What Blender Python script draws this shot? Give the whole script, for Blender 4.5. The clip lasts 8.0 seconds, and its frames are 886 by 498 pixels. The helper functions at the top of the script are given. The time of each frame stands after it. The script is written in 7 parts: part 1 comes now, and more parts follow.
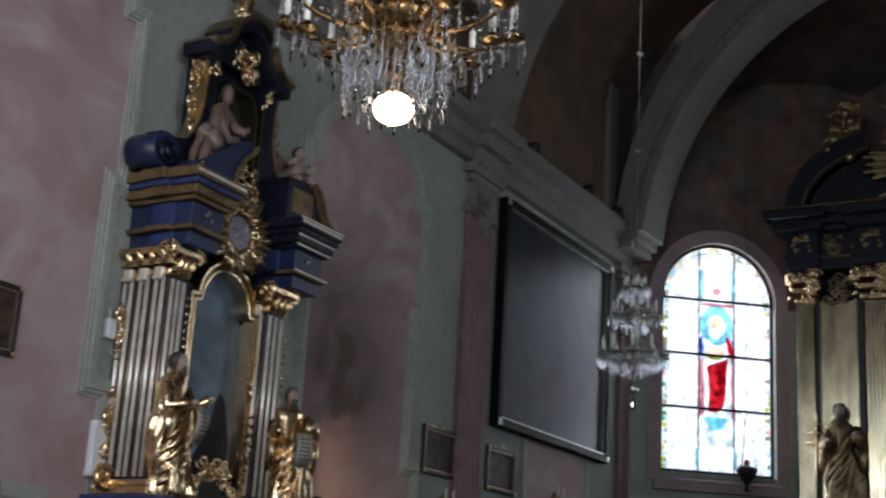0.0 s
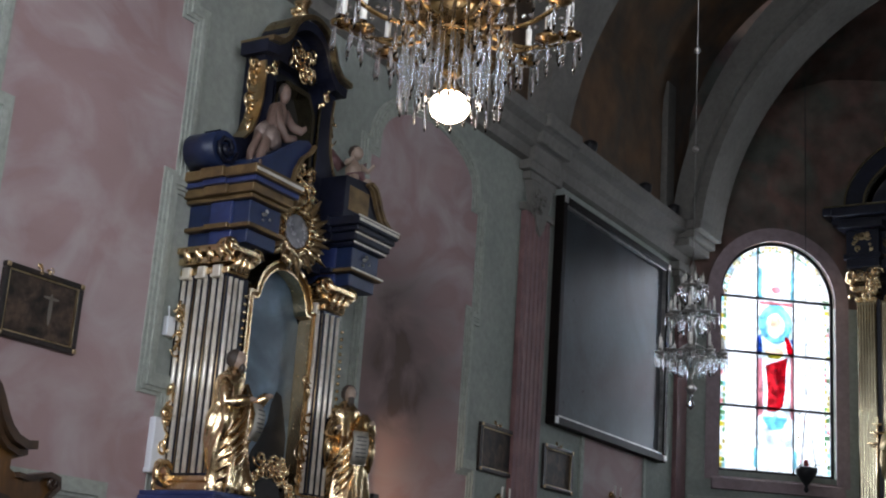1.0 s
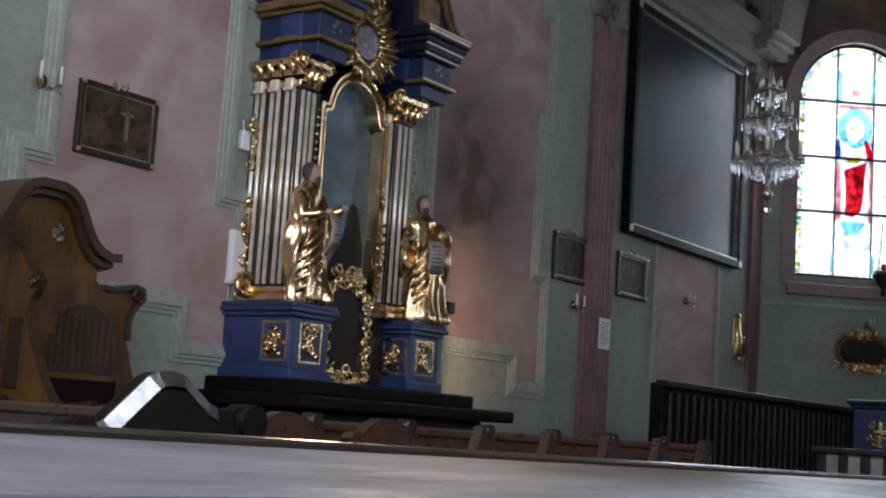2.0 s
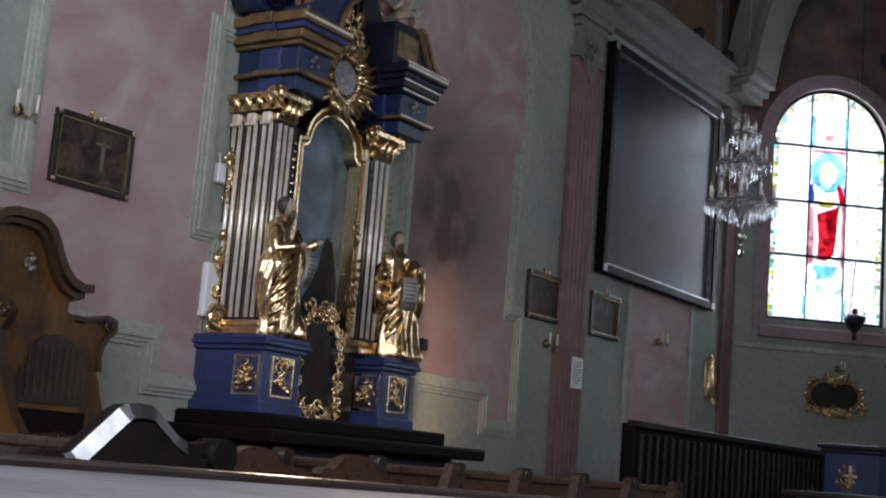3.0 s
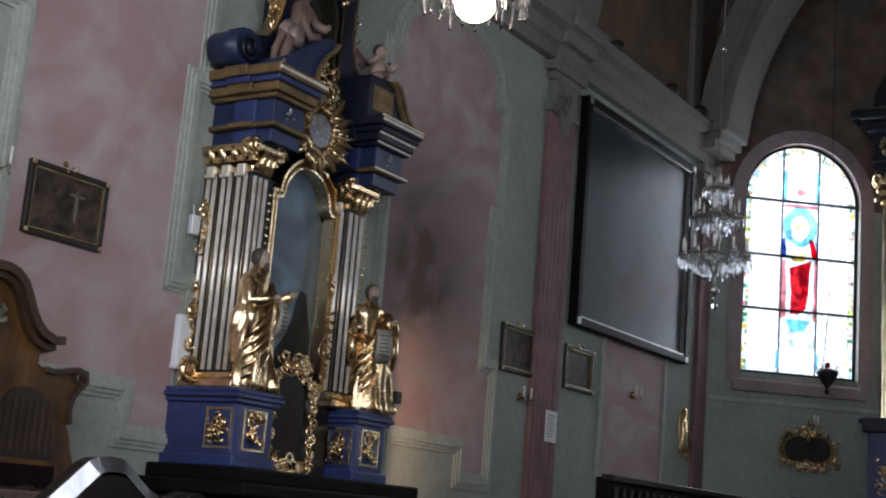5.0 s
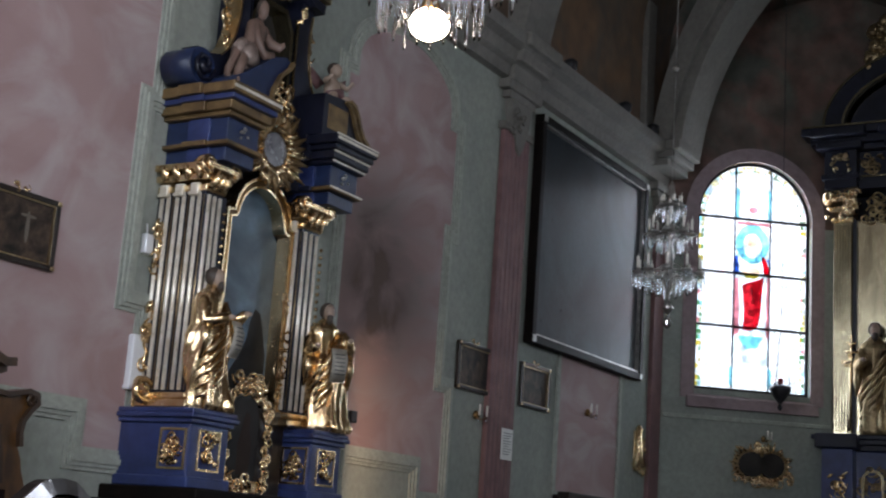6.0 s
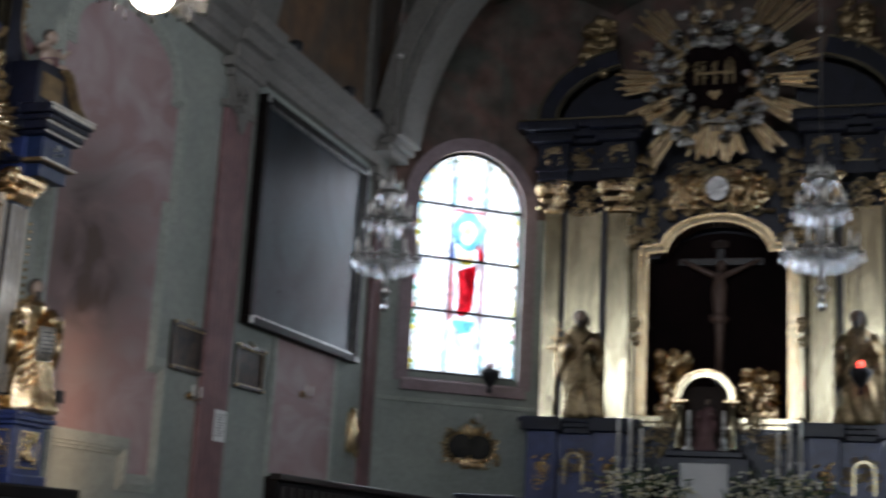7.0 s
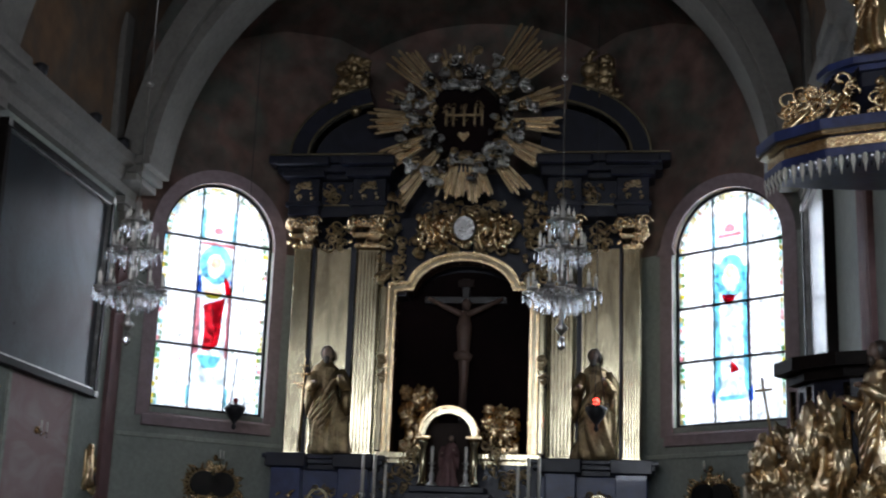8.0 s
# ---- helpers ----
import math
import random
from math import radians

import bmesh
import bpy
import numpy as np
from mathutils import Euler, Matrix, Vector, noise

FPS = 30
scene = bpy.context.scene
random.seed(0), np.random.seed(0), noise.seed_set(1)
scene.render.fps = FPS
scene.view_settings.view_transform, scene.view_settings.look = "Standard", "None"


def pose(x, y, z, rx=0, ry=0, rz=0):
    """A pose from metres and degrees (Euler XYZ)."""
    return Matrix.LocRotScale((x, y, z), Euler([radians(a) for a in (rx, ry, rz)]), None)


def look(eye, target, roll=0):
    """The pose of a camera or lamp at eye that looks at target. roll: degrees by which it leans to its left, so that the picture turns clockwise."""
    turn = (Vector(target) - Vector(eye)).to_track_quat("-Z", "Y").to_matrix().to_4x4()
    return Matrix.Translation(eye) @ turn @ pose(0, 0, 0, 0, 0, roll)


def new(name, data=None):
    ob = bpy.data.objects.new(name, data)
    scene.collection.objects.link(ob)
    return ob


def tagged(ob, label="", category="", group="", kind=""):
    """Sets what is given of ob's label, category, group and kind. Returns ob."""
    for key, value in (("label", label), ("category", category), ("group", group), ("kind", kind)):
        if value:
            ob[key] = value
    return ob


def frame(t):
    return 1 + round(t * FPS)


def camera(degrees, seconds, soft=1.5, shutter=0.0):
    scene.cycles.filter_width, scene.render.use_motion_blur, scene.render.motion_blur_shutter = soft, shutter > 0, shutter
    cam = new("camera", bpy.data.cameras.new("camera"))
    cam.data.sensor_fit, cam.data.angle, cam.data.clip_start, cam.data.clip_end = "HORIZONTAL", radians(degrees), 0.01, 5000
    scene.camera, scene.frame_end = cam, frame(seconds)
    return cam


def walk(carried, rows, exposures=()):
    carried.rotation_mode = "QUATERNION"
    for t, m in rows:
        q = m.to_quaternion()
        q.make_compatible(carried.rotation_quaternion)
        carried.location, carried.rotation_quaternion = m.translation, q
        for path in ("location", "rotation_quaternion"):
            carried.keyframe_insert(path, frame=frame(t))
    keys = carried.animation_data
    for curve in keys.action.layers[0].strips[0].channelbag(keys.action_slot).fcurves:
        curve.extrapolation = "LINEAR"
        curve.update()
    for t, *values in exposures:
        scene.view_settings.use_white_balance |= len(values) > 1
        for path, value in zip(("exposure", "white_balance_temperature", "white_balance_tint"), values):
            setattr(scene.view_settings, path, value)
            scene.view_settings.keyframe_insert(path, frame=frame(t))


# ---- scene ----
cam = camera(35.95, 8.0, soft=2.0, shutter=0.4)
EYE = (2.75, 0.0, 1.05)
# seconds, yaw, pitch, roll: the camera turns where it is, resting over the bench
ROWS = [
    (0, 28.83, 15.83, -3.30),
    (0.5, 31.22, 15.60, -3.93),
    (1, 31.11, 15.61, -3.91),
    (1.3, 31.01, 15.34, -4.28),
    (1.4, 30.74, 13.88, -5.73),
    (1.5, 30.72, 13.18, -6.18),
    (1.6, 30.91, 12.82, -5.68),
    (1.7, 31.53, 11.99, -5.16),
    (1.8, 32.83, 9.70, -4.65),
    (1.9, 33.83, 7.79, -4.13),
    (2, 34.32, 7.45, -3.63),
    (2.2, 34.38, 8.44, -3.90),
    (3.3, 32.64, 9.24, -4.83),
    (3.5, 32.51, 9.50, -5.00),
    (4, 32.52, 10.28, -4.65),
    (4.2, 32.70, 10.91, -4.40),
    (5.3, 31.55, 11.50, -4.68),
    (5.5, 31.19, 11.69, -4.73),
    (6, 30.19, 12.27, -3.94),
    (6.2, 29.12, 12.62, -3.53),
    (6.4, 27.06, 13.04, -3.10),
    (6.5, 25.86, 13.04, -2.89),
    (6.6, 24.80, 12.94, -2.94),
    (6.8, 21.62, 12.48, -3.06),
    (7, 18.34, 12.25, -3.16),
    (7.2, 14.55, 12.99, -2.83),
    (7.5, 9.80, 14.81, -2.33),
    (7.6, 9.18, 14.61, -2.28),
    (7.8, 8.60, 14.32, -2.16),
    (8, 7.81, 14.22, -2.04),
]
walk(cam, [(t, pose(*EYE, 90 + pitch, roll, yaw)) for t, yaw, pitch, roll in ROWS],
     [(0.0, -0.43), (0.5, -0.08), (2.0, -0.12), (4.0, -0.12), (6.0, -0.06), (7.0, -0.02), (7.5, 0.04), (8.0, -0.14)])

# ---- world, sun and window light ----
world = bpy.data.worlds.new("world")
scene.world = world
world.use_nodes = True
sky = world.node_tree.nodes.new("ShaderNodeTexSky")
sky.sky_type, sky.sun_disc = "NISHITA", False
sky.sun_elevation, sky.sun_rotation = radians(38), radians(115)
world.node_tree.links.new(sky.outputs[0], world.node_tree.nodes["Background"].inputs[0])
world.node_tree.nodes["Background"].inputs[1].default_value = 0.1
sun = new("sun", bpy.data.lights.new("sun", "SUN"))
sun.data.energy, sun.data.angle, sun.data.color = 1.0, radians(10), (1.0, 0.96, 0.9)
sun.matrix_world = look((30, -14, 26), (0, 0, 0))


def window_light(name, at, to, wide, high, watts, color=(0.86, 0.93, 1.0)):
    d = bpy.data.lights.new(name, "AREA")
    d.shape, d.size, d.size_y, d.energy, d.color = "RECTANGLE", wide, high, watts, color
    ob = new(name, d)
    ob.matrix_world = look(at, to)
    return ob


# ---- plan: X across the nave (axis at 0), Y along it, metres ----
LEFT, RIGHT, BACK = -5.25, 5.25, -7.0
CORNER_Y, CANT_END = 20.1, (-2.05, 22.58)
SPRING = 9.2       # foot of the barrel vault, above the lunette walls
LEDGE = 7.44       # top of the wall cornice


# ---- helpers for meshes ----
def thing(name, label, category, group="", kind="", at=(0, 0, 0), turn=0):
    ob = new(name)
    ob.matrix_world = pose(*at, 0, 0, turn)
    return tagged(ob, label, category, group, kind)


def part(name, bm, material, parent=None, label="", smooth=False):
    me = bpy.data.meshes.new(name)
    bm.to_mesh(me)
    bm.free()
    for m in (material if isinstance(material, (list, tuple)) else [material]):
        me.materials.append(m)
    if smooth:
        for p in me.polygons:
            p.use_smooth = True
    ob = new(name, me)
    if parent:
        ob.parent = parent
    if label:
        ob["label"] = label
    return ob


def box(bm, x0, x1, y0, y1, z0, z1, bevel=0.0, mat=0):
    m = Matrix.Translation(((x0 + x1) / 2, (y0 + y1) / 2, (z0 + z1) / 2)) @ Matrix.Diagonal((x1 - x0, y1 - y0, z1 - z0, 1))
    r = bmesh.ops.create_cube(bm, size=1, matrix=m)
    fs = {f for v in r["verts"] for f in v.link_faces}
    for f in fs:
        f.material_index = mat
    if bevel:
        bmesh.ops.bevel(bm, geom=list({e for f in fs for e in f.edges}), offset=bevel, segments=2, affect="EDGES", profile=0.5)
    return bm


def prism(bm, pts, axis, a, b, mat=0):
    """A polygon pushed along an axis. pts are (x, z) for y, (y, z) for x, (x, y) for z."""
    def at(p, h):
        return {"x": (h, p[0], p[1]), "y": (p[0], h, p[1]), "z": (p[0], p[1], h)}[axis]
    va = [bm.verts.new(at(p, a)) for p in pts]
    vb = [bm.verts.new(at(p, b)) for p in pts]
    fs = [bm.faces.new(va), bm.faces.new(vb[::-1])]
    n = len(pts)
    for i in range(n):
        fs.append(bm.faces.new((va[i], vb[i], vb[(i + 1) % n], va[(i + 1) % n])))
    for f in fs:
        f.material_index = mat
    bmesh.ops.recalc_face_normals(bm, faces=fs)
    return bm


def lathe(bm, prof, at=(0, 0, 0), seg=16, wob=None, mat=0):
    """Rings of (radius, z) round the upright axis; wob(angle, z) scales the radius."""
    rings = []
    for r, z in prof:
        ring = []
        for i in range(seg):
            a = 2 * math.pi * i / seg
            k = r * (wob(a, z) if wob else 1)
            ring.append(bm.verts.new((at[0] + k * math.cos(a), at[1] + k * math.sin(a), at[2] + z)))
        rings.append(ring)
    for p, q in zip(rings, rings[1:]):
        for i in range(seg):
            f = bm.faces.new((p[i], p[(i + 1) % seg], q[(i + 1) % seg], q[i]))
            f.material_index, f.smooth = mat, True
    for ring, flip in ((rings[0], True), (rings[-1], False)):
        f = bm.faces.new(ring[::-1] if flip else ring)
        f.material_index = mat
    return bm


def tube(bm, pts, r, seg=8, mat=0):
    """A bar along a line of points; r is one radius or one for each point."""
    pts = [Vector(p) for p in pts]
    rs = r if isinstance(r, (list, tuple)) else [r] * len(pts)
    rings = []
    for i, p in enumerate(pts):
        d = (pts[min(i + 1, len(pts) - 1)] - pts[max(i - 1, 0)]).normalized()
        u = d.cross(Vector((0.31, 0.17, 0.93))).normalized() if abs(d.z) < 0.9 else d.cross(Vector((1, 0.2, 0))).normalized()
        v = d.cross(u)
        rings.append([bm.verts.new(p + rs[i] * (math.cos(2 * math.pi * k / seg) * u + math.sin(2 * math.pi * k / seg) * v)) for k in range(seg)])
    for a, b in zip(rings, rings[1:]):
        for k in range(seg):
            f = bm.faces.new((a[k], a[(k + 1) % seg], b[(k + 1) % seg], b[k]))
            f.material_index, f.smooth = mat, True
    for ring in (rings[0], rings[-1][::-1]):
        bm.faces.new(ring[::-1]).material_index = mat
    return bm


def ball(bm, c, r, scale=(1, 1, 1), sub=2, mat=0):
    m = Matrix.Translation(c) @ Matrix.Diagonal((r * scale[0], r * scale[1], r * scale[2], 1))
    res = bmesh.ops.create_icosphere(bm, subdivisions=sub, radius=1, matrix=m)
    for f in {f for v in res["verts"] for f in v.link_faces}:
        f.material_index, f.smooth = mat, True
    return bm


def arc(cx, cz, rx, rz, a0, a1, n):
    return [(cx + rx * math.cos(radians(a0 + (a1 - a0) * i / n)), cz + rz * math.sin(radians(a0 + (a1 - a0) * i / n))) for i in range(n + 1)]


def ribbon(bm, path, wide, axis, a, b, mat=0):
    """A flat band of that width along a line in a plane, mitred at its corners, pushed along the axis. A path that ends where it began is closed."""
    P = [Vector(p) for p in path]
    loop = (P[0] - P[-1]).length < 1e-6
    if loop:
        P = P[:-1]
    n, L, Rr = len(P), [], []
    for i, p in enumerate(P):
        d0 = (p - P[i - 1]).normalized() if i or loop else (P[1] - p).normalized()
        d1 = (P[(i + 1) % n] - p).normalized() if i < n - 1 or loop else d0
        n0, n1 = Vector((-d0.y, d0.x)), Vector((-d1.y, d1.x))
        m = n0 + n1
        m = m.normalized() if m.length > 0.01 else n0
        m *= min(1.6, 1 / max(0.3, m.dot(n0)))
        L.append(p + m * wide / 2)
        Rr.append(p - m * wide / 2)
    def at(p, h):
        return {"x": (h, p.x, p.y), "y": (p.x, h, p.y), "z": (p.x, p.y, h)}[axis]
    rows = [[bm.verts.new(at(p, h)) for p, h in ((l, a), (r, a), (r, b), (l, b))] for l, r in zip(L, Rr)]
    fs = []
    for i in range(n if loop else n - 1):
        p, q = rows[i], rows[(i + 1) % n]
        fs += [bm.faces.new((p[k], p[(k + 1) % 4], q[(k + 1) % 4], q[k])) for k in range(4)]
    if not loop:
        fs += [bm.faces.new(rows[0]), bm.faces.new(rows[-1][::-1])]
    for f in fs:
        f.material_index = mat
    bmesh.ops.recalc_face_normals(bm, faces=fs)
    return bm


B = bmesh.new


# ---- materials ----
def shader(name):
    m = bpy.data.materials.new(name)
    m.use_nodes = True
    return m, m.node_tree.nodes, m.node_tree.links, m.node_tree.nodes["Principled BSDF"]


def surface(name, col, col2=None, rough=0.6, metal=0.0, grain=8.0, stain=0.9, bump=0.1, spread=0.12, stretch=(1, 1, 1), coat=0.0, spec=0.5):
    """A solid with cloudy stains between two colours, a finer grain over them and a fine relief."""
    m, N, L, P = shader(name)
    co = N.new("ShaderNodeTexCoord")
    mp = N.new("ShaderNodeMapping")
    mp.inputs["Scale"].default_value = stretch
    geo = N.new("ShaderNodeNewGeometry")
    L.new(geo.outputs["Position"], mp.inputs["Vector"])
    big, fine = N.new("ShaderNodeTexNoise"), N.new("ShaderNodeTexNoise")
    big.inputs["Scale"].default_value, fine.inputs["Scale"].default_value = stain, grain
    big.inputs["Detail"].default_value, fine.inputs["Detail"].default_value = 6, 5
    big.inputs["Distortion"].default_value = 0.8
    for n in (big, fine):
        L.new(mp.outputs[0], n.inputs["Vector"])
    ramp = N.new("ShaderNodeValToRGB")
    ramp.color_ramp.elements[0].position, ramp.color_ramp.elements[1].position = 0.36, 0.64
    ramp.color_ramp.elements[0].color = (*col, 1)
    ramp.color_ramp.elements[1].color = (*(col2 or [c * 0.75 for c in col]), 1)
    L.new(big.outputs["Fac"], ramp.inputs["Fac"])
    mix = N.new("ShaderNodeMix")
    mix.data_type, mix.blend_type = "RGBA", "OVERLAY"
    mix.inputs["Factor"].default_value = spread * 3
    L.new(ramp.outputs[0], mix.inputs["A"])
    L.new(fine.outputs["Fac"], mix.inputs["B"])
    L.new(mix.outputs["Result"], P.inputs["Base Color"])
    P.inputs["Metallic"].default_value = metal
    rr = N.new("ShaderNodeMapRange")
    rr.inputs["To Min"].default_value, rr.inputs["To Max"].default_value = max(0.03, rough - 0.12), min(1, rough + 0.12)
    L.new(fine.outputs["Fac"], rr.inputs["Value"])
    L.new(rr.outputs[0], P.inputs["Roughness"])
    bp = N.new("ShaderNodeBump")
    bp.inputs["Strength"].default_value, bp.inputs["Distance"].default_value = bump, 0.02
    L.new(fine.outputs["Fac"], bp.inputs["Height"])
    L.new(bp.outputs[0], P.inputs["Normal"])
    P.inputs["Coat Weight"].default_value = coat
    P.inputs["Specular IOR Level"].default_value = spec
    return m


MILKY = 0.11      # share of the light that the old glass scatters


def stained(name, col, mottled=0.0):
    """Coloured window glass: lets light through in its colour, with a slight gloss."""
    m, N, L, P = shader(name)
    out = N["Material Output"]
    tr, gl, mx = N.new("ShaderNodeBsdfTransparent"), N.new("ShaderNodeBsdfGlossy"), N.new("ShaderNodeMixShader")
    tr.inputs[0].default_value = (*col, 1)
    if mottled:
        geo, n, ramp = N.new("ShaderNodeNewGeometry"), N.new("ShaderNodeTexNoise"), N.new("ShaderNodeValToRGB")
        n.inputs["Scale"].default_value, n.inputs["Detail"].default_value = 9, 5
        ramp.color_ramp.elements[0].position, ramp.color_ramp.elements[1].position = 0.3, 0.6
        ramp.color_ramp.elements[0].color = (*[c * (1 - mottled) for c in col], 1)
        ramp.color_ramp.elements[1].color = (*col, 1)
        L.new(geo.outputs["Position"], n.inputs["Vector"])
        L.new(n.outputs["Fac"], ramp.inputs[0])
        L.new(ramp.outputs[0], tr.inputs[0])
    gl.inputs["Roughness"].default_value = 0.15
    mx.inputs[0].default_value = 0.04
    tl, m0 = N.new("ShaderNodeBsdfTranslucent"), N.new("ShaderNodeMixShader")
    tl.inputs[0].default_value = (*col, 1)
    if mottled:
        L.new(ramp.outputs[0], tl.inputs[0])
    m0.inputs[0].default_value = MILKY
    L.new(tr.outputs[0], m0.inputs[1])
    L.new(tl.outputs[0], m0.inputs[2])
    for a, b in ((m0, 1), (gl, 2)):
        L.new(a.outputs[0], mx.inputs[b])
    L.new(mx.outputs[0], out.inputs["Surface"])
    return m


def glow(name, col, power):
    m, N, L, P = shader(name)
    P.inputs["Base Color"].default_value = (*col, 1)
    P.inputs["Emission Color"].default_value = (*col, 1)
    P.inputs["Emission Strength"].default_value = power
    return m


def marbled(name, col, col2, vein):
    """Painted plaster marbling: slanting clouds of two tones with paler drifting veins."""
    m, N, L, P = shader(name)
    geo, mp = N.new("ShaderNodeNewGeometry"), N.new("ShaderNodeMapping")
    mp.inputs["Rotation"].default_value = (radians(32), 0, 0)
    mp.inputs["Scale"].default_value = (1, 0.8, 1.25)
    L.new(geo.outputs["Position"], mp.inputs["Vector"])
    out = []
    for scale, detail, bend in ((0.7, 6, 1.0), (1.0, 9, 1.9), (26, 4, 0)):
        n = N.new("ShaderNodeTexNoise")
        n.inputs["Scale"].default_value, n.inputs["Detail"].default_value, n.inputs["Distortion"].default_value = scale, detail, bend
        L.new(mp.outputs[0], n.inputs["Vector"])
        out.append(n)
    base, veins = N.new("ShaderNodeValToRGB"), N.new("ShaderNodeValToRGB")
    base.color_ramp.elements[0].position, base.color_ramp.elements[1].position = 0.35, 0.62
    base.color_ramp.elements[0].color, base.color_ramp.elements[1].color = (*col, 1), (*col2, 1)
    e = veins.color_ramp.elements
    e[0].position, e[1].position = 0.42, 0.66
    e[0].color, e[1].color = (0, 0, 0, 1), (0.55, 0.55, 0.55, 1)
    L.new(out[0].outputs["Fac"], base.inputs[0])
    L.new(out[1].outputs["Fac"], veins.inputs[0])
    mix = N.new("ShaderNodeMix")
    mix.data_type = "RGBA"
    L.new(veins.outputs[0], mix.inputs["Factor"])
    L.new(base.outputs[0], mix.inputs["A"])
    mix.inputs["B"].default_value = (*vein, 1)
    # a darker brown cloud with a ragged edge
    off, ball_g, dark_cloud = N.new("ShaderNodeMapping"), N.new("ShaderNodeTexGradient"), N.new("ShaderNodeMix")
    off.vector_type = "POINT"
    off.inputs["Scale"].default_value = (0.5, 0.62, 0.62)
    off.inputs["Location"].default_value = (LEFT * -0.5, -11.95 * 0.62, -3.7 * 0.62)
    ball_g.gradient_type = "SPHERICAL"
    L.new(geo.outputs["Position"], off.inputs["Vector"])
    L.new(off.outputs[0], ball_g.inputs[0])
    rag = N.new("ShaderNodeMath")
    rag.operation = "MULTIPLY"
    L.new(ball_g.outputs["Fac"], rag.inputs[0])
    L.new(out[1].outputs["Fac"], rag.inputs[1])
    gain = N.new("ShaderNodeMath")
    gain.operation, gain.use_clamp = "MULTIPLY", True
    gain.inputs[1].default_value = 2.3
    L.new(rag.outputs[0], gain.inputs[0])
    dark_cloud.data_type = "RGBA"
    L.new(gain.outputs[0], dark_cloud.inputs["Factor"])
    L.new(mix.outputs["Result"], dark_cloud.inputs["A"])
    dark_cloud.inputs["B"].default_value = (0.085, 0.05, 0.036, 1)
    L.new(dark_cloud.outputs["Result"], P.inputs["Base Color"])
    P.inputs["Roughness"].default_value = 0.75
    bp = N.new("ShaderNodeBump")
    bp.inputs["Strength"].default_value, bp.inputs["Distance"].default_value = 0.12, 0.01
    L.new(out[2].outputs["Fac"], bp.inputs["Height"])
    L.new(bp.outputs[0], P.inputs["Normal"])
    return m


GREEN = surface("grey_green_plaster", (0.30, 0.32, 0.28), (0.24, 0.265, 0.235), 0.85, grain=14, stain=0.7, spread=0.1)
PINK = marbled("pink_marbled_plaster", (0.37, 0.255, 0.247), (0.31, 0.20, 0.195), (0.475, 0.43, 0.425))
MOULD = surface("pale_green_stucco", (0.36, 0.38, 0.33), (0.29, 0.31, 0.27), 0.8, grain=16)
ROSE = surface("dark_rose_marble_paint", (0.205, 0.112, 0.108), (0.155, 0.08, 0.08), 0.6, grain=9, stain=2.0)
STUCCO = surface("grey_stucco", (0.175, 0.166, 0.145), (0.14, 0.132, 0.115), 0.85, grain=12)
FRESCO = surface("dark_brown_fresco", (0.155, 0.088, 0.046), (0.085, 0.068, 0.05), 0.85, grain=3.0, stain=1.3, spread=0.22)
APSE = surface("dark_red_brown_fresco", (0.088, 0.09, 0.072), (0.15, 0.088, 0.07), 0.85, grain=2.6, stain=1.5, spread=0.42)
STONE = surface("worn_floor_stone", (0.30, 0.28, 0.25), (0.22, 0.20, 0.18), 0.45, grain=10)
GOLD = surface("gilding", (0.92, 0.72, 0.45), (0.74, 0.52, 0.28), 0.23, 1.0, grain=30, stain=5, bump=0.25)
DARKGOLD = surface("old_gilding", (0.50, 0.38, 0.22), (0.33, 0.24, 0.13), 0.32, 1.0, grain=30, stain=5, bump=0.3)
PALEGOLD = surface("pale_gilded_panel", (0.54, 0.475, 0.315), (0.33, 0.285, 0.185), 0.19, 1.0, grain=34, stain=4.5, bump=0.05, spread=0.09, stretch=(1, 1, 0.3))
SILVER = surface("silvered_wood", (0.62, 0.61, 0.58), (0.42, 0.41, 0.39), 0.32, 1.0, grain=24, stain=5, bump=0.3)
BLUE = surface("blue_painted_wood", (0.030, 0.048, 0.15), (0.019, 0.029, 0.098), 0.35, grain=14, stain=3, coat=0.3)
NAVY = surface("dark_blue_painted_wood", (0.010, 0.012, 0.026), (0.006, 0.007, 0.014), 0.38, grain=14, stain=3, coat=0.05, spec=0.35)
BLACKWOOD = surface("black_brown_wood", (0.012, 0.009, 0.007), (0.022, 0.013, 0.009), 0.33, grain=20, stain=4, coat=0.12, spec=0.4)
EBONY = surface("black_stained_wood", (0.006, 0.005, 0.0045), (0.010, 0.007, 0.006), 0.5, grain=20, stain=4, spec=0.06)
FLUTE = surface("silver_gilt", (0.84, 0.79, 0.69), (0.66, 0.59, 0.47), 0.32, 0.35, grain=30, stain=6, bump=0.15)
CLOUD = surface("dull_silvered_cloud", (0.56, 0.55, 0.52), (0.34, 0.33, 0.31), 0.3, 0.9, grain=16, stain=7, bump=0.6)
# the pale blue-grey stands in for window glare on the desk top
PEWTOP = surface("varnished_oak_top_with_sheen", (0.06, 0.056, 0.058), (0.17, 0.168, 0.185), 0.44, grain=11, stain=3.0, bump=1.0, spread=0.2, stretch=(1, 0.4, 1), spec=0.3)


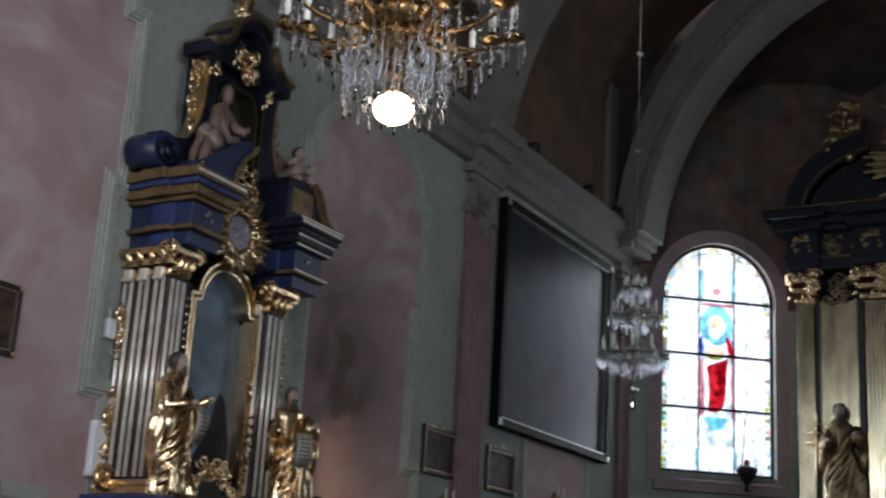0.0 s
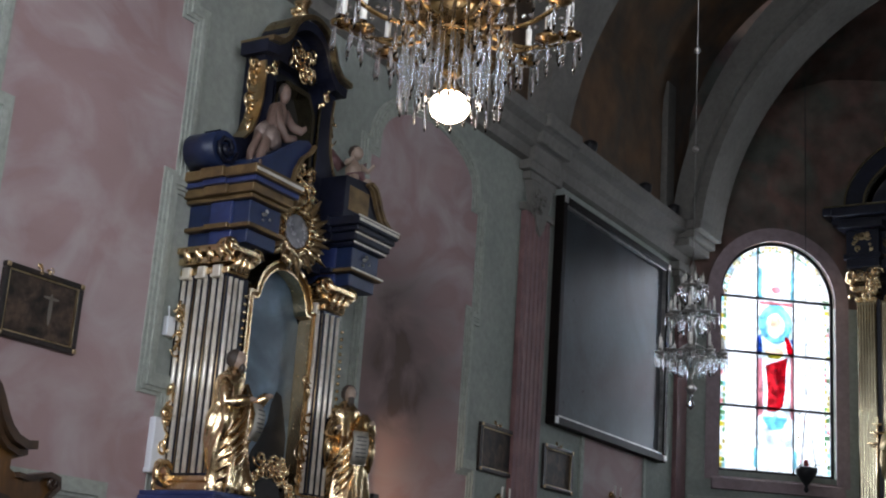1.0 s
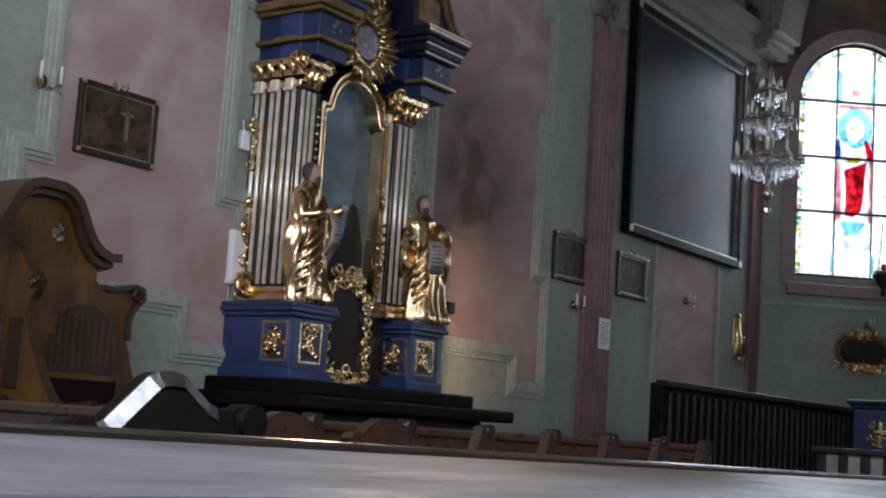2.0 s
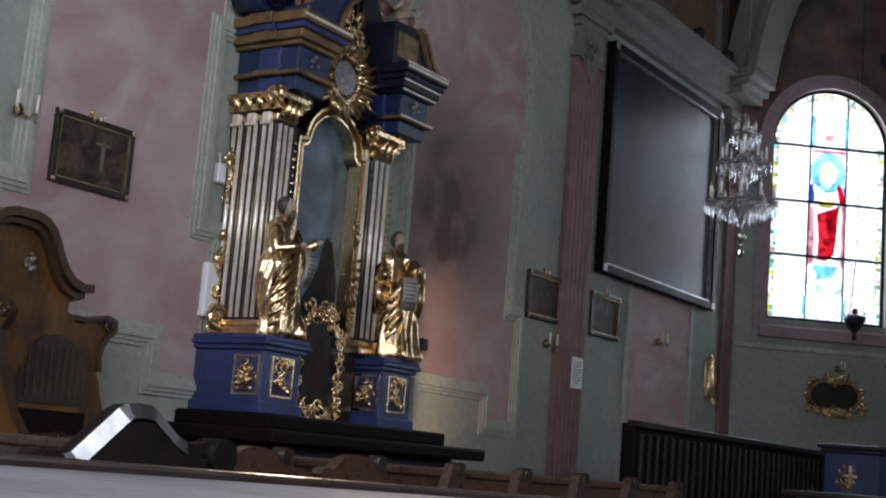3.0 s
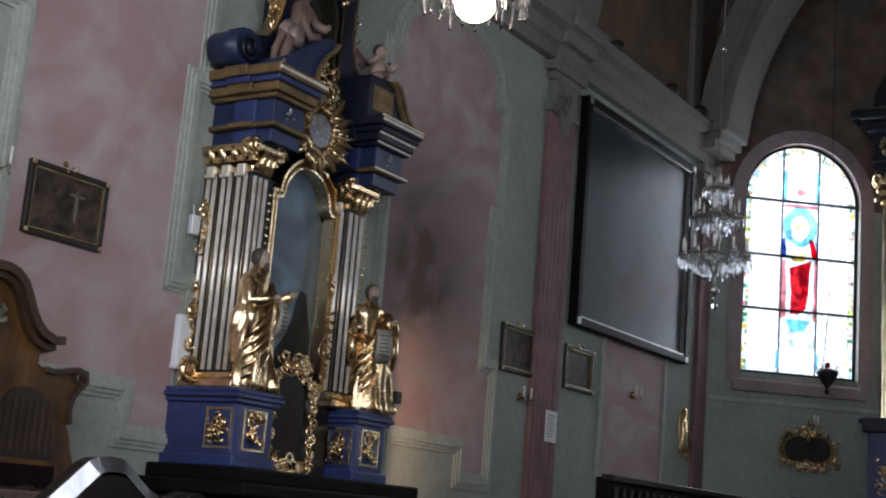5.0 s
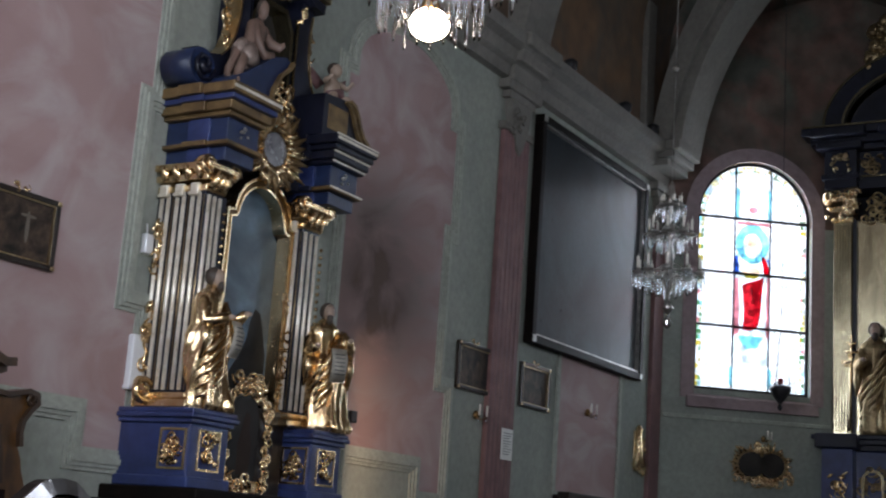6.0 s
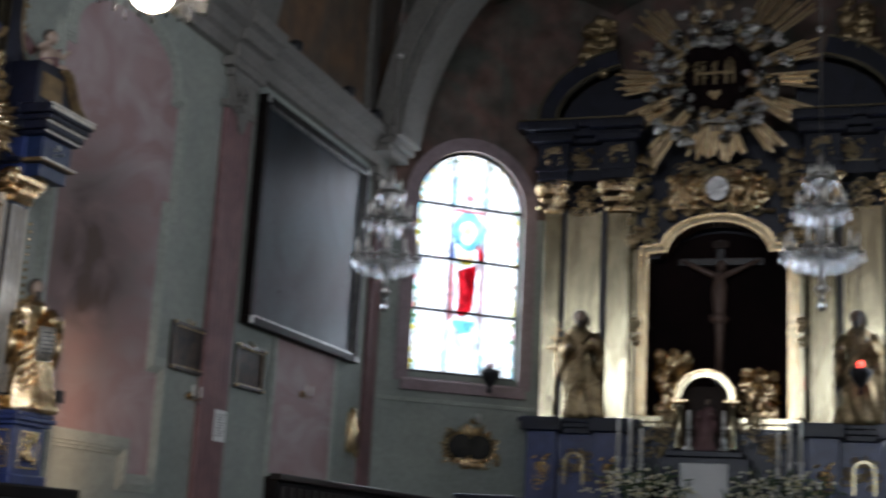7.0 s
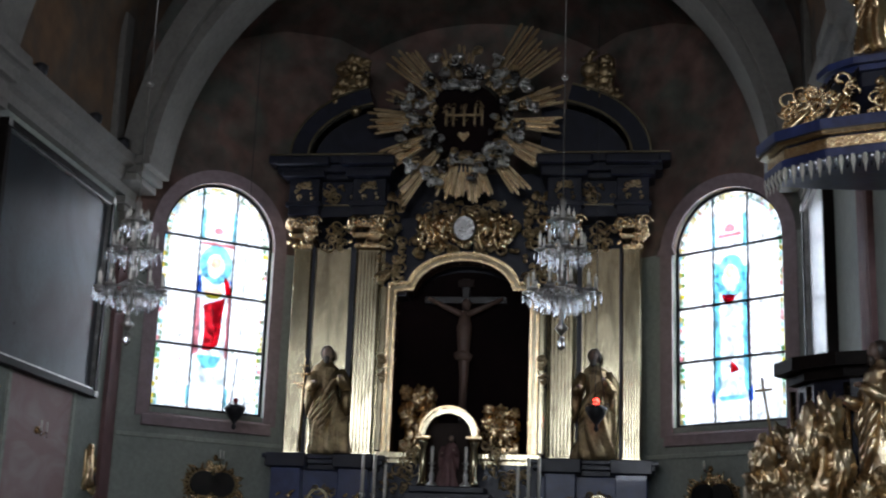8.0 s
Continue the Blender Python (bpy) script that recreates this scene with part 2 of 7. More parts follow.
def sheen_to_varnish(m, dark, y0, y1):
    """Keeps the pale sheen painted into the colour up to y0 and lets dark varnish take over, in ragged patches, by y1.
    """
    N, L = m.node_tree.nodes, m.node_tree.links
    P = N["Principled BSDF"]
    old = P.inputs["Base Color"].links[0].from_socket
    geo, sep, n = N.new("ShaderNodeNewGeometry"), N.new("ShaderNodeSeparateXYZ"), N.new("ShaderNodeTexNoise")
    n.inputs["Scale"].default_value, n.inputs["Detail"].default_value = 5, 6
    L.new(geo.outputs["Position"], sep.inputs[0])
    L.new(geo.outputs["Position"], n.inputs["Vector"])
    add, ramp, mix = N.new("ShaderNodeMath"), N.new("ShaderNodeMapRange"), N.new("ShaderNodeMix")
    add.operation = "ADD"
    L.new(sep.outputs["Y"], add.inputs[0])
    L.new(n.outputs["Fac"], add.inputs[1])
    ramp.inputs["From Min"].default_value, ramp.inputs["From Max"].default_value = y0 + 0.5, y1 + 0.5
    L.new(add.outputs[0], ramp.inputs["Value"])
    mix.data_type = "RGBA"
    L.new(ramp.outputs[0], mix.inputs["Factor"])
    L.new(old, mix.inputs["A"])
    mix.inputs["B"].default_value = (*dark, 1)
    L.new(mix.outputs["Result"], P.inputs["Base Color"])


# painted glare ends here: pale near the eye, dark brown farther along
sheen_to_varnish(PEWTOP, (0.035, 0.023, 0.016), 1.0, 1.5)
REDWOOD = surface("red_brown_pew_wood", (0.045, 0.021, 0.013), (0.03, 0.0145, 0.0095), 0.3, grain=24, stain=3, coat=0.4)
OAK = surface("honey_brown_oak", (0.13, 0.060, 0.015), (0.042, 0.020, 0.009), 0.33, grain=22, stain=3.2, spread=0.2, stretch=(1, 1, 0.4), coat=0.25)
IRON = surface("black_iron", (0.03, 0.03, 0.033), None, 0.5, 0.6)


# ---- the shell ----
floor = tagged(part("floor", box(B(), LEFT - 0.5, RIGHT + 0.5, BACK - 0.5, 24.5, -0.3, 0.0), STONE), "worn pale stone church floor", "floor", kind="structure")

wall_left = tagged(part("wall_left", box(B(), LEFT - 0.6, LEFT, BACK, CORNER_Y, 0, LEDGE), GREEN), "grey-green plastered nave wall with pink panels", "wall", kind="structure")


def pierced(bm, a0, a1, z0, z1, holes, put):
    """A wall with arched openings, as slabs between and round them. holes: (from, to, sill, spring); put(bm, polygon) adds a slab."""
    at = a0
    for h0, h1, sill, spring in sorted(holes):
        put(bm, [(at, z0), (h0, z0), (h0, z1), (at, z1)])
        put(bm, [(h0, z0), (h1, z0), (h1, sill), (h0, sill)])
        mid, r = (h0 + h1) / 2, (h1 - h0) / 2
        curve = arc(mid, spring, r, r, 180, 0, 20)
        for p, q in zip(curve, curve[1:]):
            put(bm, [p, q, (q[0], z1), (p[0], z1)])
        at = h1
    put(bm, [(at, z0), (a1, z0), (a1, z1), (at, z1)])
    bmesh.ops.remove_doubles(bm, verts=bm.verts[:], dist=1e-4)
    return bm


REAR = [(-4.3, -1.4, 5.2, 7.2), (1.4, 4.3, 5.2, 7.2)]      # unseen windows added behind the camera, sized to gleam in the altar gold
tagged(part("wall_back", pierced(B(), LEFT - 0.6, RIGHT + 0.6, 0, 13.2, REAR, lambda bm, P: prism(bm, P, "y", BACK - 0.6, BACK)), GREEN), "grey-green plastered rear wall", "wall", kind="structure")
R_HOLES = [(-4.6, -2.8, 3.3, 6.0), (1.2, 3.0, 3.3, 6.0)]
tagged(part("wall_right", pierced(B(), BACK, CORNER_Y, 0, LEDGE, R_HOLES, lambda bm, P: prism(bm, P, "x", RIGHT, RIGHT + 0.6)), GREEN),
       "grey-green plastered nave wall with arched windows", "wall", kind="structure")

# canted apse walls: built along a local axis and turned into place
CANT = math.hypot(CANT_END[0] - LEFT, CANT_END[1] - CORNER_Y)
CANT_TURN = math.degrees(math.atan2(CANT_END[1] - CORNER_Y, CANT_END[0] - LEFT))
WIN = (0.58, 2.49, 3.75, 6.59)      # window: from, to, sill, spring along the canted wall
WIN_R = (0.405, 2.44, 3.70, 6.41)
cant_l = pose(LEFT, CORNER_Y, 0, 0, 0, CANT_TURN)
cant_r = Matrix.Diagonal((-1, 1, 1, 1)) @ cant_l


def canted(name, mirror):
    def put(bm, P):
        lo, hi = min(z for _, z in P), max(z for _, z in P)
        if lo < 6.5 < hi:
            us = sorted({u for u, _ in P})
            prism(bm, [(us[0], lo), (us[-1], lo), (us[-1], 6.52), (us[0], 6.52)], "y", 0, 0.55)
            prism(bm, [(us[0], 6.52), (us[-1], 6.52), (us[-1], hi), (us[0], hi)], "y", 0, 0.55, 1)
        else:
            prism(bm, P, "y", 0, 0.55, 1 if lo > 6.5 else 0)
    bm = pierced(B(), -0.05, CANT + 0.3, 0, 7.62, [WIN_R if mirror else WIN], put)
    prism(bm, [(-0.05, 7.62), (CANT + 0.3, 7.62), (CANT + 0.3, 13.4), (-0.05, 13.4)], "y", 0, 0.55, 1)
    for v in bm.verts:
        v.co = (cant_r if mirror else cant_l) @ v.co
    if mirror:
        bmesh.ops.reverse_faces(bm, faces=bm.faces)
    return tagged(part(name, bm, [GREEN, APSE]), "grey-green canted apse wall with a tall arched window", "wall", kind="structure")


canted("wall_apse_left", False)
canted("wall_apse_right", True)
tagged(part("wall_apse_end", box(B(), -2.6, 2.6, 22.6, 23.2, 0, 13.4), APSE), "dark frescoed apse end wall", "wall", kind="structure")

# lunette walls above the cornice, barrel vault over the nave, lower shell over the apse
for side, nm in ((-1, "wall_lunette_left"), (1, "wall_lunette_right")):
    bm = box(B(), *sorted((side * 5.25, side * 5.85)), BACK, CORNER_Y, LEDGE, SPRING + 0.1)
    tagged(part(nm, bm, FRESCO), "dark brown frescoed wall above the cornice", "wall", kind="structure")
CROWN_H = 3.35
bm = B()
outer = arc(0, SPRING, 5.6, CROWN_H + 0.35, 0, 180, 40)
inner = arc(0, SPRING, 5.25, CROWN_H, 0, 180, 40)
for i in range(40):
    prism(bm, [inner[i], inner[i + 1], outer[i + 1], outer[i]], "y", BACK - 0.6, 20.1)
bmesh.ops.remove_doubles(bm, verts=bm.verts[:], dist=1e-4)
tagged(part("ceiling", bm, FRESCO), "dark brown painted barrel vault", "ceiling", kind="structure")
bm = B()
rings = []
for k in range(7):
    y, sh = 20.1 + 3.0 * math.sin(k / 6 * math.pi / 2), max(0.05, math.cos(k / 6 * math.pi / 2))
    rings.append([bm.verts.new((x * (0.35 + 0.65 * sh), y, 7.75 + (z - 7.75) * (0.55 + 0.45 * sh))) for x, z in arc(0, 7.75, 5.2, 4.1, 0, 180, 40)])
for p, q in zip(rings, rings[1:]):
    for i in range(40):
        bm.faces.new((p[i], p[i + 1], q[i + 1], q[i]))
bmesh.ops.solidify(bm, geom=bm.faces[:], thickness=-0.2)
tagged(part("ceiling_apse", bm, APSE, smooth=True), "dark red-brown frescoed apse vault", "ceiling", kind="structure")


def vault_edge(a, foot, deep):
    """Where a line at angle a from the foot of an arch meets the wall or the vault, set back by deep."""
    c, n = math.cos(a), math.sin(a)
    r = 3.0
    while True:
        x, z = r * c, foot + r * n
        h = SPRING + (CROWN_H + deep) * math.sqrt(max(0.0, 1 - (x / (5.25 + deep)) ** 2))
        if abs(x) >= 5.25 + deep or z >= h:
            return x, z
        r += 0.01


def rib(name, y0, y1, rx, rz, foot, low=LEDGE, deep=0.04, back=None):
    """An arch across the nave with an elliptical inner edge; its back lies in the vault, or follows an ellipse of its own."""
    bm, n = B(), 56
    a0 = math.asin((low - foot) / rz)
    I, O = [], []
    for k in range(n + 1):
        a = a0 + (math.pi - 2 * a0) * k / n
        x, z = rx * math.cos(a), foot + rz * math.sin(a)
        I.append((x, z))
        o = vault_edge(math.atan2(z - foot, x), foot, deep)
        if back:
            e = (back[0] * math.cos(a), foot + back[1] * math.sin(a))
            o = e if math.hypot(e[0], e[1] - foot) < math.hypot(o[0], o[1] - foot) else o
        O.append(o)
    for k in range(n):
        prism(bm, [I[k], I[k + 1], O[k + 1], O[k]], "y", y0, y1)
    bmesh.ops.remove_doubles(bm, verts=bm.verts[:], dist=1e-4)
    return tagged(part(name, bm, STUCCO), "pale grey stucco arch across the vault", "arch", "vault arches", "structure")


rib("vault_arch", 14.5, 15.25, 5.05, 4.8, 6.9)
rib("vault_arch", 19.25, 20.15, 4.70, 4.72, 6.9, back=(5.2, 5.6))
rib("vault_arch", 19.1, 19.26, 4.84, 4.92, 6.9, back=(5.0, 5.16))
rib("vault_arch", 6.2, 7.0, 5.05, 4.8, 6.9)
for side, X in ((1, LEFT), (-1, RIGHT)):
    bm = box(B(), *sorted((X - side * 0.01, X + side * 0.10)), 18.95, 19.28, LEDGE, 9.75, 0.02)
    tagged(part("wall_strip", bm, STUCCO), "pale grey stucco strip up the lunette wall", "pilaster", kind="structure")

# imposts under the feet of the chancel arch
for side, X in ((1, LEFT), (-1, RIGHT)):
    bm = B()
    for d, z0, z1 in ((0.40, 7.06, 7.18), (0.50, 7.18, 7.30), (0.60, 7.30, 7.455)):
        box(bm, *sorted((X, X + side * d)), 19.3 - d * 0.25, 20.09, z0, z1, 0.02)
    tagged(part("impost", bm, STUCCO), "grey stucco impost of the chancel arch", "cornice", kind="structure")

# cornice and pilasters of the left and right walls
for side, nm in ((1, "cornice_left"), (-1, "cornice_right")):
    prof = [(0, 6.9), (0.10, 6.92), (0.12, 7.06), (0.20, 7.1), (0.24, 7.23), (0.36, 7.28), (0.38, 7.42), (0, 7.44)]
    X = LEFT if side > 0 else RIGHT
    tagged(part(nm, prism(B(), [(X + side * (d - 0.003), z) for d, z in prof], "y", BACK + 0.01, CORNER_Y - 0.1), STUCCO), "grey stucco wall cornice", "cornice", kind="structure")


# ---- more materials ----
NAVYBLUE = surface("deep_blue_painted_wood", (0.015, 0.029, 0.085), (0.011, 0.020, 0.056), 0.4, grain=14, stain=3)
OLDSILVER = surface("tarnished_silver_leaf", (0.36, 0.35, 0.33), (0.22, 0.21, 0.20), 0.4, 1.0, grain=24, stain=5)
IVORY = surface("painted_flesh_and_ivory", (0.36, 0.27, 0.21), (0.28, 0.20, 0.15), 0.5, grain=18)
DARKHAIR = surface("dark_painted_wood", (0.06, 0.045, 0.035), None, 0.5)
SCROLL = surface("yellowed_painted_scroll", (0.36, 0.34, 0.29), (0.28, 0.26, 0.22), 0.6)
PAPER = surface("white_paper", (0.75, 0.75, 0.72), (0.68, 0.68, 0.66), 0.7, spread=0.04)
PLASTIC = surface("white_plastic", (0.74, 0.76, 0.78), (0.68, 0.7, 0.72), 0.4, spread=0.03)
INK = surface("dark_ink", (0.08, 0.075, 0.07), None, 0.7)
CANVAS = surface("dark_varnished_canvas", (0.032, 0.029, 0.026), (0.016, 0.017, 0.018), 0.55, grain=5, stain=1.2, spread=0.2, bump=0.06, spec=0.15)
PICTURE = surface("brown_varnished_figure_painting", (0.017, 0.015, 0.013), (0.085, 0.058, 0.042), 0.5, grain=20, stain=5, spread=0.25, bump=0.05, spec=0.15)
BIGCANVAS = surface("grey_blue_varnished_canvas", (0.026, 0.033, 0.040), (0.012, 0.015, 0.018), 0.33, grain=12, stain=0.7, spread=0.2, bump=0.03, spec=0.085)
# the pale blue reflection on the varnish is put into the canvas colour
ALTARCANVAS = surface("varnished_canvas_with_blue_sheen", (0.115, 0.17, 0.215), (0.05, 0.078, 0.10), 0.42, grain=4, stain=1.8, spread=0.2, bump=0.05, spec=0.3)
NICHE = surface("dark_red_brown_cloth_and_shade", (0.012, 0.006, 0.006), (0.007, 0.004, 0.004), 0.9, spec=0.1)
FLESH = surface("dull_painted_figure", (0.20, 0.13, 0.10), (0.14, 0.09, 0.07), 0.5)
PALE = surface("pale_canvas_figure", (0.17, 0.145, 0.115), None, 0.6)
BROWN = surface("brown_canvas_shape", (0.040, 0.026, 0.02), None, 0.6, spec=0.15)
WAX = surface("white_wax", (0.72, 0.70, 0.64), (0.66, 0.63, 0.56), 0.45)
BRASS = surface("brass", (0.34, 0.22, 0.10), (0.20, 0.125, 0.055), 0.28, 1.0, grain=25)
CRYSTAL, _n, _l, _p = shader("cut_glass")
_p.inputs["Transmission Weight"].default_value, _p.inputs["Roughness"].default_value, _p.inputs["IOR"].default_value = 1.0, 0.06, 1.52
_p.inputs["Base Color"].default_value = (0.93, 0.95, 0.97, 1)
MIRRORED = surface("clouded_grey_glass", (0.30, 0.30, 0.31), (0.16, 0.16, 0.17), 0.25, 0.3, grain=14, stain=4)
BULB = glow("lit_lamp_glass", (1.0, 0.80, 0.58), 45)
REDGLASS = glow("lit_red_lamp_glass", (1.0, 0.06, 0.04), 7)
DULLRED = surface("unlit_red_glass", (0.20, 0.02, 0.02), None, 0.15, coat=0.8)
LEAF = surface("dark_green_leaves", (0.05, 0.09, 0.03), (0.03, 0.06, 0.02), 0.5)
PETAL = surface("white_and_yellow_petals", (0.7, 0.62, 0.3), (0.75, 0.73, 0.68), 0.6, stain=9)


# ---- ornament ----
def spiral(bm, c, r, turns, plane, thick, sense=1, start=0.0, mat=0):
    """A carved scroll in the plane 'yz' or 'xz', swelling towards its eye."""
    pts, rs = [], []
    for i in range(13):
        k = i / 12
        a, q = start + sense * k * turns * 2 * math.pi, r * (1 - 0.82 * k)
        u, v = q * math.cos(a), q * math.sin(a)
        pts.append((c[0], c[1] + u, c[2] + v) if plane == "yz" else (c[0] + u, c[1], c[2] + v))
        rs.append(thick * (0.55 + 0.6 * k))
    return tube(bm, pts, rs, 6, mat)


def rocaille(bm, c, wide, high, plane, n, seed, thick=0.018, mat=0):
    """A carved clump of leaves and scrolls round c."""
    rnd = random.Random(seed)
    for i in range(n):
        u, v, o = (rnd.random() - 0.5) * wide, (rnd.random() - 0.5) * high, rnd.uniform(-0.02, 0.03)
        p = (c[0] + o, c[1] + u, c[2] + v) if plane == "yz" else (c[0] + u, c[1] - o, c[2] + v)
        s = rnd.uniform(0.5, 1.2) * min(0.1, max(wide, high) * 0.22)
        if i % 3:
            spiral(bm, p, s, rnd.uniform(0.7, 1.4), plane, thick * rnd.uniform(0.6, 1.1), rnd.choice((-1, 1)), rnd.random() * 6.3, mat)
        else:
            a = rnd.random() * 6.3
            q = [(p[0] + 0.01 * k, p[1] + math.cos(a) * s * 0.6 * k, p[2] + math.sin(a) * s * 0.6 * k) if plane == "yz" else
                 (p[0] + math.cos(a) * s * 0.6 * k, p[1] - 0.01 * k, p[2] + math.sin(a) * s * 0.6 * k) for k in (-1, -0.3, 0.4, 1)]
            tube(bm, q, [thick * 0.3, thick * 1.3, thick * 1.1, thick * 0.2], 6, mat)
    return bm


def garland_frame(bm, c, ru, rv, plane, n, thick, seed, mat=0):
    """A ring of carved leaves round an oval."""
    rnd = random.Random(seed)
    for i in range(n):
        a = 2 * math.pi * i / n
        k0, k1 = 1.0, rnd.uniform(1.25, 1.6)
        b = a + rnd.uniform(-0.25, 0.25)
        def at(r, w, o):
            u, v = ru * r * math.cos(w), rv * r * math.sin(w)
            return (c[0] + o, c[1] + u, c[2] + v) if plane == "yz" else (c[0] + u, c[1] - o, c[2] + v)
        tube(bm, [at(k0 * 0.96, a, 0), at((k0 + k1) / 2, (a + b) / 2, 0.03), at(k1, b, 0.015)], [thick, thick * 0.9, thick * 0.25], 6, mat)
    return bm


def folds(bm, c, wide, high, n, seed, thick=0.05, mat=0):
    """Hanging carved cloth: tapering, waving ridges side by side."""
    rnd = random.Random(seed)
    for i in range(n):
        u0, u1 = (rnd.random() - 0.5) * wide, (rnd.random() - 0.5) * wide * 1.2
        z0, z1 = high * rnd.uniform(0.55, 1.0), high * rnd.uniform(0.0, 0.4)
        pts, rs = [], []
        for k in range(6):
            q = k / 5
            pts.append((c[0] + u0 + (u1 - u0) * q + 0.12 * wide * math.sin(4 * q + i), c[1] - 0.05 * rnd.random() - 0.04 * math.sin(3 * q), c[2] + z0 + (z1 - z0) * q))
            rs.append(thick * (0.35 + 0.9 * math.sin(0.4 + 2.4 * q)))
        tube(bm, pts, rs, 8, mat)
    return bm


def statue(name, label, at, h, turn=0.0, mats=None, seed=0, scroll=False, arm=0.5):
    """A draped carved figure as one plain shape: folds, cloak, arms, head."""
    rnd = random.Random(seed)
    bm, ph, tw = B(), rnd.random() * 6, rnd.uniform(-0.8, 0.8)
    prof = [(0.185, 0), (0.20, 0.03), (0.182, 0.14), (0.168, 0.28), (0.16, 0.42), (0.142, 0.52), (0.108, 0.60), (0.115, 0.68), (0.125, 0.75), (0.115, 0.80), (0.06, 0.845), (0.042, 0.875)]
    fine = []
    for (r0, z0), (r1, z1) in zip(prof, prof[1:]):
        fine += [(r0 + (r1 - r0) * k / 4, z0 + (z1 - z0) * k / 4) for k in range(4)]
    fine.append(prof[-1])

    def fold(a, z):
        z /= h
        d = max(0.12, 1 - z * 1.1)
        w = a + tw * z + 0.5 * math.sin(5 * z + ph)
        return 1 + d * (0.26 * (0.6 - abs(math.sin(3.5 * w + ph)) * 1.2) + 0.16 * (0.5 - abs(math.sin(6.5 * w - 2 * z)))) + 0.07 * math.sin(a * 2 + z * 11 + ph)
    lathe(bm, [(r * h, z * h) for r, z in fine], seg=64, wob=fold)
    for v in bm.verts:
        z = v.co.z / h
        v.co.x *= 0.84
        v.co.y += 0.035 * h * math.sin(z * 5 + ph)
        v.co.x += 0.025 * h * math.sin(z * 4 + ph + 1)
    top = Vector((0.025 * h * math.sin(3.6 + ph + 1) + 0.01 * h, 0.035 * h * math.sin(4.5 + ph), 0.925 * h))
    ball(bm, top + Vector((0.018 * h, 0, 0)), 0.056 * h, (0.95, 0.82, 1.2), 2, 1)
    ball(bm, top + Vector((-0.016 * h, 0, 0.012 * h)), 0.064 * h, (0.95, 1.02, 1.12), 2, 2)
    ball(bm, top + Vector((0.05 * h, 0, -0.055 * h)), 0.036 * h, (0.8, 0.85, 1.4), 1, 2)
    for s in (-1, 1):
        sh = Vector((0.0, s * 0.105 * h, 0.765 * h))
        el = sh + Vector((0.05 * h, s * 0.055 * h, -0.17 * h))
        wr = el + Vector((0.15 * h, -s * 0.05 * h * (1 if s > 0 else arm * 2), (0.10 if s > 0 else 0.04) * h))
        tube(bm, [sh, (sh + el) / 2 + Vector((0, s * 0.015 * h, 0)), el, (el + wr) / 2, wr], [0.05 * h, 0.052 * h, 0.054 * h, 0.046 * h, 0.03 * h], 9)
        ball(bm, wr + Vector((0.02 * h, 0, 0)), 0.026 * h, (1.4, 0.9, 0.8), 1, 1)
        tube(bm, [el, el + Vector((0.02 * h, 0.01 * h * s, -0.12 * h)), el + Vector((-0.01 * h, 0.02 * h * s, -0.26 * h))], [0.045 * h, 0.04 * h, 0.008 * h], 8)
    for k in range(5):
        d = 0.075 * k
        cl = [Vector((0.0, (0.11 - 0.3 * d) * h, (0.79 - d) * h)), Vector((0.10 * h, 0.05 * h, (0.66 - d) * h)), Vector((0.125 * h, -0.03 * h, (0.53 - d) * h)), Vector((0.09 * h, -0.11 * h, (0.42 - d) * h)), Vector((0.02 * h, -0.15 * h, (0.34 - d * 0.9) * h))]
        tube(bm, cl, [0.012 * h, 0.024 * h, 0.028 * h, 0.024 * h, 0.01 * h], 7)
    if scroll:
        sheet = [(0.17, 0.62), (0.20, 0.55), (0.19, 0.46), (0.16, 0.38), (0.165, 0.375), (0.205, 0.455), (0.215, 0.55), (0.18, 0.63)]
        prism(bm, [(x * h, z * h) for x, z in sheet], "y", -0.02 * h, 0.10 * h, 3)
        for k in range(6):
            z = (0.58 - 0.03 * k) * h
            box(bm, 0.21 * h - 0.002, 0.217 * h, 0.0, 0.08 * h, z, z + 0.007 * h, mat=4)
    ob = part(name, bm, mats or [GOLD, IVORY, DARKHAIR, SCROLL, INK], smooth=True)
    ob.matrix_world = pose(*at, 0, 0, turn)
    return tagged(ob, label, "statue")


def lumps(bm, c, wide, high, n, seed, r0=0.035, r1=0.08, mat=0):
    """A crowded carved relief of many small swelling forms."""
    rnd = random.Random(seed)
    for i in range(n):
        ball(bm, (c[0] + (rnd.random() - 0.5) * wide, c[1] - rnd.random() * 0.09, c[2] + rnd.random() * high), rnd.uniform(r0, r1),
             (rnd.uniform(0.6, 1.5), 0.8, rnd.uniform(0.6, 1.7)), 1, mat)
    return bm


def crumple(bm, c, size, seed, sub=4):
    """A swelling mass of carved, sharply creased cloth."""
    rnd = random.Random(seed)
    waves = []
    for k in range(9):
        d = Vector((rnd.gauss(0, 1), rnd.gauss(0, 1), rnd.gauss(0, 0.7))).normalized()
        f = 2.6 * 1.42 ** k
        waves.append((d * f, rnd.random() * 6.3, 0.30 / (1 + 0.3 * k)))
    res = bmesh.ops.create_icosphere(bm, subdivisions=sub, radius=1)
    for v in res["verts"]:
        p = v.co.copy()
        q = p + 0.25 * Vector((math.sin(3 * p.z + seed), math.sin(2.6 * p.x + seed), math.sin(3.1 * p.y)))
        r = 1 + sum(a * (0.55 - abs(math.sin(d.dot(q) + ph))) for d, ph, a in waves)
        v.co = Vector(c) + Vector((p.x * size[0], p.y * size[1], p.z * size[2])) * r
    return bm


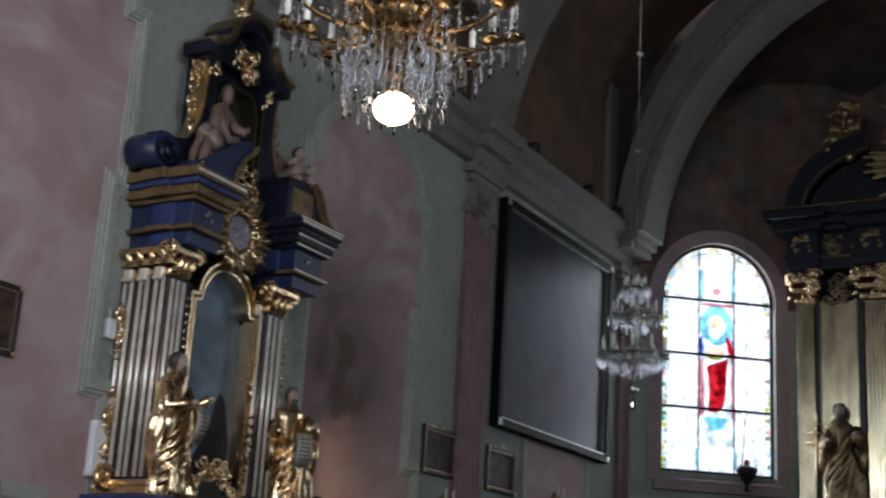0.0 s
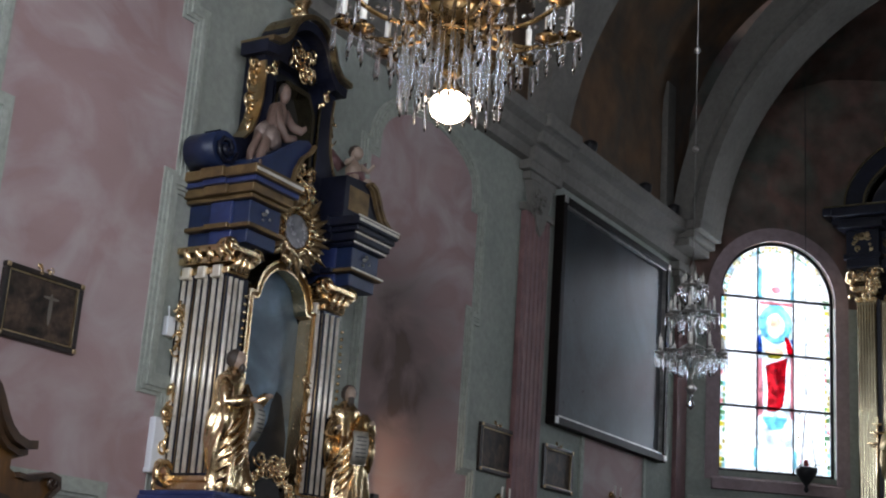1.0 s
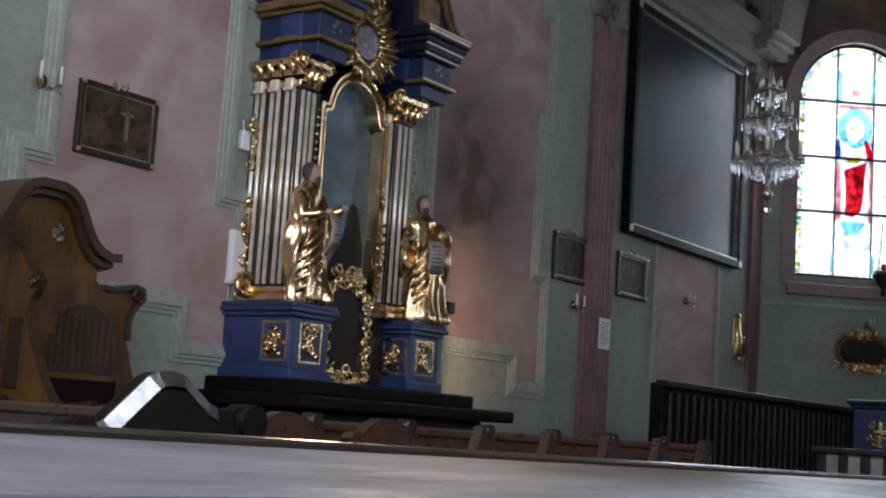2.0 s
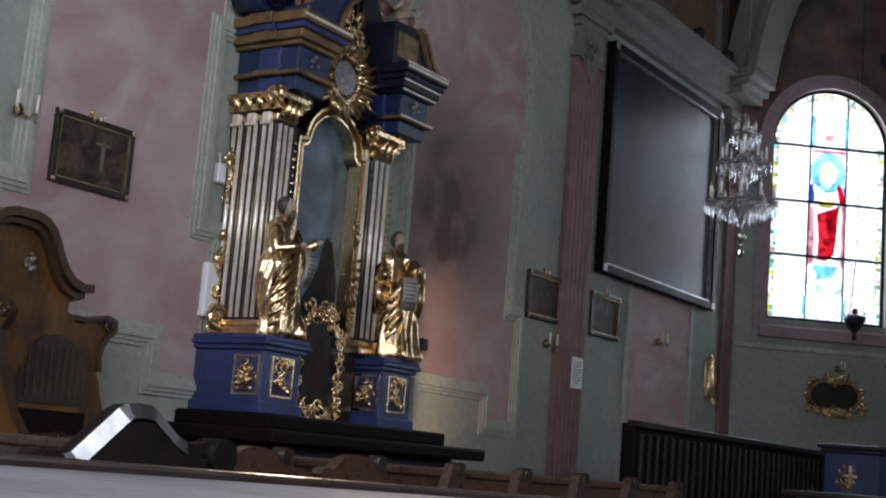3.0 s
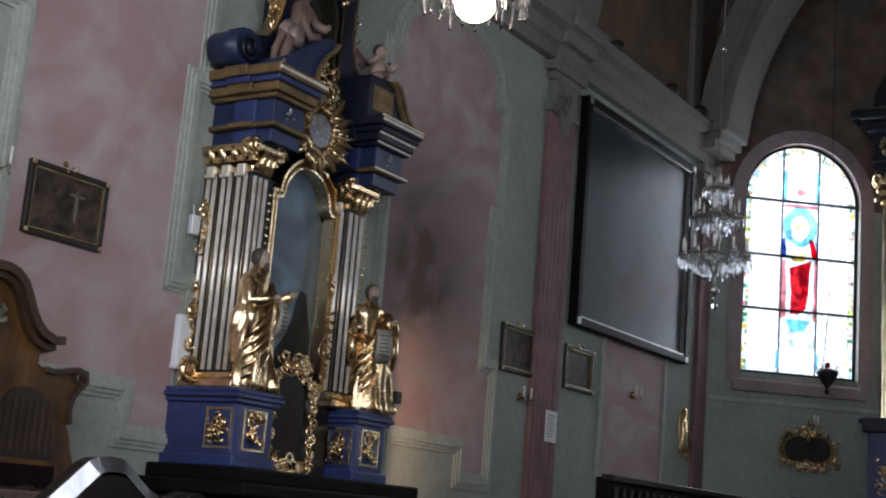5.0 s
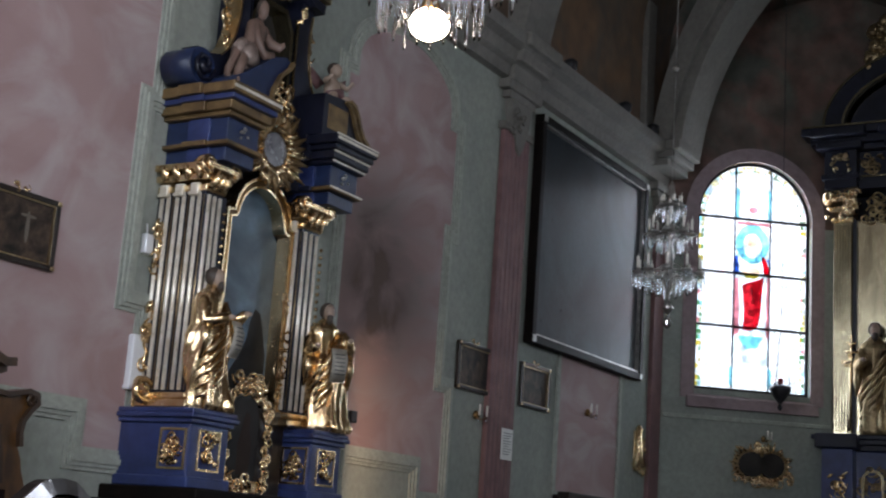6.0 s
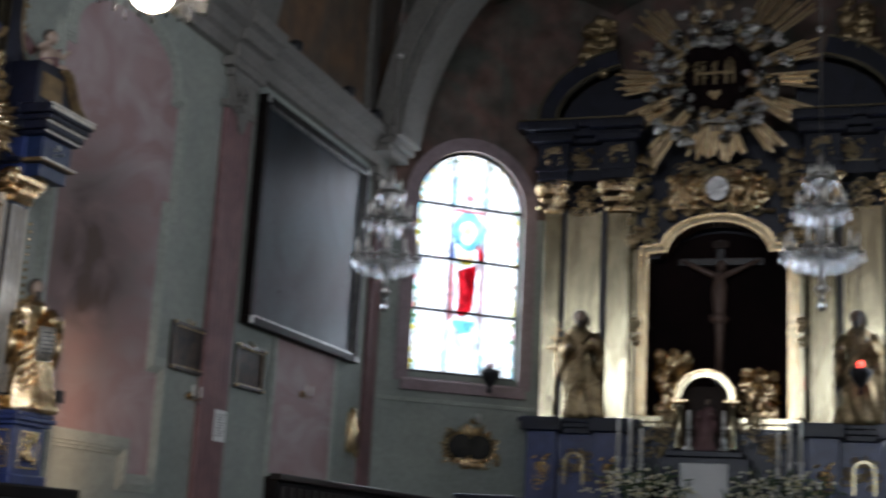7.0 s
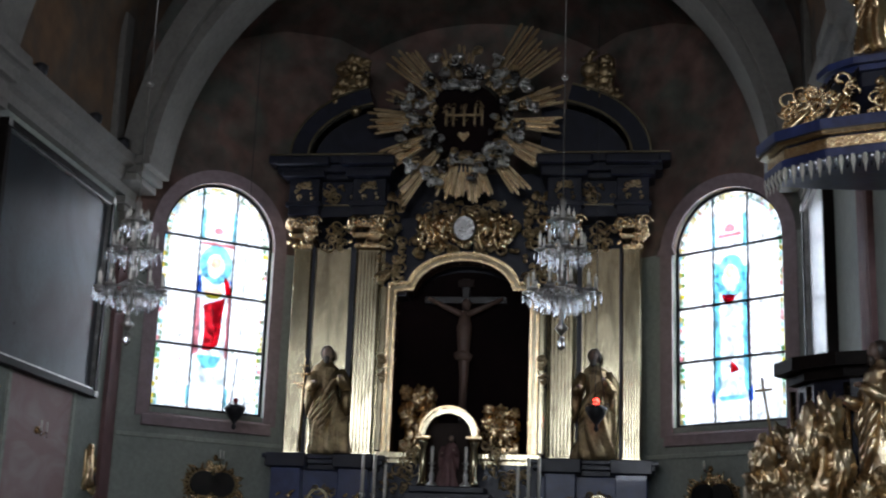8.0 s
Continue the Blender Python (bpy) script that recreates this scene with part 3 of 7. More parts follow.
def putto(name, label, at, h, turn, mats, lean=0.0):
    """A small seated carved figure as one plain shape."""
    bm = B()
    ball(bm, (0, 0, 0.38 * h), 0.20 * h, (0.8, 0.95, 1.35))
    ball(bm, (0.03 * h, 0.03 * h, 0.78 * h), 0.145 * h, (1, 0.95, 1.1))
    ball(bm, (-0.02 * h, 0.03 * h, 0.82 * h), 0.15 * h, (1, 1, 1), 2, 1)
    for s in (-1, 1):
        tube(bm, [(0, s * 0.12 * h, 0.18 * h), (0.28 * h, s * 0.2 * h, 0.16 * h), (0.36 * h, s * 0.22 * h, -0.12 * h)], [0.1 * h, 0.085 * h, 0.05 * h], 8)
        tube(bm, [(0, s * 0.17 * h, 0.55 * h), (0.12 * h, s * 0.32 * h, 0.45 * h), (0.3 * h, s * 0.3 * h, 0.55 * h)], [0.07 * h, 0.055 * h, 0.04 * h], 8)
        prism(bm, [(s * 0.1 * h, 0.5 * h), (s * 0.5 * h, 0.75 * h), (s * 0.48 * h, 0.45 * h), (s * 0.3 * h, 0.32 * h)], "x", -0.16 * h, -0.13 * h, 2)
    tube(bm, [(0.1 * h, -0.25 * h, 0.2 * h), (0.2 * h, 0, 0.27 * h), (0.1 * h, 0.28 * h, 0.15 * h), (0, 0.42 * h, 0.0)], [0.06 * h, 0.09 * h, 0.08 * h, 0.03 * h], 8, 2)
    ob = part(name, bm, mats, smooth=True)
    ob.matrix_world = pose(*at, lean, 0, turn)
    return tagged(ob, label, "statue")


# ---- left wall: panels, pilasters ----
def eared(mid, top, hw, bottom=1.53, arch_rise=0.35):
    """Outline of a stepped baroque panel, half width hw at its waist."""
    h1, h2, h3 = hw, hw + 0.14, hw + 0.25
    right = [(0.0, bottom + 0.37), (h3 - 0.62, bottom + 0.37), (h3 - 0.62, bottom), (h3, bottom), (h3, 2.86), (h1, 2.86), (h1, 4.62), (h2, 4.62), (h2, top - 0.35), (h2 - 0.16, top - 0.35), (h2 - 0.16, top - 0.22)]
    crown = arc(0, top - 0.22, h2 - 0.16, arch_rise, 0, 180, 16)[1:-1]
    pts = right + crown + [(-u, z) for u, z in right[:0:-1]]
    return [(mid + u, z) for u, z in pts]


def panel(mid, top, hw, rise):
    P = eared(mid, top, hw, arch_rise=rise)
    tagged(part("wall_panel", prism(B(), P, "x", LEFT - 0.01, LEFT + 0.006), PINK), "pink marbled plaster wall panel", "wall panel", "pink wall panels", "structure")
    bm = B()
    for w, d in ((0.19, 0.022), (0.12, 0.04), (0.05, 0.058)):
        ribbon(bm, P + [P[0]], w, "x", LEFT - 0.01, LEFT + d)
    tagged(part("panel_moulding", bm, MOULD), "pale green stucco panel moulding", "moulding", kind="structure")


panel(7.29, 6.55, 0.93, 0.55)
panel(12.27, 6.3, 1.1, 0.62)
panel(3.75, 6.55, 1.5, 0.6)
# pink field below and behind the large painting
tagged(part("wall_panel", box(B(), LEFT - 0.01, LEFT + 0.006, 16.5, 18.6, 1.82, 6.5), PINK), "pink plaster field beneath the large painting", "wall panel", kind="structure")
bm = B()
ribbon(bm, [(16.5, 6.5), (16.5, 1.82), (18.6, 1.82), (18.6, 6.5)], 0.09, "x", LEFT - 0.01, LEFT + 0.03)
tagged(part("panel_moulding", bm, MOULD), "pale green stucco panel moulding", "moulding", kind="structure")


def pilaster(y0, y1, side=1, fluted=True):
    X = LEFT if side > 0 else RIGHT
    lo, hi = (X - 0.01, X + 0.07) if side > 0 else (X - 0.07, X + 0.01)
    ob = tagged(part("pilaster", box(B(), lo, hi, y0, y1, 0, 6.3, 0.01), ROSE), "fluted dark rose wall pilaster", "pilaster", "wall pilasters", "structure")
    if fluted:
        n, w = 5, (y1 - y0) / 6.0
        for i in range(n):
            c = y0 + (y1 - y0) * (i + 1) / (n + 1)
            x = X + side * 0.07
            part("flute", prism(B(), [(x, c - w * 0.3), (x + side * 0.014, c - w * 0.16), (x + side * 0.014, c + w * 0.16), (x, c + w * 0.3)], "z", 0.6, 6.2), ROSE, ob)
    bm = B()
    m = (y0 + y1) / 2
    for k, (w, d, z0, z1) in enumerate(((0.40, 0.10, 6.24, 6.34), (0.36, 0.12, 6.66, 6.76), (0.46, 0.16, 6.76, 6.88))):
        box(bm, min(X - 0.01, X + side * d), max(X + 0.01, X + side * d), m - w, m + w, z0, z1, 0.012)
    prism(bm, [(m - 0.3, 6.66), (m + 0.3, 6.66), (m + 0.22, 6.4), (m + 0.1, 6.1), (m, 5.97), (m - 0.1, 6.1), (m - 0.22, 6.4)], "x", X - 0.01, X + side * 0.11)
    rocaille(bm, (X + side * 0.13, m, 6.45), 0.5, 0.4, "yz", 10, 7, 0.022)
    if fluted:
        for d, w, z0, z1 in ((0.17, 0.38, 6.88, 7.1), (0.30, 0.42, 7.1, 7.28), (0.43, 0.47, 7.28, 7.46)):
            box(bm, min(X, X + side * d), max(X, X + side * d), m - w, m + w, z0, z1, 0.02)
    tagged(part("pilaster_capital", bm, STUCCO), "pale grey stucco capital on a pilaster", "capital", "pilaster capitals", "structure")


pilaster(14.5, 15.18)
pilaster(19.68, 20.08, fluted=False)
pilaster(14.5, 15.18, -1)
bm = B()
box(bm, LEFT - 0.01, LEFT + 0.05, BACK + 0.1, 20.0, 0, 0.9)
box(bm, LEFT - 0.01, LEFT + 0.08, BACK + 0.1, 20.0, 0.9, 0.98, 0.02)
tagged(part("dado", bm, GREEN), "grey-green plastered wall base", "wall base", kind="structure")


# ---- framed pictures on the left wall ----
def picture(label, y0, y1, z0, z1, deep, rail, canvas, frame_mat, inner, shapes=(), crest=False, right=False):
    ob = thing("painting", label, "painting", at=(RIGHT if right else LEFT, (y0 + y1) / 2, z0), turn=180 if right else 0)
    w, h = y1 - y0, z1 - z0
    part("canvas", box(B(), 0.0, deep * 0.45, -w / 2 + rail * 0.6, w / 2 - rail * 0.6, rail * 0.6, h - rail * 0.6), canvas, ob)
    for k, (a0, a1, b0, b1) in enumerate(((-w / 2, w / 2, 0, rail), (-w / 2, w / 2, h - rail, h), (-w / 2, -w / 2 + rail, rail, h - rail), (w / 2 - rail, w / 2, rail, h - rail))):
        part("frame_rail", box(B(), 0, deep, a0, a1, b0, b1, min(0.012, rail * 0.2)), frame_mat, ob)
    q, t = rail * 1.0, min(0.03, max(0.008, rail * 0.22))
    for a0, a1, b0, b1 in ((-w / 2 + q, w / 2 - q, q, q + t), (-w / 2 + q, w / 2 - q, h - q - t, h - q), (-w / 2 + q, -w / 2 + q + t, q, h - q), (w / 2 - q - t, w / 2 - q, q, h - q)):
        part("gilt_edge", box(B(), 0, deep * 0.85, a0, a1, b0, b1), inner, ob)
    for s in (-1, 1):
        for zc in (rail / 2, h - rail / 2):
            part("corner_boss", box(B(), deep - 0.005, deep + 0.012, s * (w / 2 - rail / 2) - rail * 0.42, s * (w / 2 - rail / 2) + rail * 0.42, zc - rail * 0.42, zc + rail * 0.42, 0.008), inner, ob)
    for pts, m in shapes:
        part("painted_shape", prism(B(), [(u * w / 2, h / 2 + v * h / 2) for u, v in pts], "x", deep * 0.45 - 0.002, deep * 0.45 + 0.003), m, ob)
    if crest:
        part("crest", rocaille(B(), (deep * 0.5, 0, h + 0.02), 0.12, 0.06, "yz", 6, 3, 0.009), GOLD, ob)
    return ob


oval = arc(0, 0, 1, 1, 0, 330, 11)
picture("dark religious painting in a black and gilt frame", 6.60, 7.39, 2.91, 3.47, 0.05, 0.045, PICTURE, BLACKWOOD, DARKGOLD,
        [([(0.25 + 0.05 * u, 0.05 + 0.45 * v) for u, v in oval], PALE), ([(0.25 + 0.2 * u, 0.36 + 0.045 * v) for u, v in oval], PALE)], True)
for right, y0, y1 in ((False, 15.42, 19.12), (True, 17.3, 19.6)):
    picture("huge dark varnished painting in a black frame", y0, y1, 3.67, 6.73, 0.14, 0.11, BIGCANVAS, EBONY, OLDSILVER, right=right)
for u, z, s in ((13.75, 2.86, 1), (15.38, 2.85, 2)):
    picture("small dark painting in a narrow gilt frame", u, u + 0.82, z, z + 0.57, 0.05, 0.05, PICTURE, BLACKWOOD, DARKGOLD, (), True)

sheet = thing("notice", "white paper notice hung on the rose pilaster", "notice", at=(LEFT + 0.09, 14.97, 2.13))
part("paper_sheet", box(B(), 0.0, 0.012, -0.14, 0.14, 0, 0.38), PAPER, sheet)
for k in range(9):
    part("text_bar", box(B(), 0.011, 0.014, -0.11, 0.11 - 0.03 * (k % 3), 0.32 - 0.032 * k, 0.328 - 0.032 * k), INK, sheet)
sw = thing("wall_box", "small white plastic box with a cable", "wall box", at=(LEFT, 8.40, 3.28))
part("body", box(B(), 0, 0.06, -0.05, 0.05, 0, 0.17, 0.012), PLASTIC, sw)
part("cable", tube(B(), [(0.02, 0, 0.16), (0.02, -0.02, 0.26)], 0.008, 6), PLASTIC, sw)
tb = thing("wall_lamp", "long white enclosed strip lamp, unlit", "wall lamp", at=(LEFT, 8.41, 2.15))
part("housing", box(B(), 0, 0.07, -0.075, 0.075, 0, 0.44, 0.015), PLASTIC, tb)
part("end_cap", box(B(), 0, 0.075, -0.08, 0.08, -0.02, 0.02, 0.008), PLASTIC, tb)


def sconce(at, side=1):
    ob = thing("wall_sconce", "small brass and crystal wall sconce", "wall lamp", "wall sconces", at=at)
    part("backplate", lathe(B(), [(0.01, 0), (0.035, 0.02), (0.04, 0.06), (0.02, 0.1)], seg=10), BRASS, ob)
    for s in (-1, 1):
        part("arm", tube(B(), [(0, 0, 0.05), (side * 0.06, s * 0.05, 0.0), (side * 0.1, s * 0.09, 0.04)], 0.008, 6), BRASS, ob)
        part("candle", lathe(B(), [(0.012, 0), (0.012, 0.13)], (side * 0.1, s * 0.09, 0.04), 8), WAX, ob)
        part("crystal_drop", lathe(B(), [(0.003, -0.07), (0.014, -0.045), (0.003, 0.0)], (side * 0.1, s * 0.09, 0.03), 6), CRYSTAL, ob)
    return ob


sconce((LEFT + 0.03, 6.25, 3.3))
sconce((LEFT + 0.03, 14.27, 2.55))
sconce((LEFT + 0.03, 17.45, 2.95))
ob = thing("wall_ornament", "small gilded carved figure hung on the wall", "wall ornament", at=(LEFT + 0.04, 19.31, 2.34))
part("carving", rocaille(lathe(B(), [(0.06, 0), (0.12, 0.08), (0.09, 0.3), (0.1, 0.45), (0.05, 0.55), (0.06, 0.62), (0.02, 0.69)], seg=14, wob=lambda a, z: 1 + 0.2 * math.sin(3 * a + 12 * z)), (0.05, 0, 0.3), 0.22, 0.6, "yz", 10, 5, 0.016), GOLD, ob)
part("ground_plate", box(B(), -0.05, -0.02, -0.1, 0.1, 0.02, 0.6, 0.01), DARKGOLD, ob)


OCHRE = surface("matt_ochre_gilding", (0.23, 0.15, 0.065), (0.13, 0.085, 0.04), 0.42, 0.5, grain=20, stain=4)


# ---- side altar against the left wall (local x: out from the wall, y: along it) ----
ALTAR_Y = 9.41
alt = thing("side_altar", "blue and gilt carved baroque side altar against the wall", "altar", at=(LEFT, ALTAR_Y, 0.065))
part("step", box(B(), 0.002, 1.9, -1.9, 1.9, -0.065, 0.18, 0.02), STONE, alt, "stone altar step")
part("altar_block", box(B(), 0.002, 1.15, -1.25, 1.25, 0.18, 1.06, 0.02), NAVY, alt)
part("altar_table", box(B(), 0.002, 1.32, -1.5, 1.55, 1.06, 1.17, 0.025), EBONY, alt, "dark altar table slab")
part("gradine", box(B(), 0.002, 1.02, -1.22, 1.3, 1.17, 1.29, 0.02), EBONY, alt)
part("back_board", box(B(), 0.002, 0.2, -0.6, 0.6, 1.29, 4.7), NAVY, alt)
for s in (-1, 1):
    lo, hi = (-1.05, -0.58) if s < 0 else (0.58, 1.05)
    bm = B()
    box(bm, 0.002, 0.76, lo, hi, 1.36, 1.8, 0.012)
    box(bm, 0.002, 0.80, lo - 0.03, hi + 0.03, 1.29, 1.38, 0.015)
    for k, e in enumerate((0.03, 0.06, 0.045)):
        box(bm, 0.002, 0.76 + e, lo - e, hi + e, 1.80 + 0.04 * k, 1.84 + 0.04 * k, 0.01)
    ped = part("pedestal", bm, BLUE, alt)
    for gx0, gx1, gy, along in ((0.46, 0.76, lo, True), (0.46, 0.76, hi, True)):
        if (gy == lo):
            part("gilt_frame", ribbon(B(), [(gx0, 1.44), (gx1 - 0.04, 1.44), (gx1 - 0.04, 1.75), (gx0, 1.75), (gx0, 1.44)], 0.018, "y", gy - 0.012, gy + 0.01), GOLD, ped)
            part("gilt_carving", rocaille(B(), ((gx0 + gx1 - 0.04) / 2, gy - 0.012, 1.595), 0.13, 0.24, "xz", 26, 11, 0.017), GOLD, ped)
    m = (lo + hi) / 2
    part("gilt_frame", ribbon(B(), [(m - 0.13, 1.44), (m + 0.13, 1.44), (m + 0.13, 1.75), (m - 0.13, 1.75), (m - 0.13, 1.44)], 0.018, "x", 0.75, 0.772), GOLD, ped)
    part("gilt_carving", rocaille(B(), (0.775, m, 1.595), 0.15, 0.24, "yz", 24, 12, 0.017), GOLD, ped)
    # pier with gilt flutes on its near flank and front
    lo, hi = (-0.91, -0.70) if s < 0 else (0.47, 0.73)
    pier = part("pier", box(B(), 0.002, 0.53, lo, hi, 1.92, 3.76, 0.006), NAVY, alt)
    part("base_moulding", box(box(B(), 0.002, 0.62, lo - 0.07, hi + 0.07, 1.92, 2.0, 0.02), 0.002, 0.58, lo - 0.04, hi + 0.04, 2.0, 2.06, 0.02), GOLD, pier)
    for k in range(3):
        for d in (-0.036, 0.036):
            x = 0.09 + 0.17 * k + d
            part("gilt_flute", tube(B(), [(x, lo - 0.004, 2.08), (x, lo - 0.004, 3.73)], 0.021, 10), FLUTE, pier)
        x = 0.175 + 0.17 * k
        part("gilt_flute", tube(B(), [(x, lo, 2.08), (x, lo, 3.73)], 0.007, 6), DARKGOLD, pier)
    for k in range(3):
        y = lo + (hi - lo) * (k + 0.5) / 3
        part("gilt_flute", tube(B(), [(0.535, y, 2.08), (0.535, y, 3.73)], 0.02, 8), FLUTE, pier)
    bm = B()
    for k in range(14):
        ball(bm, (0.545, hi + 0.03, 2.7 + 0.07 * k), 0.020, sub=1)
    part("side_strip", box(B(), 0.002, 0.52, hi + 0.001, hi + 0.075, 2.06, 3.76, 0.004), MOULD if s > 0 else NAVY, pier)
    part("bead_string", bm, GOLD, pier)
    # capital
    bm = B()
    for k in range(3):
        e = 0.02 + 0.035 * k
        box(bm, 0.002, 0.53 + e, lo - e, hi + e, 3.76 + 0.09 * k, 3.82 + 0.09 * k, 0.012)
    for k in range(4):
        x = 0.1 + 0.13 * k
        tube(bm, [(x, lo - 0.03, 3.86), (x, lo - 0.05, 3.92), (x, lo - 0.10, 3.97)], [0.045, 0.042, 0.02], 8)
    for k in range(3):
        y = lo + (hi - lo) * (k + 0.5) / 3
        tube(bm, [(0.55, y, 3.78), (0.58, y, 3.86), (0.64, y, 3.93)], [0.05, 0.045, 0.02], 8)
    for k in range(3):
        part("silver_block", box(box(B(), 0.045 + 0.17 * k, 0.135 + 0.17 * k, lo - 0.045, lo, 3.74, 3.83, 0.012), 0.035 + 0.17 * k, 0.145 + 0.17 * k, lo - 0.055, lo, 3.72, 3.75, 0.006), FLUTE, pier)
    for yy in (lo - 0.06, hi + 0.06):
        spiral(bm, (0.58, yy, 3.96), 0.1, 1.2, "yz", 0.03)
        spiral(bm, (0.5, yy, 3.96), 0.1, 1.2, "xz", 0.03)
    part("capital", bm, GOLD, alt)
    # broken entablature over each pier
    lo, hi = (-0.96, -0.44) if s < 0 else (0.56, 1.1)
    ent = part("entablature", box(box(box(B(), 0.002, 0.66, lo + 0.08, hi - 0.05, 4.03, 4.15, 0.008), 0.002, 0.68, lo + 0.06, hi - 0.04, 4.19, 4.40, 0.008),
                                  0.002, 0.64, lo + 0.1, hi - 0.06, 4.15, 4.19), NAVYBLUE, alt)
    part("frieze_block", box(box(B(), 0.26, 0.50, lo + 0.035, lo + 0.07, 4.19, 4.4, 0.006), 0.26, 0.50, lo + 0.055, lo + 0.09, 4.03, 4.15, 0.006), BLUE, ent)
    # upper mouldings on the right go NAVY: their deeper shade is in the colour
    for z0, z1, e, mt in ((4.15, 4.19, 0.05, OCHRE), (4.4, 4.44, 0.06, OCHRE), (4.44, 4.52, 0.10, OCHRE), (4.57, 4.66, 0.17, OCHRE)):
        part("gilt_moulding", box(B(), 0.002, 0.68 + e, lo + 0.06 - e, hi - 0.04 + e * 0.4, z0, z1, 0.012), mt if s < 0 or z0 < 4.3 else NAVY, ent)
        if s > 0:
            part("silver_edge", box(B(), 0.675 + e, 0.688 + e, lo + 0.05 - e, hi - 0.03 + e * 0.4, z1 - 0.022, z1 - 0.004, 0.004), FLUTE, ent)
    # BLUE on the lit left, NAVY on the right as painted shade
    part("cornice", box(B(), 0.002, 0.82, lo - 0.07, hi + 0.02, 4.52, 4.57, 0.012), BLUE if s < 0 else NAVY, ent)
    for z0, z1, e, mt in ((4.15, 4.19, 0.05, OCHRE), (4.44, 4.52, 0.10, OCHRE), (4.52, 4.57, 0.13, BLUE), (4.57, 4.66, 0.17, OCHRE)):
        part("cornice_break", box(B(), 0.25, 0.51, lo + 0.03 - e, lo + 0.07 - e, z0 - 0.003, z1 + 0.003, 0.008), mt if s < 0 else NAVY, ent)
    part("gilt_edge", box(B(), 0.83, 0.856, lo - 0.1, hi + 0.03, 4.60, 4.63, 0.006), FLUTE, ent)
    part("rosette", rocaille(B(), (0.69, (lo + hi) / 2, 4.3), 0.1, 0.1, "yz", 5, 4, 0.012), SILVER, ent)
    # curved broken pediment
    if s > 0:
        P = [(0.45, 4.66), (0.45, 5.06), (0.84, 5.09), (0.92, 5.06), (0.98, 4.98), (1.03, 4.88), (1.10, 4.79), (1.22, 4.72), (1.37, 4.69), (1.37, 4.66)]
        ob = part("pediment_scroll", prism(B(), P, "x", 0.1, 0.66), NAVY, alt)
        for o, w in ((0.0, 0.035), (-0.07, 0.02)):
            part("gilt_rim", ribbon(B(), [(u + o, z + o * 0.4) for u, z in P[2:9]], w, "x", 0.08, 0.70), OCHRE, ob)
        part("scroll_panel", box(B(), 0.655, 0.67, 0.52, 0.84, 4.74, 4.98, 0.006), OCHRE, ob)
    else:
        P = [(-0.98, 4.66), (-0.90, 4.76), (-0.72, 4.86), (-0.52, 5.0), (-0.34, 5.13), (-0.18, 5.18), (-0.10, 5.15), (-0.14, 5.08), (-0.26, 4.98), (-0.34, 4.84), (-0.38, 4.66)]
        ob = part("pediment_scroll", prism(B(), P, "x", 0.3, 0.66), NAVYBLUE, alt)
        part("gilt_rim", ribbon(B(), P[6:], 0.03, "x", 0.29, 0.70), OCHRE, ob)
    # carved wings beside the piers
    part("carved_wing", rocaille(B(), (0.09, s * 0.9, 2.75), 0.2, 1.6, "yz", 40, 21 + s, 0.024), GOLD, alt)
    part("wing_scroll", spiral(B(), (0.16, s * 1.0, 2.05), 0.13, 1.3, "yz", 0.04), GOLD, alt)
    # tall volutes of the attic
    V = [(0.34, 4.665), (0.5, 4.68), (0.78, 4.74), (1.03, 5.03), (0.88, 5.02), (0.72, 5.06), (0.62, 5.17), (0.56, 5.32), (0.525, 5.5), (0.52, 5.7), (0.54, 5.88), (0.58, 5.97), (0.36, 5.97)]
    ob = part("attic_volute", prism(B(), [(s * u, z) for u, z in V], "x", 0.18, 0.36), NAVY, alt)
    part("volute_drum", tube(B(), [(0.10, s * 1.03, 4.84), (0.44, s * 1.03, 4.84)], 0.16, 24), NAVYBLUE, ob)
    part("volute_eye", spiral(B(), (0.46, s * 1.03, 4.84), 0.14, 1.6, "yz", 0.03, s), NAVY, ob)
    part("gilt_leaves", rocaille(B(), (0.28, s * 0.59, 5.55), 0.07, 0.7, "yz", 16, 31 + s, 0.02), GOLD, ob)
    part("gilt_rim", ribbon(B(), [(s * u, z) for u, z in V[5:11]], 0.02, "x", 0.20, 0.375), DARKGOLD, ob)
# middle of the entablature, medallion
part("lintel", box(B(), 0.002, 0.40, -0.52, 0.52, 4.12, 4.66, 0.01), NAVY, alt)
med = part("medallion", prism(B(), [(0.14 * math.cos(a * 0.4488), 4.45 + 0.16 * math.sin(a * 0.4488)) for a in range(14)], "x", 0.4, 0.50), MIRRORED, alt, "dark mirrored oval medallion")
part("gilt_leaf_ring", garland_frame(garland_frame(B(), (0.49, 0, 4.45), 0.15, 0.18, "yz", 26, 0.034, 5), (0.49, 0, 4.45), 0.23, 0.25, "yz", 30, 0.04, 6), GOLD, med)
for k in range(27):
    a, far = math.tau * (k + 0.2) / 27, (0.39, 0.31, 0.35, 0.29)[k % 4]
    ray = part("gilt_ray", tube(B(), [(0.47, 0.17 * math.cos(a), 4.45 + 0.20 * math.sin(a)), (0.53, 0.24 * math.cos(a), 4.45 + 0.27 * math.sin(a)), (0.55, far * math.cos(a + 0.06), 4.45 + (far + 0.03) * math.sin(a + 0.06))], [0.028, 0.034, 0.008], 6), OCHRE if k % 3 else GOLD, med)
part("gilt_crest", rocaille(B(), (0.45, 0.06, 4.90), 0.26, 0.42, "yz", 24, 9, 0.024), GOLD, med)
med.location, med.scale = (0, -0.02, -0.07), (1, 1.3, 1)
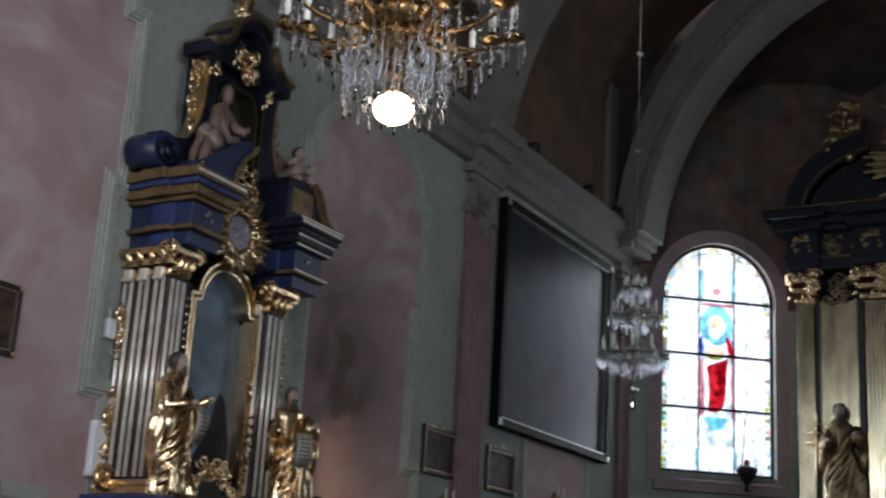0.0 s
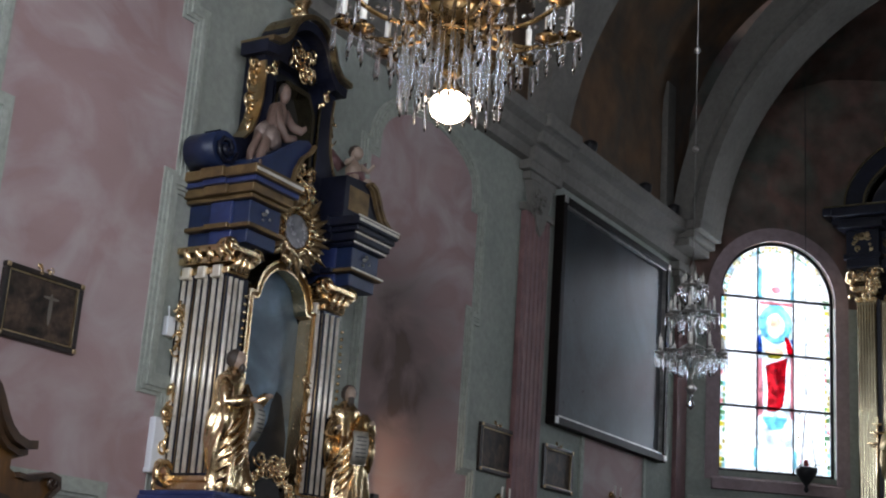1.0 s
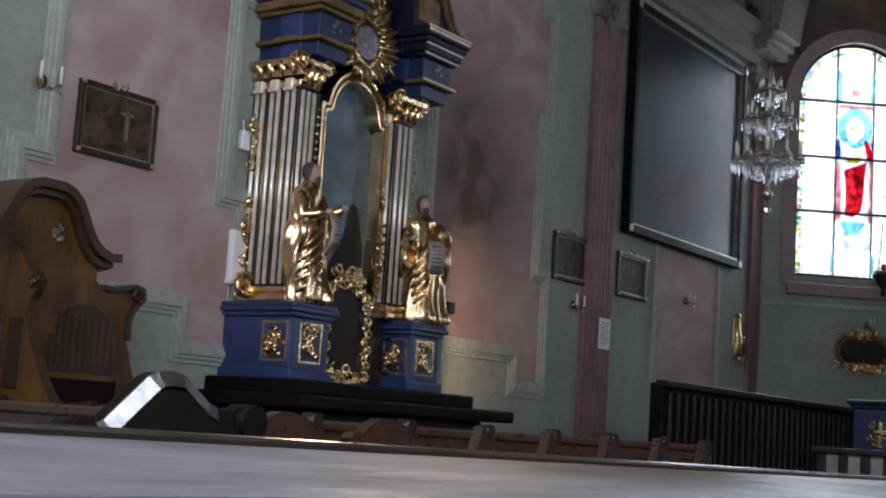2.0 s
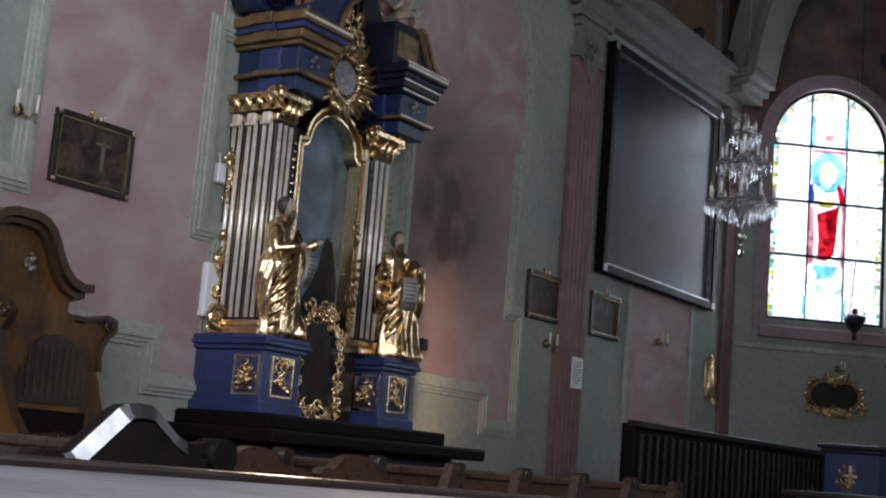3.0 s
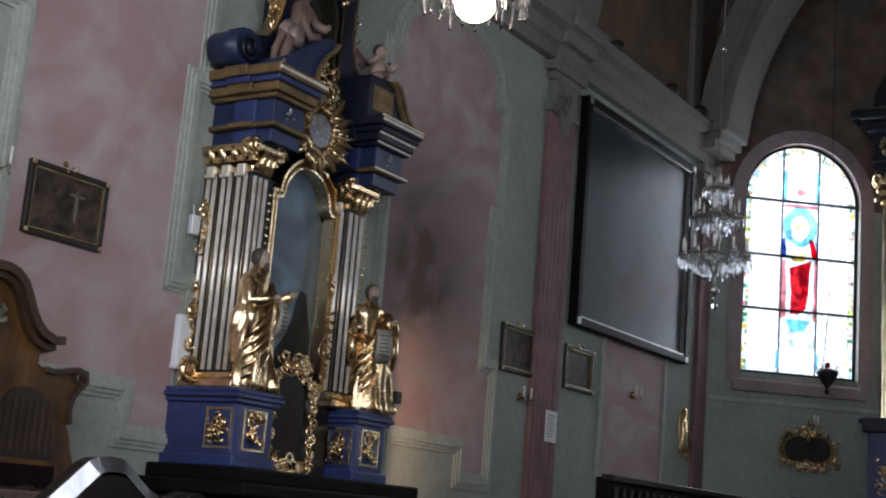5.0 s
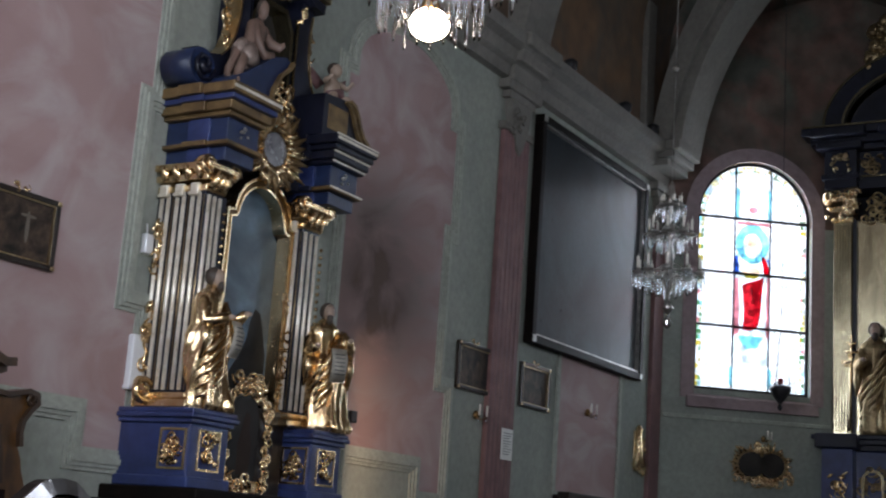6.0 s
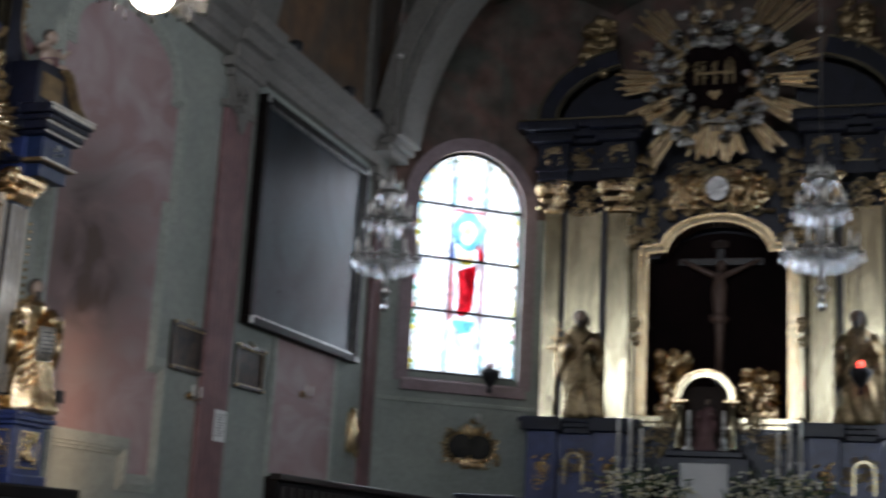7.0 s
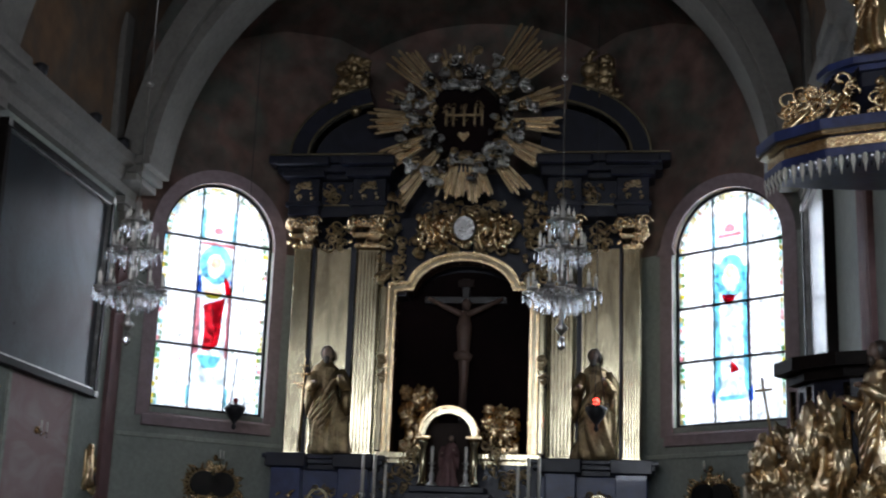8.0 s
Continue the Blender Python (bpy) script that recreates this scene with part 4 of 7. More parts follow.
# altar picture
arch_in = [(-0.46, 2.12), (0.40, 2.12), (0.40, 3.6)] + arc(-0.03, 3.66, 0.38, 0.38, 0, 180, 14) + [(-0.46, 3.6)]
pic = part("altar_picture", prism(B(), arch_in, "x", 0.2, 0.305), ALTARCANVAS, alt)
part("painted_shape", prism(B(), [(0.12, 2.14), (0.37, 2.14), (0.37, 2.55), (0.30, 2.78), (0.25, 2.92), (0.17, 2.95), (0.12, 2.84), (0.08, 2.66), (0.0, 2.5), (-0.1, 2.38), (-0.2, 2.14)], "x", 0.304, 0.308), CANVAS, pic)


def frame_path(e):
    """The eared arch of the picture frame, e wider than its middle line."""
    return ([(0.43 + e, 2.05), (0.43 + e, 3.69 + e * 0.6), (0.35 + e * 0.6, 3.70 + e * 0.6)] + arc(-0.03, 3.68, 0.37 + e, 0.37 + e, 6, 174, 16)
            + [(-0.41 - e * 0.6, 3.70 + e * 0.6), (-0.49 - e, 3.69 + e * 0.6), (-0.49 - e, 2.05)])


for e, w, d, mt in ((0.0, 0.075, 0.43, OCHRE), (0.035, 0.028, 0.47, GOLD), (-0.035, 0.02, 0.45, GOLD)):
    part("picture_frame", ribbon(B(), frame_path(e), w, "x", 0.31, d), mt, alt)
part("frame_reveal", ribbon(B(), frame_path(0.0), 0.07, "x", 0.2, 0.31), EBONY, alt)
part("frame_carving", rocaille(B(), (0.46, 0.44, 2.75), 0.05, 1.1, "yz", 18, 14, 0.014), GOLD, alt)
# lower picture in a carved frame between the pedestals
LOWP = [(-0.30, 1.42), (0.10, 1.42), (0.10, 1.93)] + arc(-0.10, 1.93, 0.2, 0.22, 0, 180, 10)[1:-1] + [(-0.30, 1.93)]
low = part("lower_picture", prism(B(), LOWP, "x", 0.5, 0.53), CANVAS, alt, "small dark arched painting")
part("painted_shape", prism(B(), [(-0.16, 1.46), (0.0, 1.46), (0.02, 1.7), (-0.03, 1.86), (-0.02, 1.97), (-0.09, 2.0), (-0.12, 1.88), (-0.17, 1.72)], "x", 0.529, 0.532), BROWN, low)
for y in (-0.38, 0.19):
    bm = B()
    for k in range(12):
        spiral(bm, (0.56, y + 0.02 * (-1) ** k, 1.36 + 0.065 * k), 0.055, 1.1, "yz", 0.022, (-1) ** k, k)
    part("carved_frame", bm, GOLD, low)
bm = B()
for k in range(11):
    a = math.pi * k / 10
    spiral(bm, (0.55, -0.10 + 0.26 * math.cos(a), 1.98 + 0.24 * math.sin(a)), 0.05, 1.1, "yz", 0.02, (-1) ** k, k)
part("frame_arch", bm, GOLD, low)
part("frame_base", rocaille(box(B(), 0.5, 0.56, -0.34, 0.16, 1.30, 1.42, 0.02), (0.57, -0.1, 1.36), 0.44, 0.13, "yz", 18, 16, 0.02), GOLD, low)
part("frame_crest", rocaille(B(), (0.5, 0.0, 2.2), 0.4, 0.22, "yz", 20, 17, 0.022), GOLD, low)
part("support_board", box(B(), 0.2, 0.5, -0.5, 0.5, 1.29, 2.05), BLACKWOOD, alt)
# attic with its niche
attic = part("attic", box(B(), 0.165, 0.34, -0.5, 0.5, 4.665, 6.1), NAVY, alt)
attic.location, attic.scale = (-0.16, -0.02, 0), (1, 0.76, 1)
for s in (-1, 1):
    part("attic_post", box(B(), 0.34, 0.5, *((-0.64, -0.52) if s < 0 else (0.52, 0.64)), 4.66, 6.0, 0.01), NAVY, attic)
    part("gilt_strip", box(B(), 0.495, 0.52, *((-0.49, -0.45) if s < 0 else (0.45, 0.49)), 4.72, 5.75, 0.008), PALEGOLD, attic)
    part("gilt_capital", rocaille(B(), (0.52, s * 0.55, 5.85), 0.2, 0.22, "yz", 10, 40 + s, 0.018), GOLD, attic)
part("niche_board", box(B(), 0.34, 0.352, -0.45, 0.45, 4.7, 5.95), CANVAS, attic)
part("niche_rim", ribbon(B(), [(-0.26, 4.76), (0.14, 4.76), (0.34, 4.98), (0.34, 5.6), (0.2, 5.78), (-0.26, 5.78), (-0.42, 5.6), (-0.42, 4.98), (-0.26, 4.76)], 0.05, "x", 0.352, 0.53), PALEGOLD, attic)
cap = [(-0.82, 5.98), (-0.62, 6.0), (-0.5, 6.08)] + arc(0, 6.05, 0.46, 0.37, 165, 15, 14) + [(0.5, 6.08), (0.62, 6.0), (0.82, 5.98)]
part("arched_cornice", ribbon(B(), cap, 0.12, "x", 0.30, 0.62), NAVY, attic)
part("cornice_rim", ribbon(B(), [(u, z + 0.06) for u, z in cap], 0.05, "x", 0.29, 0.68), DARKGOLD, attic)
part("tympanum", prism(B(), arc(0, 6.0, 0.46, 0.34, 0, 180, 12), "x", 0.34, 0.46), NAVY, attic)
part("tympanum_carving", rocaille(B(), (0.49, 0, 6.05), 0.55, 0.25, "yz", 18, 51, 0.022), GOLD, attic)
part("finial", rocaille(lathe(B(), [(0.05, 6.42), (0.12, 6.5), (0.06, 6.62), (0.1, 6.7), (0.02, 6.8)], (0.46, 0, 0), 12), (0.46, 0, 6.55), 0.34, 0.24, "yz", 18, 52, 0.022), GOLD, attic)
lamp_arm = thing("altar_lamp", "small black lamp fixed on the wall, lit", "lamp", at=(LEFT, 11.45, 2.2))
part("bracket", box(B(), 0.0, 0.1, -0.012, 0.012, 0.05, 0.075), IRON, lamp_arm)
part("lamp_head", box(B(), 0.09, 0.21, -0.055, 0.055, 0.0, 0.12, 0.012), IRON, lamp_arm)

DULLROBE = surface("faded_painted_drapery", (0.27, 0.21, 0.18), (0.17, 0.12, 0.10), 0.4, 0.2, grain=18, stain=6)
statue("statue", "gilded wooden saint holding a scroll on the altar pedestal", (LEFT + 0.64, ALTAR_Y - 0.80, 1.985), 1.19, 10, seed=3, scroll=True)
statue("statue", "gilded bearded wooden saint with an inscribed sheet", (LEFT + 0.64, ALTAR_Y + 0.86, 1.985), 1.20, -35, seed=8, scroll=True, arm=0.1)


def seated_figure(name, label, at, mats):
    """A carved figure seated sideways with its legs hanging, as one plain shape: drapery, flesh, hair."""
    bm = B()
    tube(bm, [(0, 0.0, -0.07), (0, 0.02, 0.04), (0.01, 0.07, 0.16), (0.01, 0.12, 0.27), (0.01, 0.15, 0.33)], [0.10, 0.13, 0.105, 0.12, 0.05], 14, 1)
    tube(bm, [(0.01, 0.15, 0.32), (0.02, 0.17, 0.38)], [0.035, 0.035], 8, 1)
    ball(bm, (0.03, 0.18, 0.42), 0.062, (1, 0.92, 1.2), 2, 1)
    ball(bm, (0.0, 0.185, 0.445), 0.064, (1, 1, 1), 2, 2)
    for k, x in enumerate((0.08, -0.04)):
        tube(bm, [(x, 0.0, 0.0), (x + 0.08, -0.16, 0.02 + 0.05 * k), (x + 0.10, -0.26, -0.02 + 0.05 * k)], [0.09, 0.085, 0.06], 10, 0)
        tube(bm, [(x + 0.10, -0.25, -0.02 + 0.05 * k), (x + 0.07, -0.31, -0.14 + 0.03 * k), (x + 0.08, -0.35, -0.20 + 0.03 * k), (x + 0.14, -0.38, -0.21 + 0.03 * k)], [0.055, 0.05, 0.032, 0.022], 8, 1)
    tube(bm, [(0.05, 0.06, 0.28), (0.12, 0.02, 0.15), (0.16, 0.10, 0.06), (0.20, 0.22, 0.08)], [0.05, 0.048, 0.036, 0.024], 8, 1)
    tube(bm, [(0.02, 0.22, 0.28), (0.08, 0.30, 0.19), (0.18, 0.34, 0.16), (0.22, 0.37, 0.19)], [0.048, 0.042, 0.032, 0.02], 8, 1)
    for k in range(5):
        tube(bm, [(0.07, 0.09 - 0.03 * k, 0.12 - 0.03 * k), (0.14, -0.04 - 0.035 * k, 0.05), (0.12, -0.12 - 0.03 * k, -0.08)], [0.02, 0.035, 0.014], 6, 0)
    ob = part(name, bm, mats, smooth=True)
    ob.location, ob.scale = at, (0.85, 0.78, 1.3)
    return tagged(ob, label, "statue")


seated_figure("niche_statue", "pale wooden figure seated on the altar pediment scroll", (LEFT + 0.48, ALTAR_Y - 0.52, 5.10), [DULLROBE, FLESH, DARKHAIR])
putto("putto", "small seated wooden putto on the altar pediment", (LEFT + 0.4, ALTAR_Y + 0.90, 5.15), 0.48, -10, [IVORY, DARKHAIR, ROSE])


CLOTH = surface("white_linen", (0.74, 0.74, 0.72), (0.66, 0.66, 0.65), 0.8, grain=40)

# ---- stained-glass windows of the apse ----
G = {k: stained("glass_" + k, c, m) for k, c, m in (
    ("clear", (0.80, 0.86, 0.88), 0.3), ("yellow", (0.66, 0.58, 0.14), 0.3), ("green", (0.20, 0.42, 0.22), 0.3), ("cyan", (0.42, 0.74, 0.82), 0.3),
    ("blue", (0.12, 0.26, 0.62), 0.3), ("red", (0.62, 0.02, 0.07), 0.35), ("scarlet", (0.72, 0.10, 0.13), 0.4), ("crimson", (0.62, 0.055, 0.09), 0.45), ("rose", (0.80, 0.42, 0.45), 0.2), ("flesh", (0.85, 0.66, 0.52), 0.1), ("violet", (0.55, 0.05, 0.35), 0.2))}
W0, W1, SILL, TOP = WIN
WC, WR = (W0 + W1) / 2, (W1 - W0) / 2


def inside_arch(u, z, r):
    return z <= TOP or (u - WC) ** 2 + (z - TOP) ** 2 < r * r


def church_window(name, label, m, shapes):
    ob = tagged(new(name), label, "window", "apse windows", "structure")
    ob.matrix_world = m
    r = WR - 0.05
    outline = [(W0, SILL), (W1, SILL)] + arc(WC, TOP, WR, WR, 0, 180, 24)
    path = [(W0 + 0.025, SILL), (W0 + 0.025, TOP)] + arc(WC, TOP, WR - 0.025, WR - 0.025, 180, 0, 24) + [(W1 - 0.025, SILL)]
    part("window_frame", ribbon(ribbon(B(), path, 0.05, "y", 0.1, 0.17), [(W0, SILL + 0.025), (W1, SILL + 0.025)], 0.05, "y", 0.1, 0.17), IRON, ob)
    cols = [W0 + 0.05, W0 + 0.05 + 0.605, W0 + 0.05 + 1.205, W1 - 0.05]
    rows = [SILL + 0.05, 4.80, 5.68, TOP]
    for a in cols[1:-1]:
        part("mullion", box(B(), a - 0.013, a + 0.013, 0.11, 0.155, SILL + 0.05, TOP + math.sqrt(r * r - (a - WC) ** 2)), IRON, ob)
    for z in rows[1:]:
        part("crossbar", box(B(), W0 + 0.05, W1 - 0.05, 0.105, 0.16, z - 0.02, z + 0.02), IRON, ob)
    for a, b in zip(cols, cols[1:]):
        for c, d in zip(rows, rows[1:]):
            part("pane", box(B(), a, b, 0.128, 0.134, c, d), G["clear"], ob)
        pts = [(a, TOP), (b, TOP)] + [(u, TOP + math.sqrt(max(0, r * r - (u - WC) ** 2))) for u in [b + (a - b) * k / 8 for k in range(9)]]
        part("pane", prism(B(), pts, "y", 0.128, 0.134), G["clear"], ob)
    # mosaic border of small pieces
    rnd = random.Random(4)
    bm, keys = B(), ("yellow", "clear", "green", "yellow", "rose", "cyan")
    n = 30
    for s in (0, 1):
        for k in range(n):
            z0, z1 = SILL + 0.06 + (TOP - SILL - 0.06) * k / n, SILL + 0.06 + (TOP - SILL - 0.06) * (k + 0.8) / n
            u0 = W0 + 0.055 if s == 0 else W1 - 0.055 - 0.085
            for h in (0, 1):
                if rnd.random() < 0.75:
                    box(bm, u0 + 0.043 * h, u0 + 0.04 + 0.043 * h, 0.120, 0.125, z0, z1, mat=rnd.choice((0, 0, 1, 2, 2, 3, 4, 5)))
    for k in range(44):
        a0, a1 = 180 - 180 * k / 44, 180 - 180 * (k + 0.75) / 44
        for r0 in (r - 0.05, r - 0.1):
            if rnd.random() < 0.75:
                prism(bm, arc(WC, TOP, r0, r0, a0, a1, 1) + arc(WC, TOP, r0 + 0.042, r0 + 0.042, a1, a0, 1), "y", 0.120, 0.125, rnd.choice((0, 0, 1, 2, 2, 3, 4, 5)))
    part("mosaic_border", bm, [G[k] for k in keys], ob)
    # scattered small flowers in the clear glass
    bm = B()
    for k in range(16):
        u, z = W0 + 0.25 + (0.22 if k % 2 else 1.2) * (0.9 + 0.2 * rnd.random()), SILL + 0.25 + 0.19 * k
        if inside_arch(u, z, r - 0.15):
            prism(bm, [(u + 0.02 * math.cos(a), z + 0.025 * math.sin(a)) for a in (0, 1.3, 2.5, 3.8, 5)], "y", 0.120, 0.125, k % 3)
    part("glass_flowers", bm, [G["rose"], G["green"], G["yellow"]], ob)
    for i, (pts, key) in enumerate(shapes):
        y = 0.118 - 0.002 * i
        part("coloured_glass", prism(B(), [(WC + u, SILL + v) for u, v in pts], "y", y - 0.0015, y), G[key], ob)
    part("window_sill", prism(B(), [(-0.10, 3.45), (0.0, 3.45), (0.54, 3.62), (0.54, 3.735), (0.1, 3.735), (-0.06, 3.62)], "x", W0 - 0.12, W1 + 0.12), MAUVE, ob)
    path = [(W0 - 0.11, 3.6), (W0 - 0.11, TOP)] + arc(WC, TOP, WR + 0.11, WR + 0.11, 180, 0, 24) + [(W1 + 0.11, 3.6)]
    part("window_surround", ribbon(B(), path, 0.22, "y", -0.025, 0.01), MAUVE, ob)
    part("dado_line", box(B(), 0.08, CANT - 0.3, -0.035, 0.0, 3.26, 3.33, 0.01), MOULD, ob)
    return ob


MAUVE = surface("mauve_plaster", (0.30, 0.23, 0.24), (0.25, 0.19, 0.20), 0.8, grain=10)


def crescent(cx, cz, a, b, side):
    """Half of a halo, left (-1) or right (1) of the head."""
    s, e = (90, 270) if side < 0 else (90, -90)
    return arc(cx, cz, a, b, s, e, 10) + arc(cx, cz - 0.03, a * 0.55, b * 0.62, e, s, 10)


def ov(cx, cz, a, b, n=14):
    return [(cx + a * math.cos(2 * math.pi * k / n), cz + b * math.sin(2 * math.pi * k / n)) for k in range(n)]


church_window("window_1", "tall arched stained-glass window, red robed figure", cant_l, [
    (crescent(0, 2.44, 0.28, 0.33, -1), "cyan"), (crescent(0, 2.44, 0.28, 0.33, 1), "cyan"), ([(-0.3, 2.45), (0.3, 2.45), (0.3, 0.45), (-0.3, 0.45)], "clear"),
    (ov(0.0, 2.46, 0.09, 0.12), "flesh"), ([(0.14, 2.26), (0.22, 2.22), (0.3, 2.02), (0.27, 1.88), (0.2, 1.96)], "red"), ([(0.24, 2.2), (0.3, 2.2), (0.3, 2.05)], "blue"), ([(-0.3, 2.2), (-0.24, 2.26), (-0.22, 1.95), (-0.3, 1.9)], "blue"), (ov(-0.02, 1.98, 0.16, 0.07), "flesh"), ([(-0.16, 1.93), (0.16, 1.95), (0.06, 1.86), (-0.1, 1.86)], "yellow"),
    ([(-0.17, 1.74), (-0.03, 1.80), (0.03, 1.4), (0.0, 1.0), (-0.14, 1.0), (-0.13, 1.4)], "scarlet"), ([(-0.03, 1.80), (0.12, 1.86), (0.2, 1.9), (0.17, 1.6), (0.16, 1.35), (0.12, 1.1), (0.0, 1.0), (0.03, 1.4)], "crimson"),
    ([(-0.30, 1.85), (-0.22, 1.85), (-0.2, 0.95), (-0.3, 0.9)], "rose"), ([(0.24, 1.9), (0.3, 1.9), (0.3, 0.9), (0.24, 0.9)], "rose"),
    ([(-0.24, 0.92), (0.2, 0.92), (0.1, 0.72), (-0.1, 0.70)], "cyan"), (ov(0.0, 3.0, 0.08, 0.06), "rose"), ([(-0.3, 3.35), (-0.24, 3.35), (-0.24, 2.85), (-0.3, 2.85)], "cyan"), ([(0.24, 3.35), (0.3, 3.35), (0.3, 2.85), (0.24, 2.85)], "cyan"),
    ([(-0.26, 2.79), (0.26, 2.79), (0.3, 2.74), (-0.3, 2.74)], "rose"), ([(-0.36, 0.4), (-0.30, 0.4), (-0.3, 0.1), (-0.36, 0.1)], "cyan"), ([(0.28, 0.4), (0.34, 0.4), (0.34, 0.1), (0.28, 0.1)], "cyan")])
WIDER, LOWER = (WIN_R[1] - WIN_R[0]) / (W1 - W0), 0.979
m2 = cant_r @ Matrix.Translation((WIN_R[1] + W0 * WIDER, 0, WIN_R[2] - SILL * LOWER)) @ Matrix.Diagonal((-WIDER, 1, LOWER, 1))
church_window("window_2", "tall arched stained-glass window, pale blue robed figure", m2, [
    (crescent(0, 2.36, 0.25, 0.36, -1), "cyan"), (crescent(0, 2.36, 0.25, 0.36, 1), "cyan"), ([(-0.3, 2.3), (0.28, 2.3), (0.3, 0.4), (-0.3, 0.4)], "clear"), (ov(0, 2.44, 0.09, 0.12), "flesh"),
    ([(-0.30, 2.6), (-0.2, 2.6), (-0.18, 0.6), (-0.3, 0.4)], "cyan"), ([(0.2, 2.5), (0.3, 2.5), (0.3, 0.4), (0.2, 0.6)], "cyan"),
    ([(0.275, 2.35), (0.315, 2.35), (0.315, 1.0), (0.275, 1.0)], "violet"), ([(-0.15, 2.08), (0.12, 2.05), (0.0, 1.9), (-0.1, 1.92)], "red"),
    ([(0.0, 1.02), (-0.03, 0.8), (0.14, 0.84)], "red"), (arc(0, 3.08, 0.1, 0.14, 0, 180, 8), "rose"), ([(-0.2, 3.06), (0.22, 3.06), (0.22, 3.0), (-0.2, 3.0)], "rose"),
    ([(-0.34, 0.6), (-0.28, 0.5), (-0.28, 0.35), (-0.34, 0.35)], "blue"), ([(0.28, 0.5), (0.36, 0.62), (0.36, 0.35), (0.28, 0.35)], "blue"),
    ([(-0.2, 0.45), (0.22, 0.45), (0.22, 0.38), (-0.2, 0.38)], "cyan"), ([(-0.3, 3.35), (-0.24, 3.35), (-0.24, 2.8), (-0.3, 2.8)], "cyan"), ([(0.24, 3.35), (0.3, 3.35), (0.3, 2.8), (0.24, 2.8)], "cyan")])
for y0, y1, z0, z1 in R_HOLES:
    ob = tagged(new("window_3"), "arched clear-glazed window in the nave wall", "window", "nave windows", "structure")
    mid, r = (y0 + y1) / 2, (y1 - y0) / 2
    P = [(y0, z0), (y1, z0)] + arc(mid, z1, r, r, 0, 180, 18)
    part("pane", prism(B(), P, "x", RIGHT + 0.3, RIGHT + 0.306), G["clear"], ob)
    part("window_frame", ribbon(B(), P + [P[0]], 0.1, "x", RIGHT + 0.27, RIGHT + 0.33), IRON, ob)
    for k in range(1, 4):
        z = z0 + (z1 - z0) * k / 3
        part("crossbar", box(B(), RIGHT + 0.28, RIGHT + 0.32, y0, y1, z - 0.015, z + 0.015), IRON, ob)
    part("mullion", box(B(), RIGHT + 0.28, RIGHT + 0.32, mid - 0.015, mid + 0.015, z0, z1 + r), IRON, ob)

for x0, x1, z0, z1 in REAR:
    ob = tagged(new("window_4"), "unseen arched clear-glazed window added in the rear wall", "window", "rear windows", "structure")
    mid, r = (x0 + x1) / 2, (x1 - x0) / 2
    P = [(x0, z0), (x1, z0)] + arc(mid, z1, r, r, 0, 180, 18)
    part("pane", prism(B(), P, "y", BACK - 0.306, BACK - 0.3), G["clear"], ob)
    part("window_frame", ribbon(B(), P + [P[0]], 0.1, "y", BACK - 0.33, BACK - 0.27), IRON, ob)

# oval double plaques in gilt carving below the windows
def plaque(m):
    ob = thing("wall_plaque", "gilt carved double oval plaque below the window", "plaque", "gilt plaques")
    ob.matrix_world = m @ Matrix.Translation((1.69, -0.02, 2.62))
    part("back_board", prism(B(), ov(-0.16, 0, 0.3, 0.24) , "y", -0.02, 0.02), DARKGOLD, ob)
    part("back_board", prism(B(), ov(0.16, 0, 0.3, 0.24), "y", -0.024, 0.018), DARKGOLD, ob)
    for s in (-1, 1):
        part("dark_oval", prism(B(), ov(s * 0.16, 0.0, 0.205, 0.19, 18), "y", -0.08, -0.01), CANVAS, ob)
    part("gilt_carving", garland_frame(garland_frame(B(), (-0.15, -0.03, 0), 0.27, 0.235, "xz", 22, 0.022, 2), (0.15, -0.03, 0), 0.27, 0.235, "xz", 22, 0.022, 3), GOLD, ob)
    part("gilt_foot", rocaille(B(), (0, -0.03, -0.24), 0.95, 0.1, "xz", 26, 6, 0.022), GOLD, ob)
    part("gilt_crest", rocaille(B(), (0, -0.03, 0.27), 0.3, 0.12, "xz", 12, 8, 0.02), GOLD, ob)
    return ob


plaque(cant_l)
plaque(cant_r @ Matrix.Translation((2 * 1.69, 0, 0)) @ Matrix.Diagonal((-1, 1, 1, 1)))


AGED = surface("aged_dark_gilding", (0.50, 0.38, 0.21), (0.26, 0.19, 0.11), 0.42, 0.9, grain=26, stain=6, bump=0.5)


# ---- high altar (local x across, y back from its front plane) ----
hi_at = (-0.03, 21.5, 0)
steps = thing("altar_steps", "stone steps before the high altar", "steps", at=hi_at)
for k in range(3):
    part("step", box(B(), -3.2 + 0.2 * k, 3.2 - 0.2 * k, -2.6 + 0.35 * k, 0.3, 0.17 * k, 0.17 * (k + 1), 0.012), STONE, steps)
ha = thing("high_altar", "dark blue and gilt carved baroque high altar", "altar", at=hi_at)
part("back_board", box(B(), -2.6, 2.6, 0.55, 0.75, 0.51, 8.0), NAVY, ha)
part("altar_block", box(B(), -1.5, 1.5, -0.95, 0.2, 0.51, 1.55, 0.02), NAVY, ha)
part("altar_table", box(B(), -1.65, 1.65, -1.05, 0.2, 1.55, 1.65, 0.02), CLOTH, ha, "white cloth on the altar table")
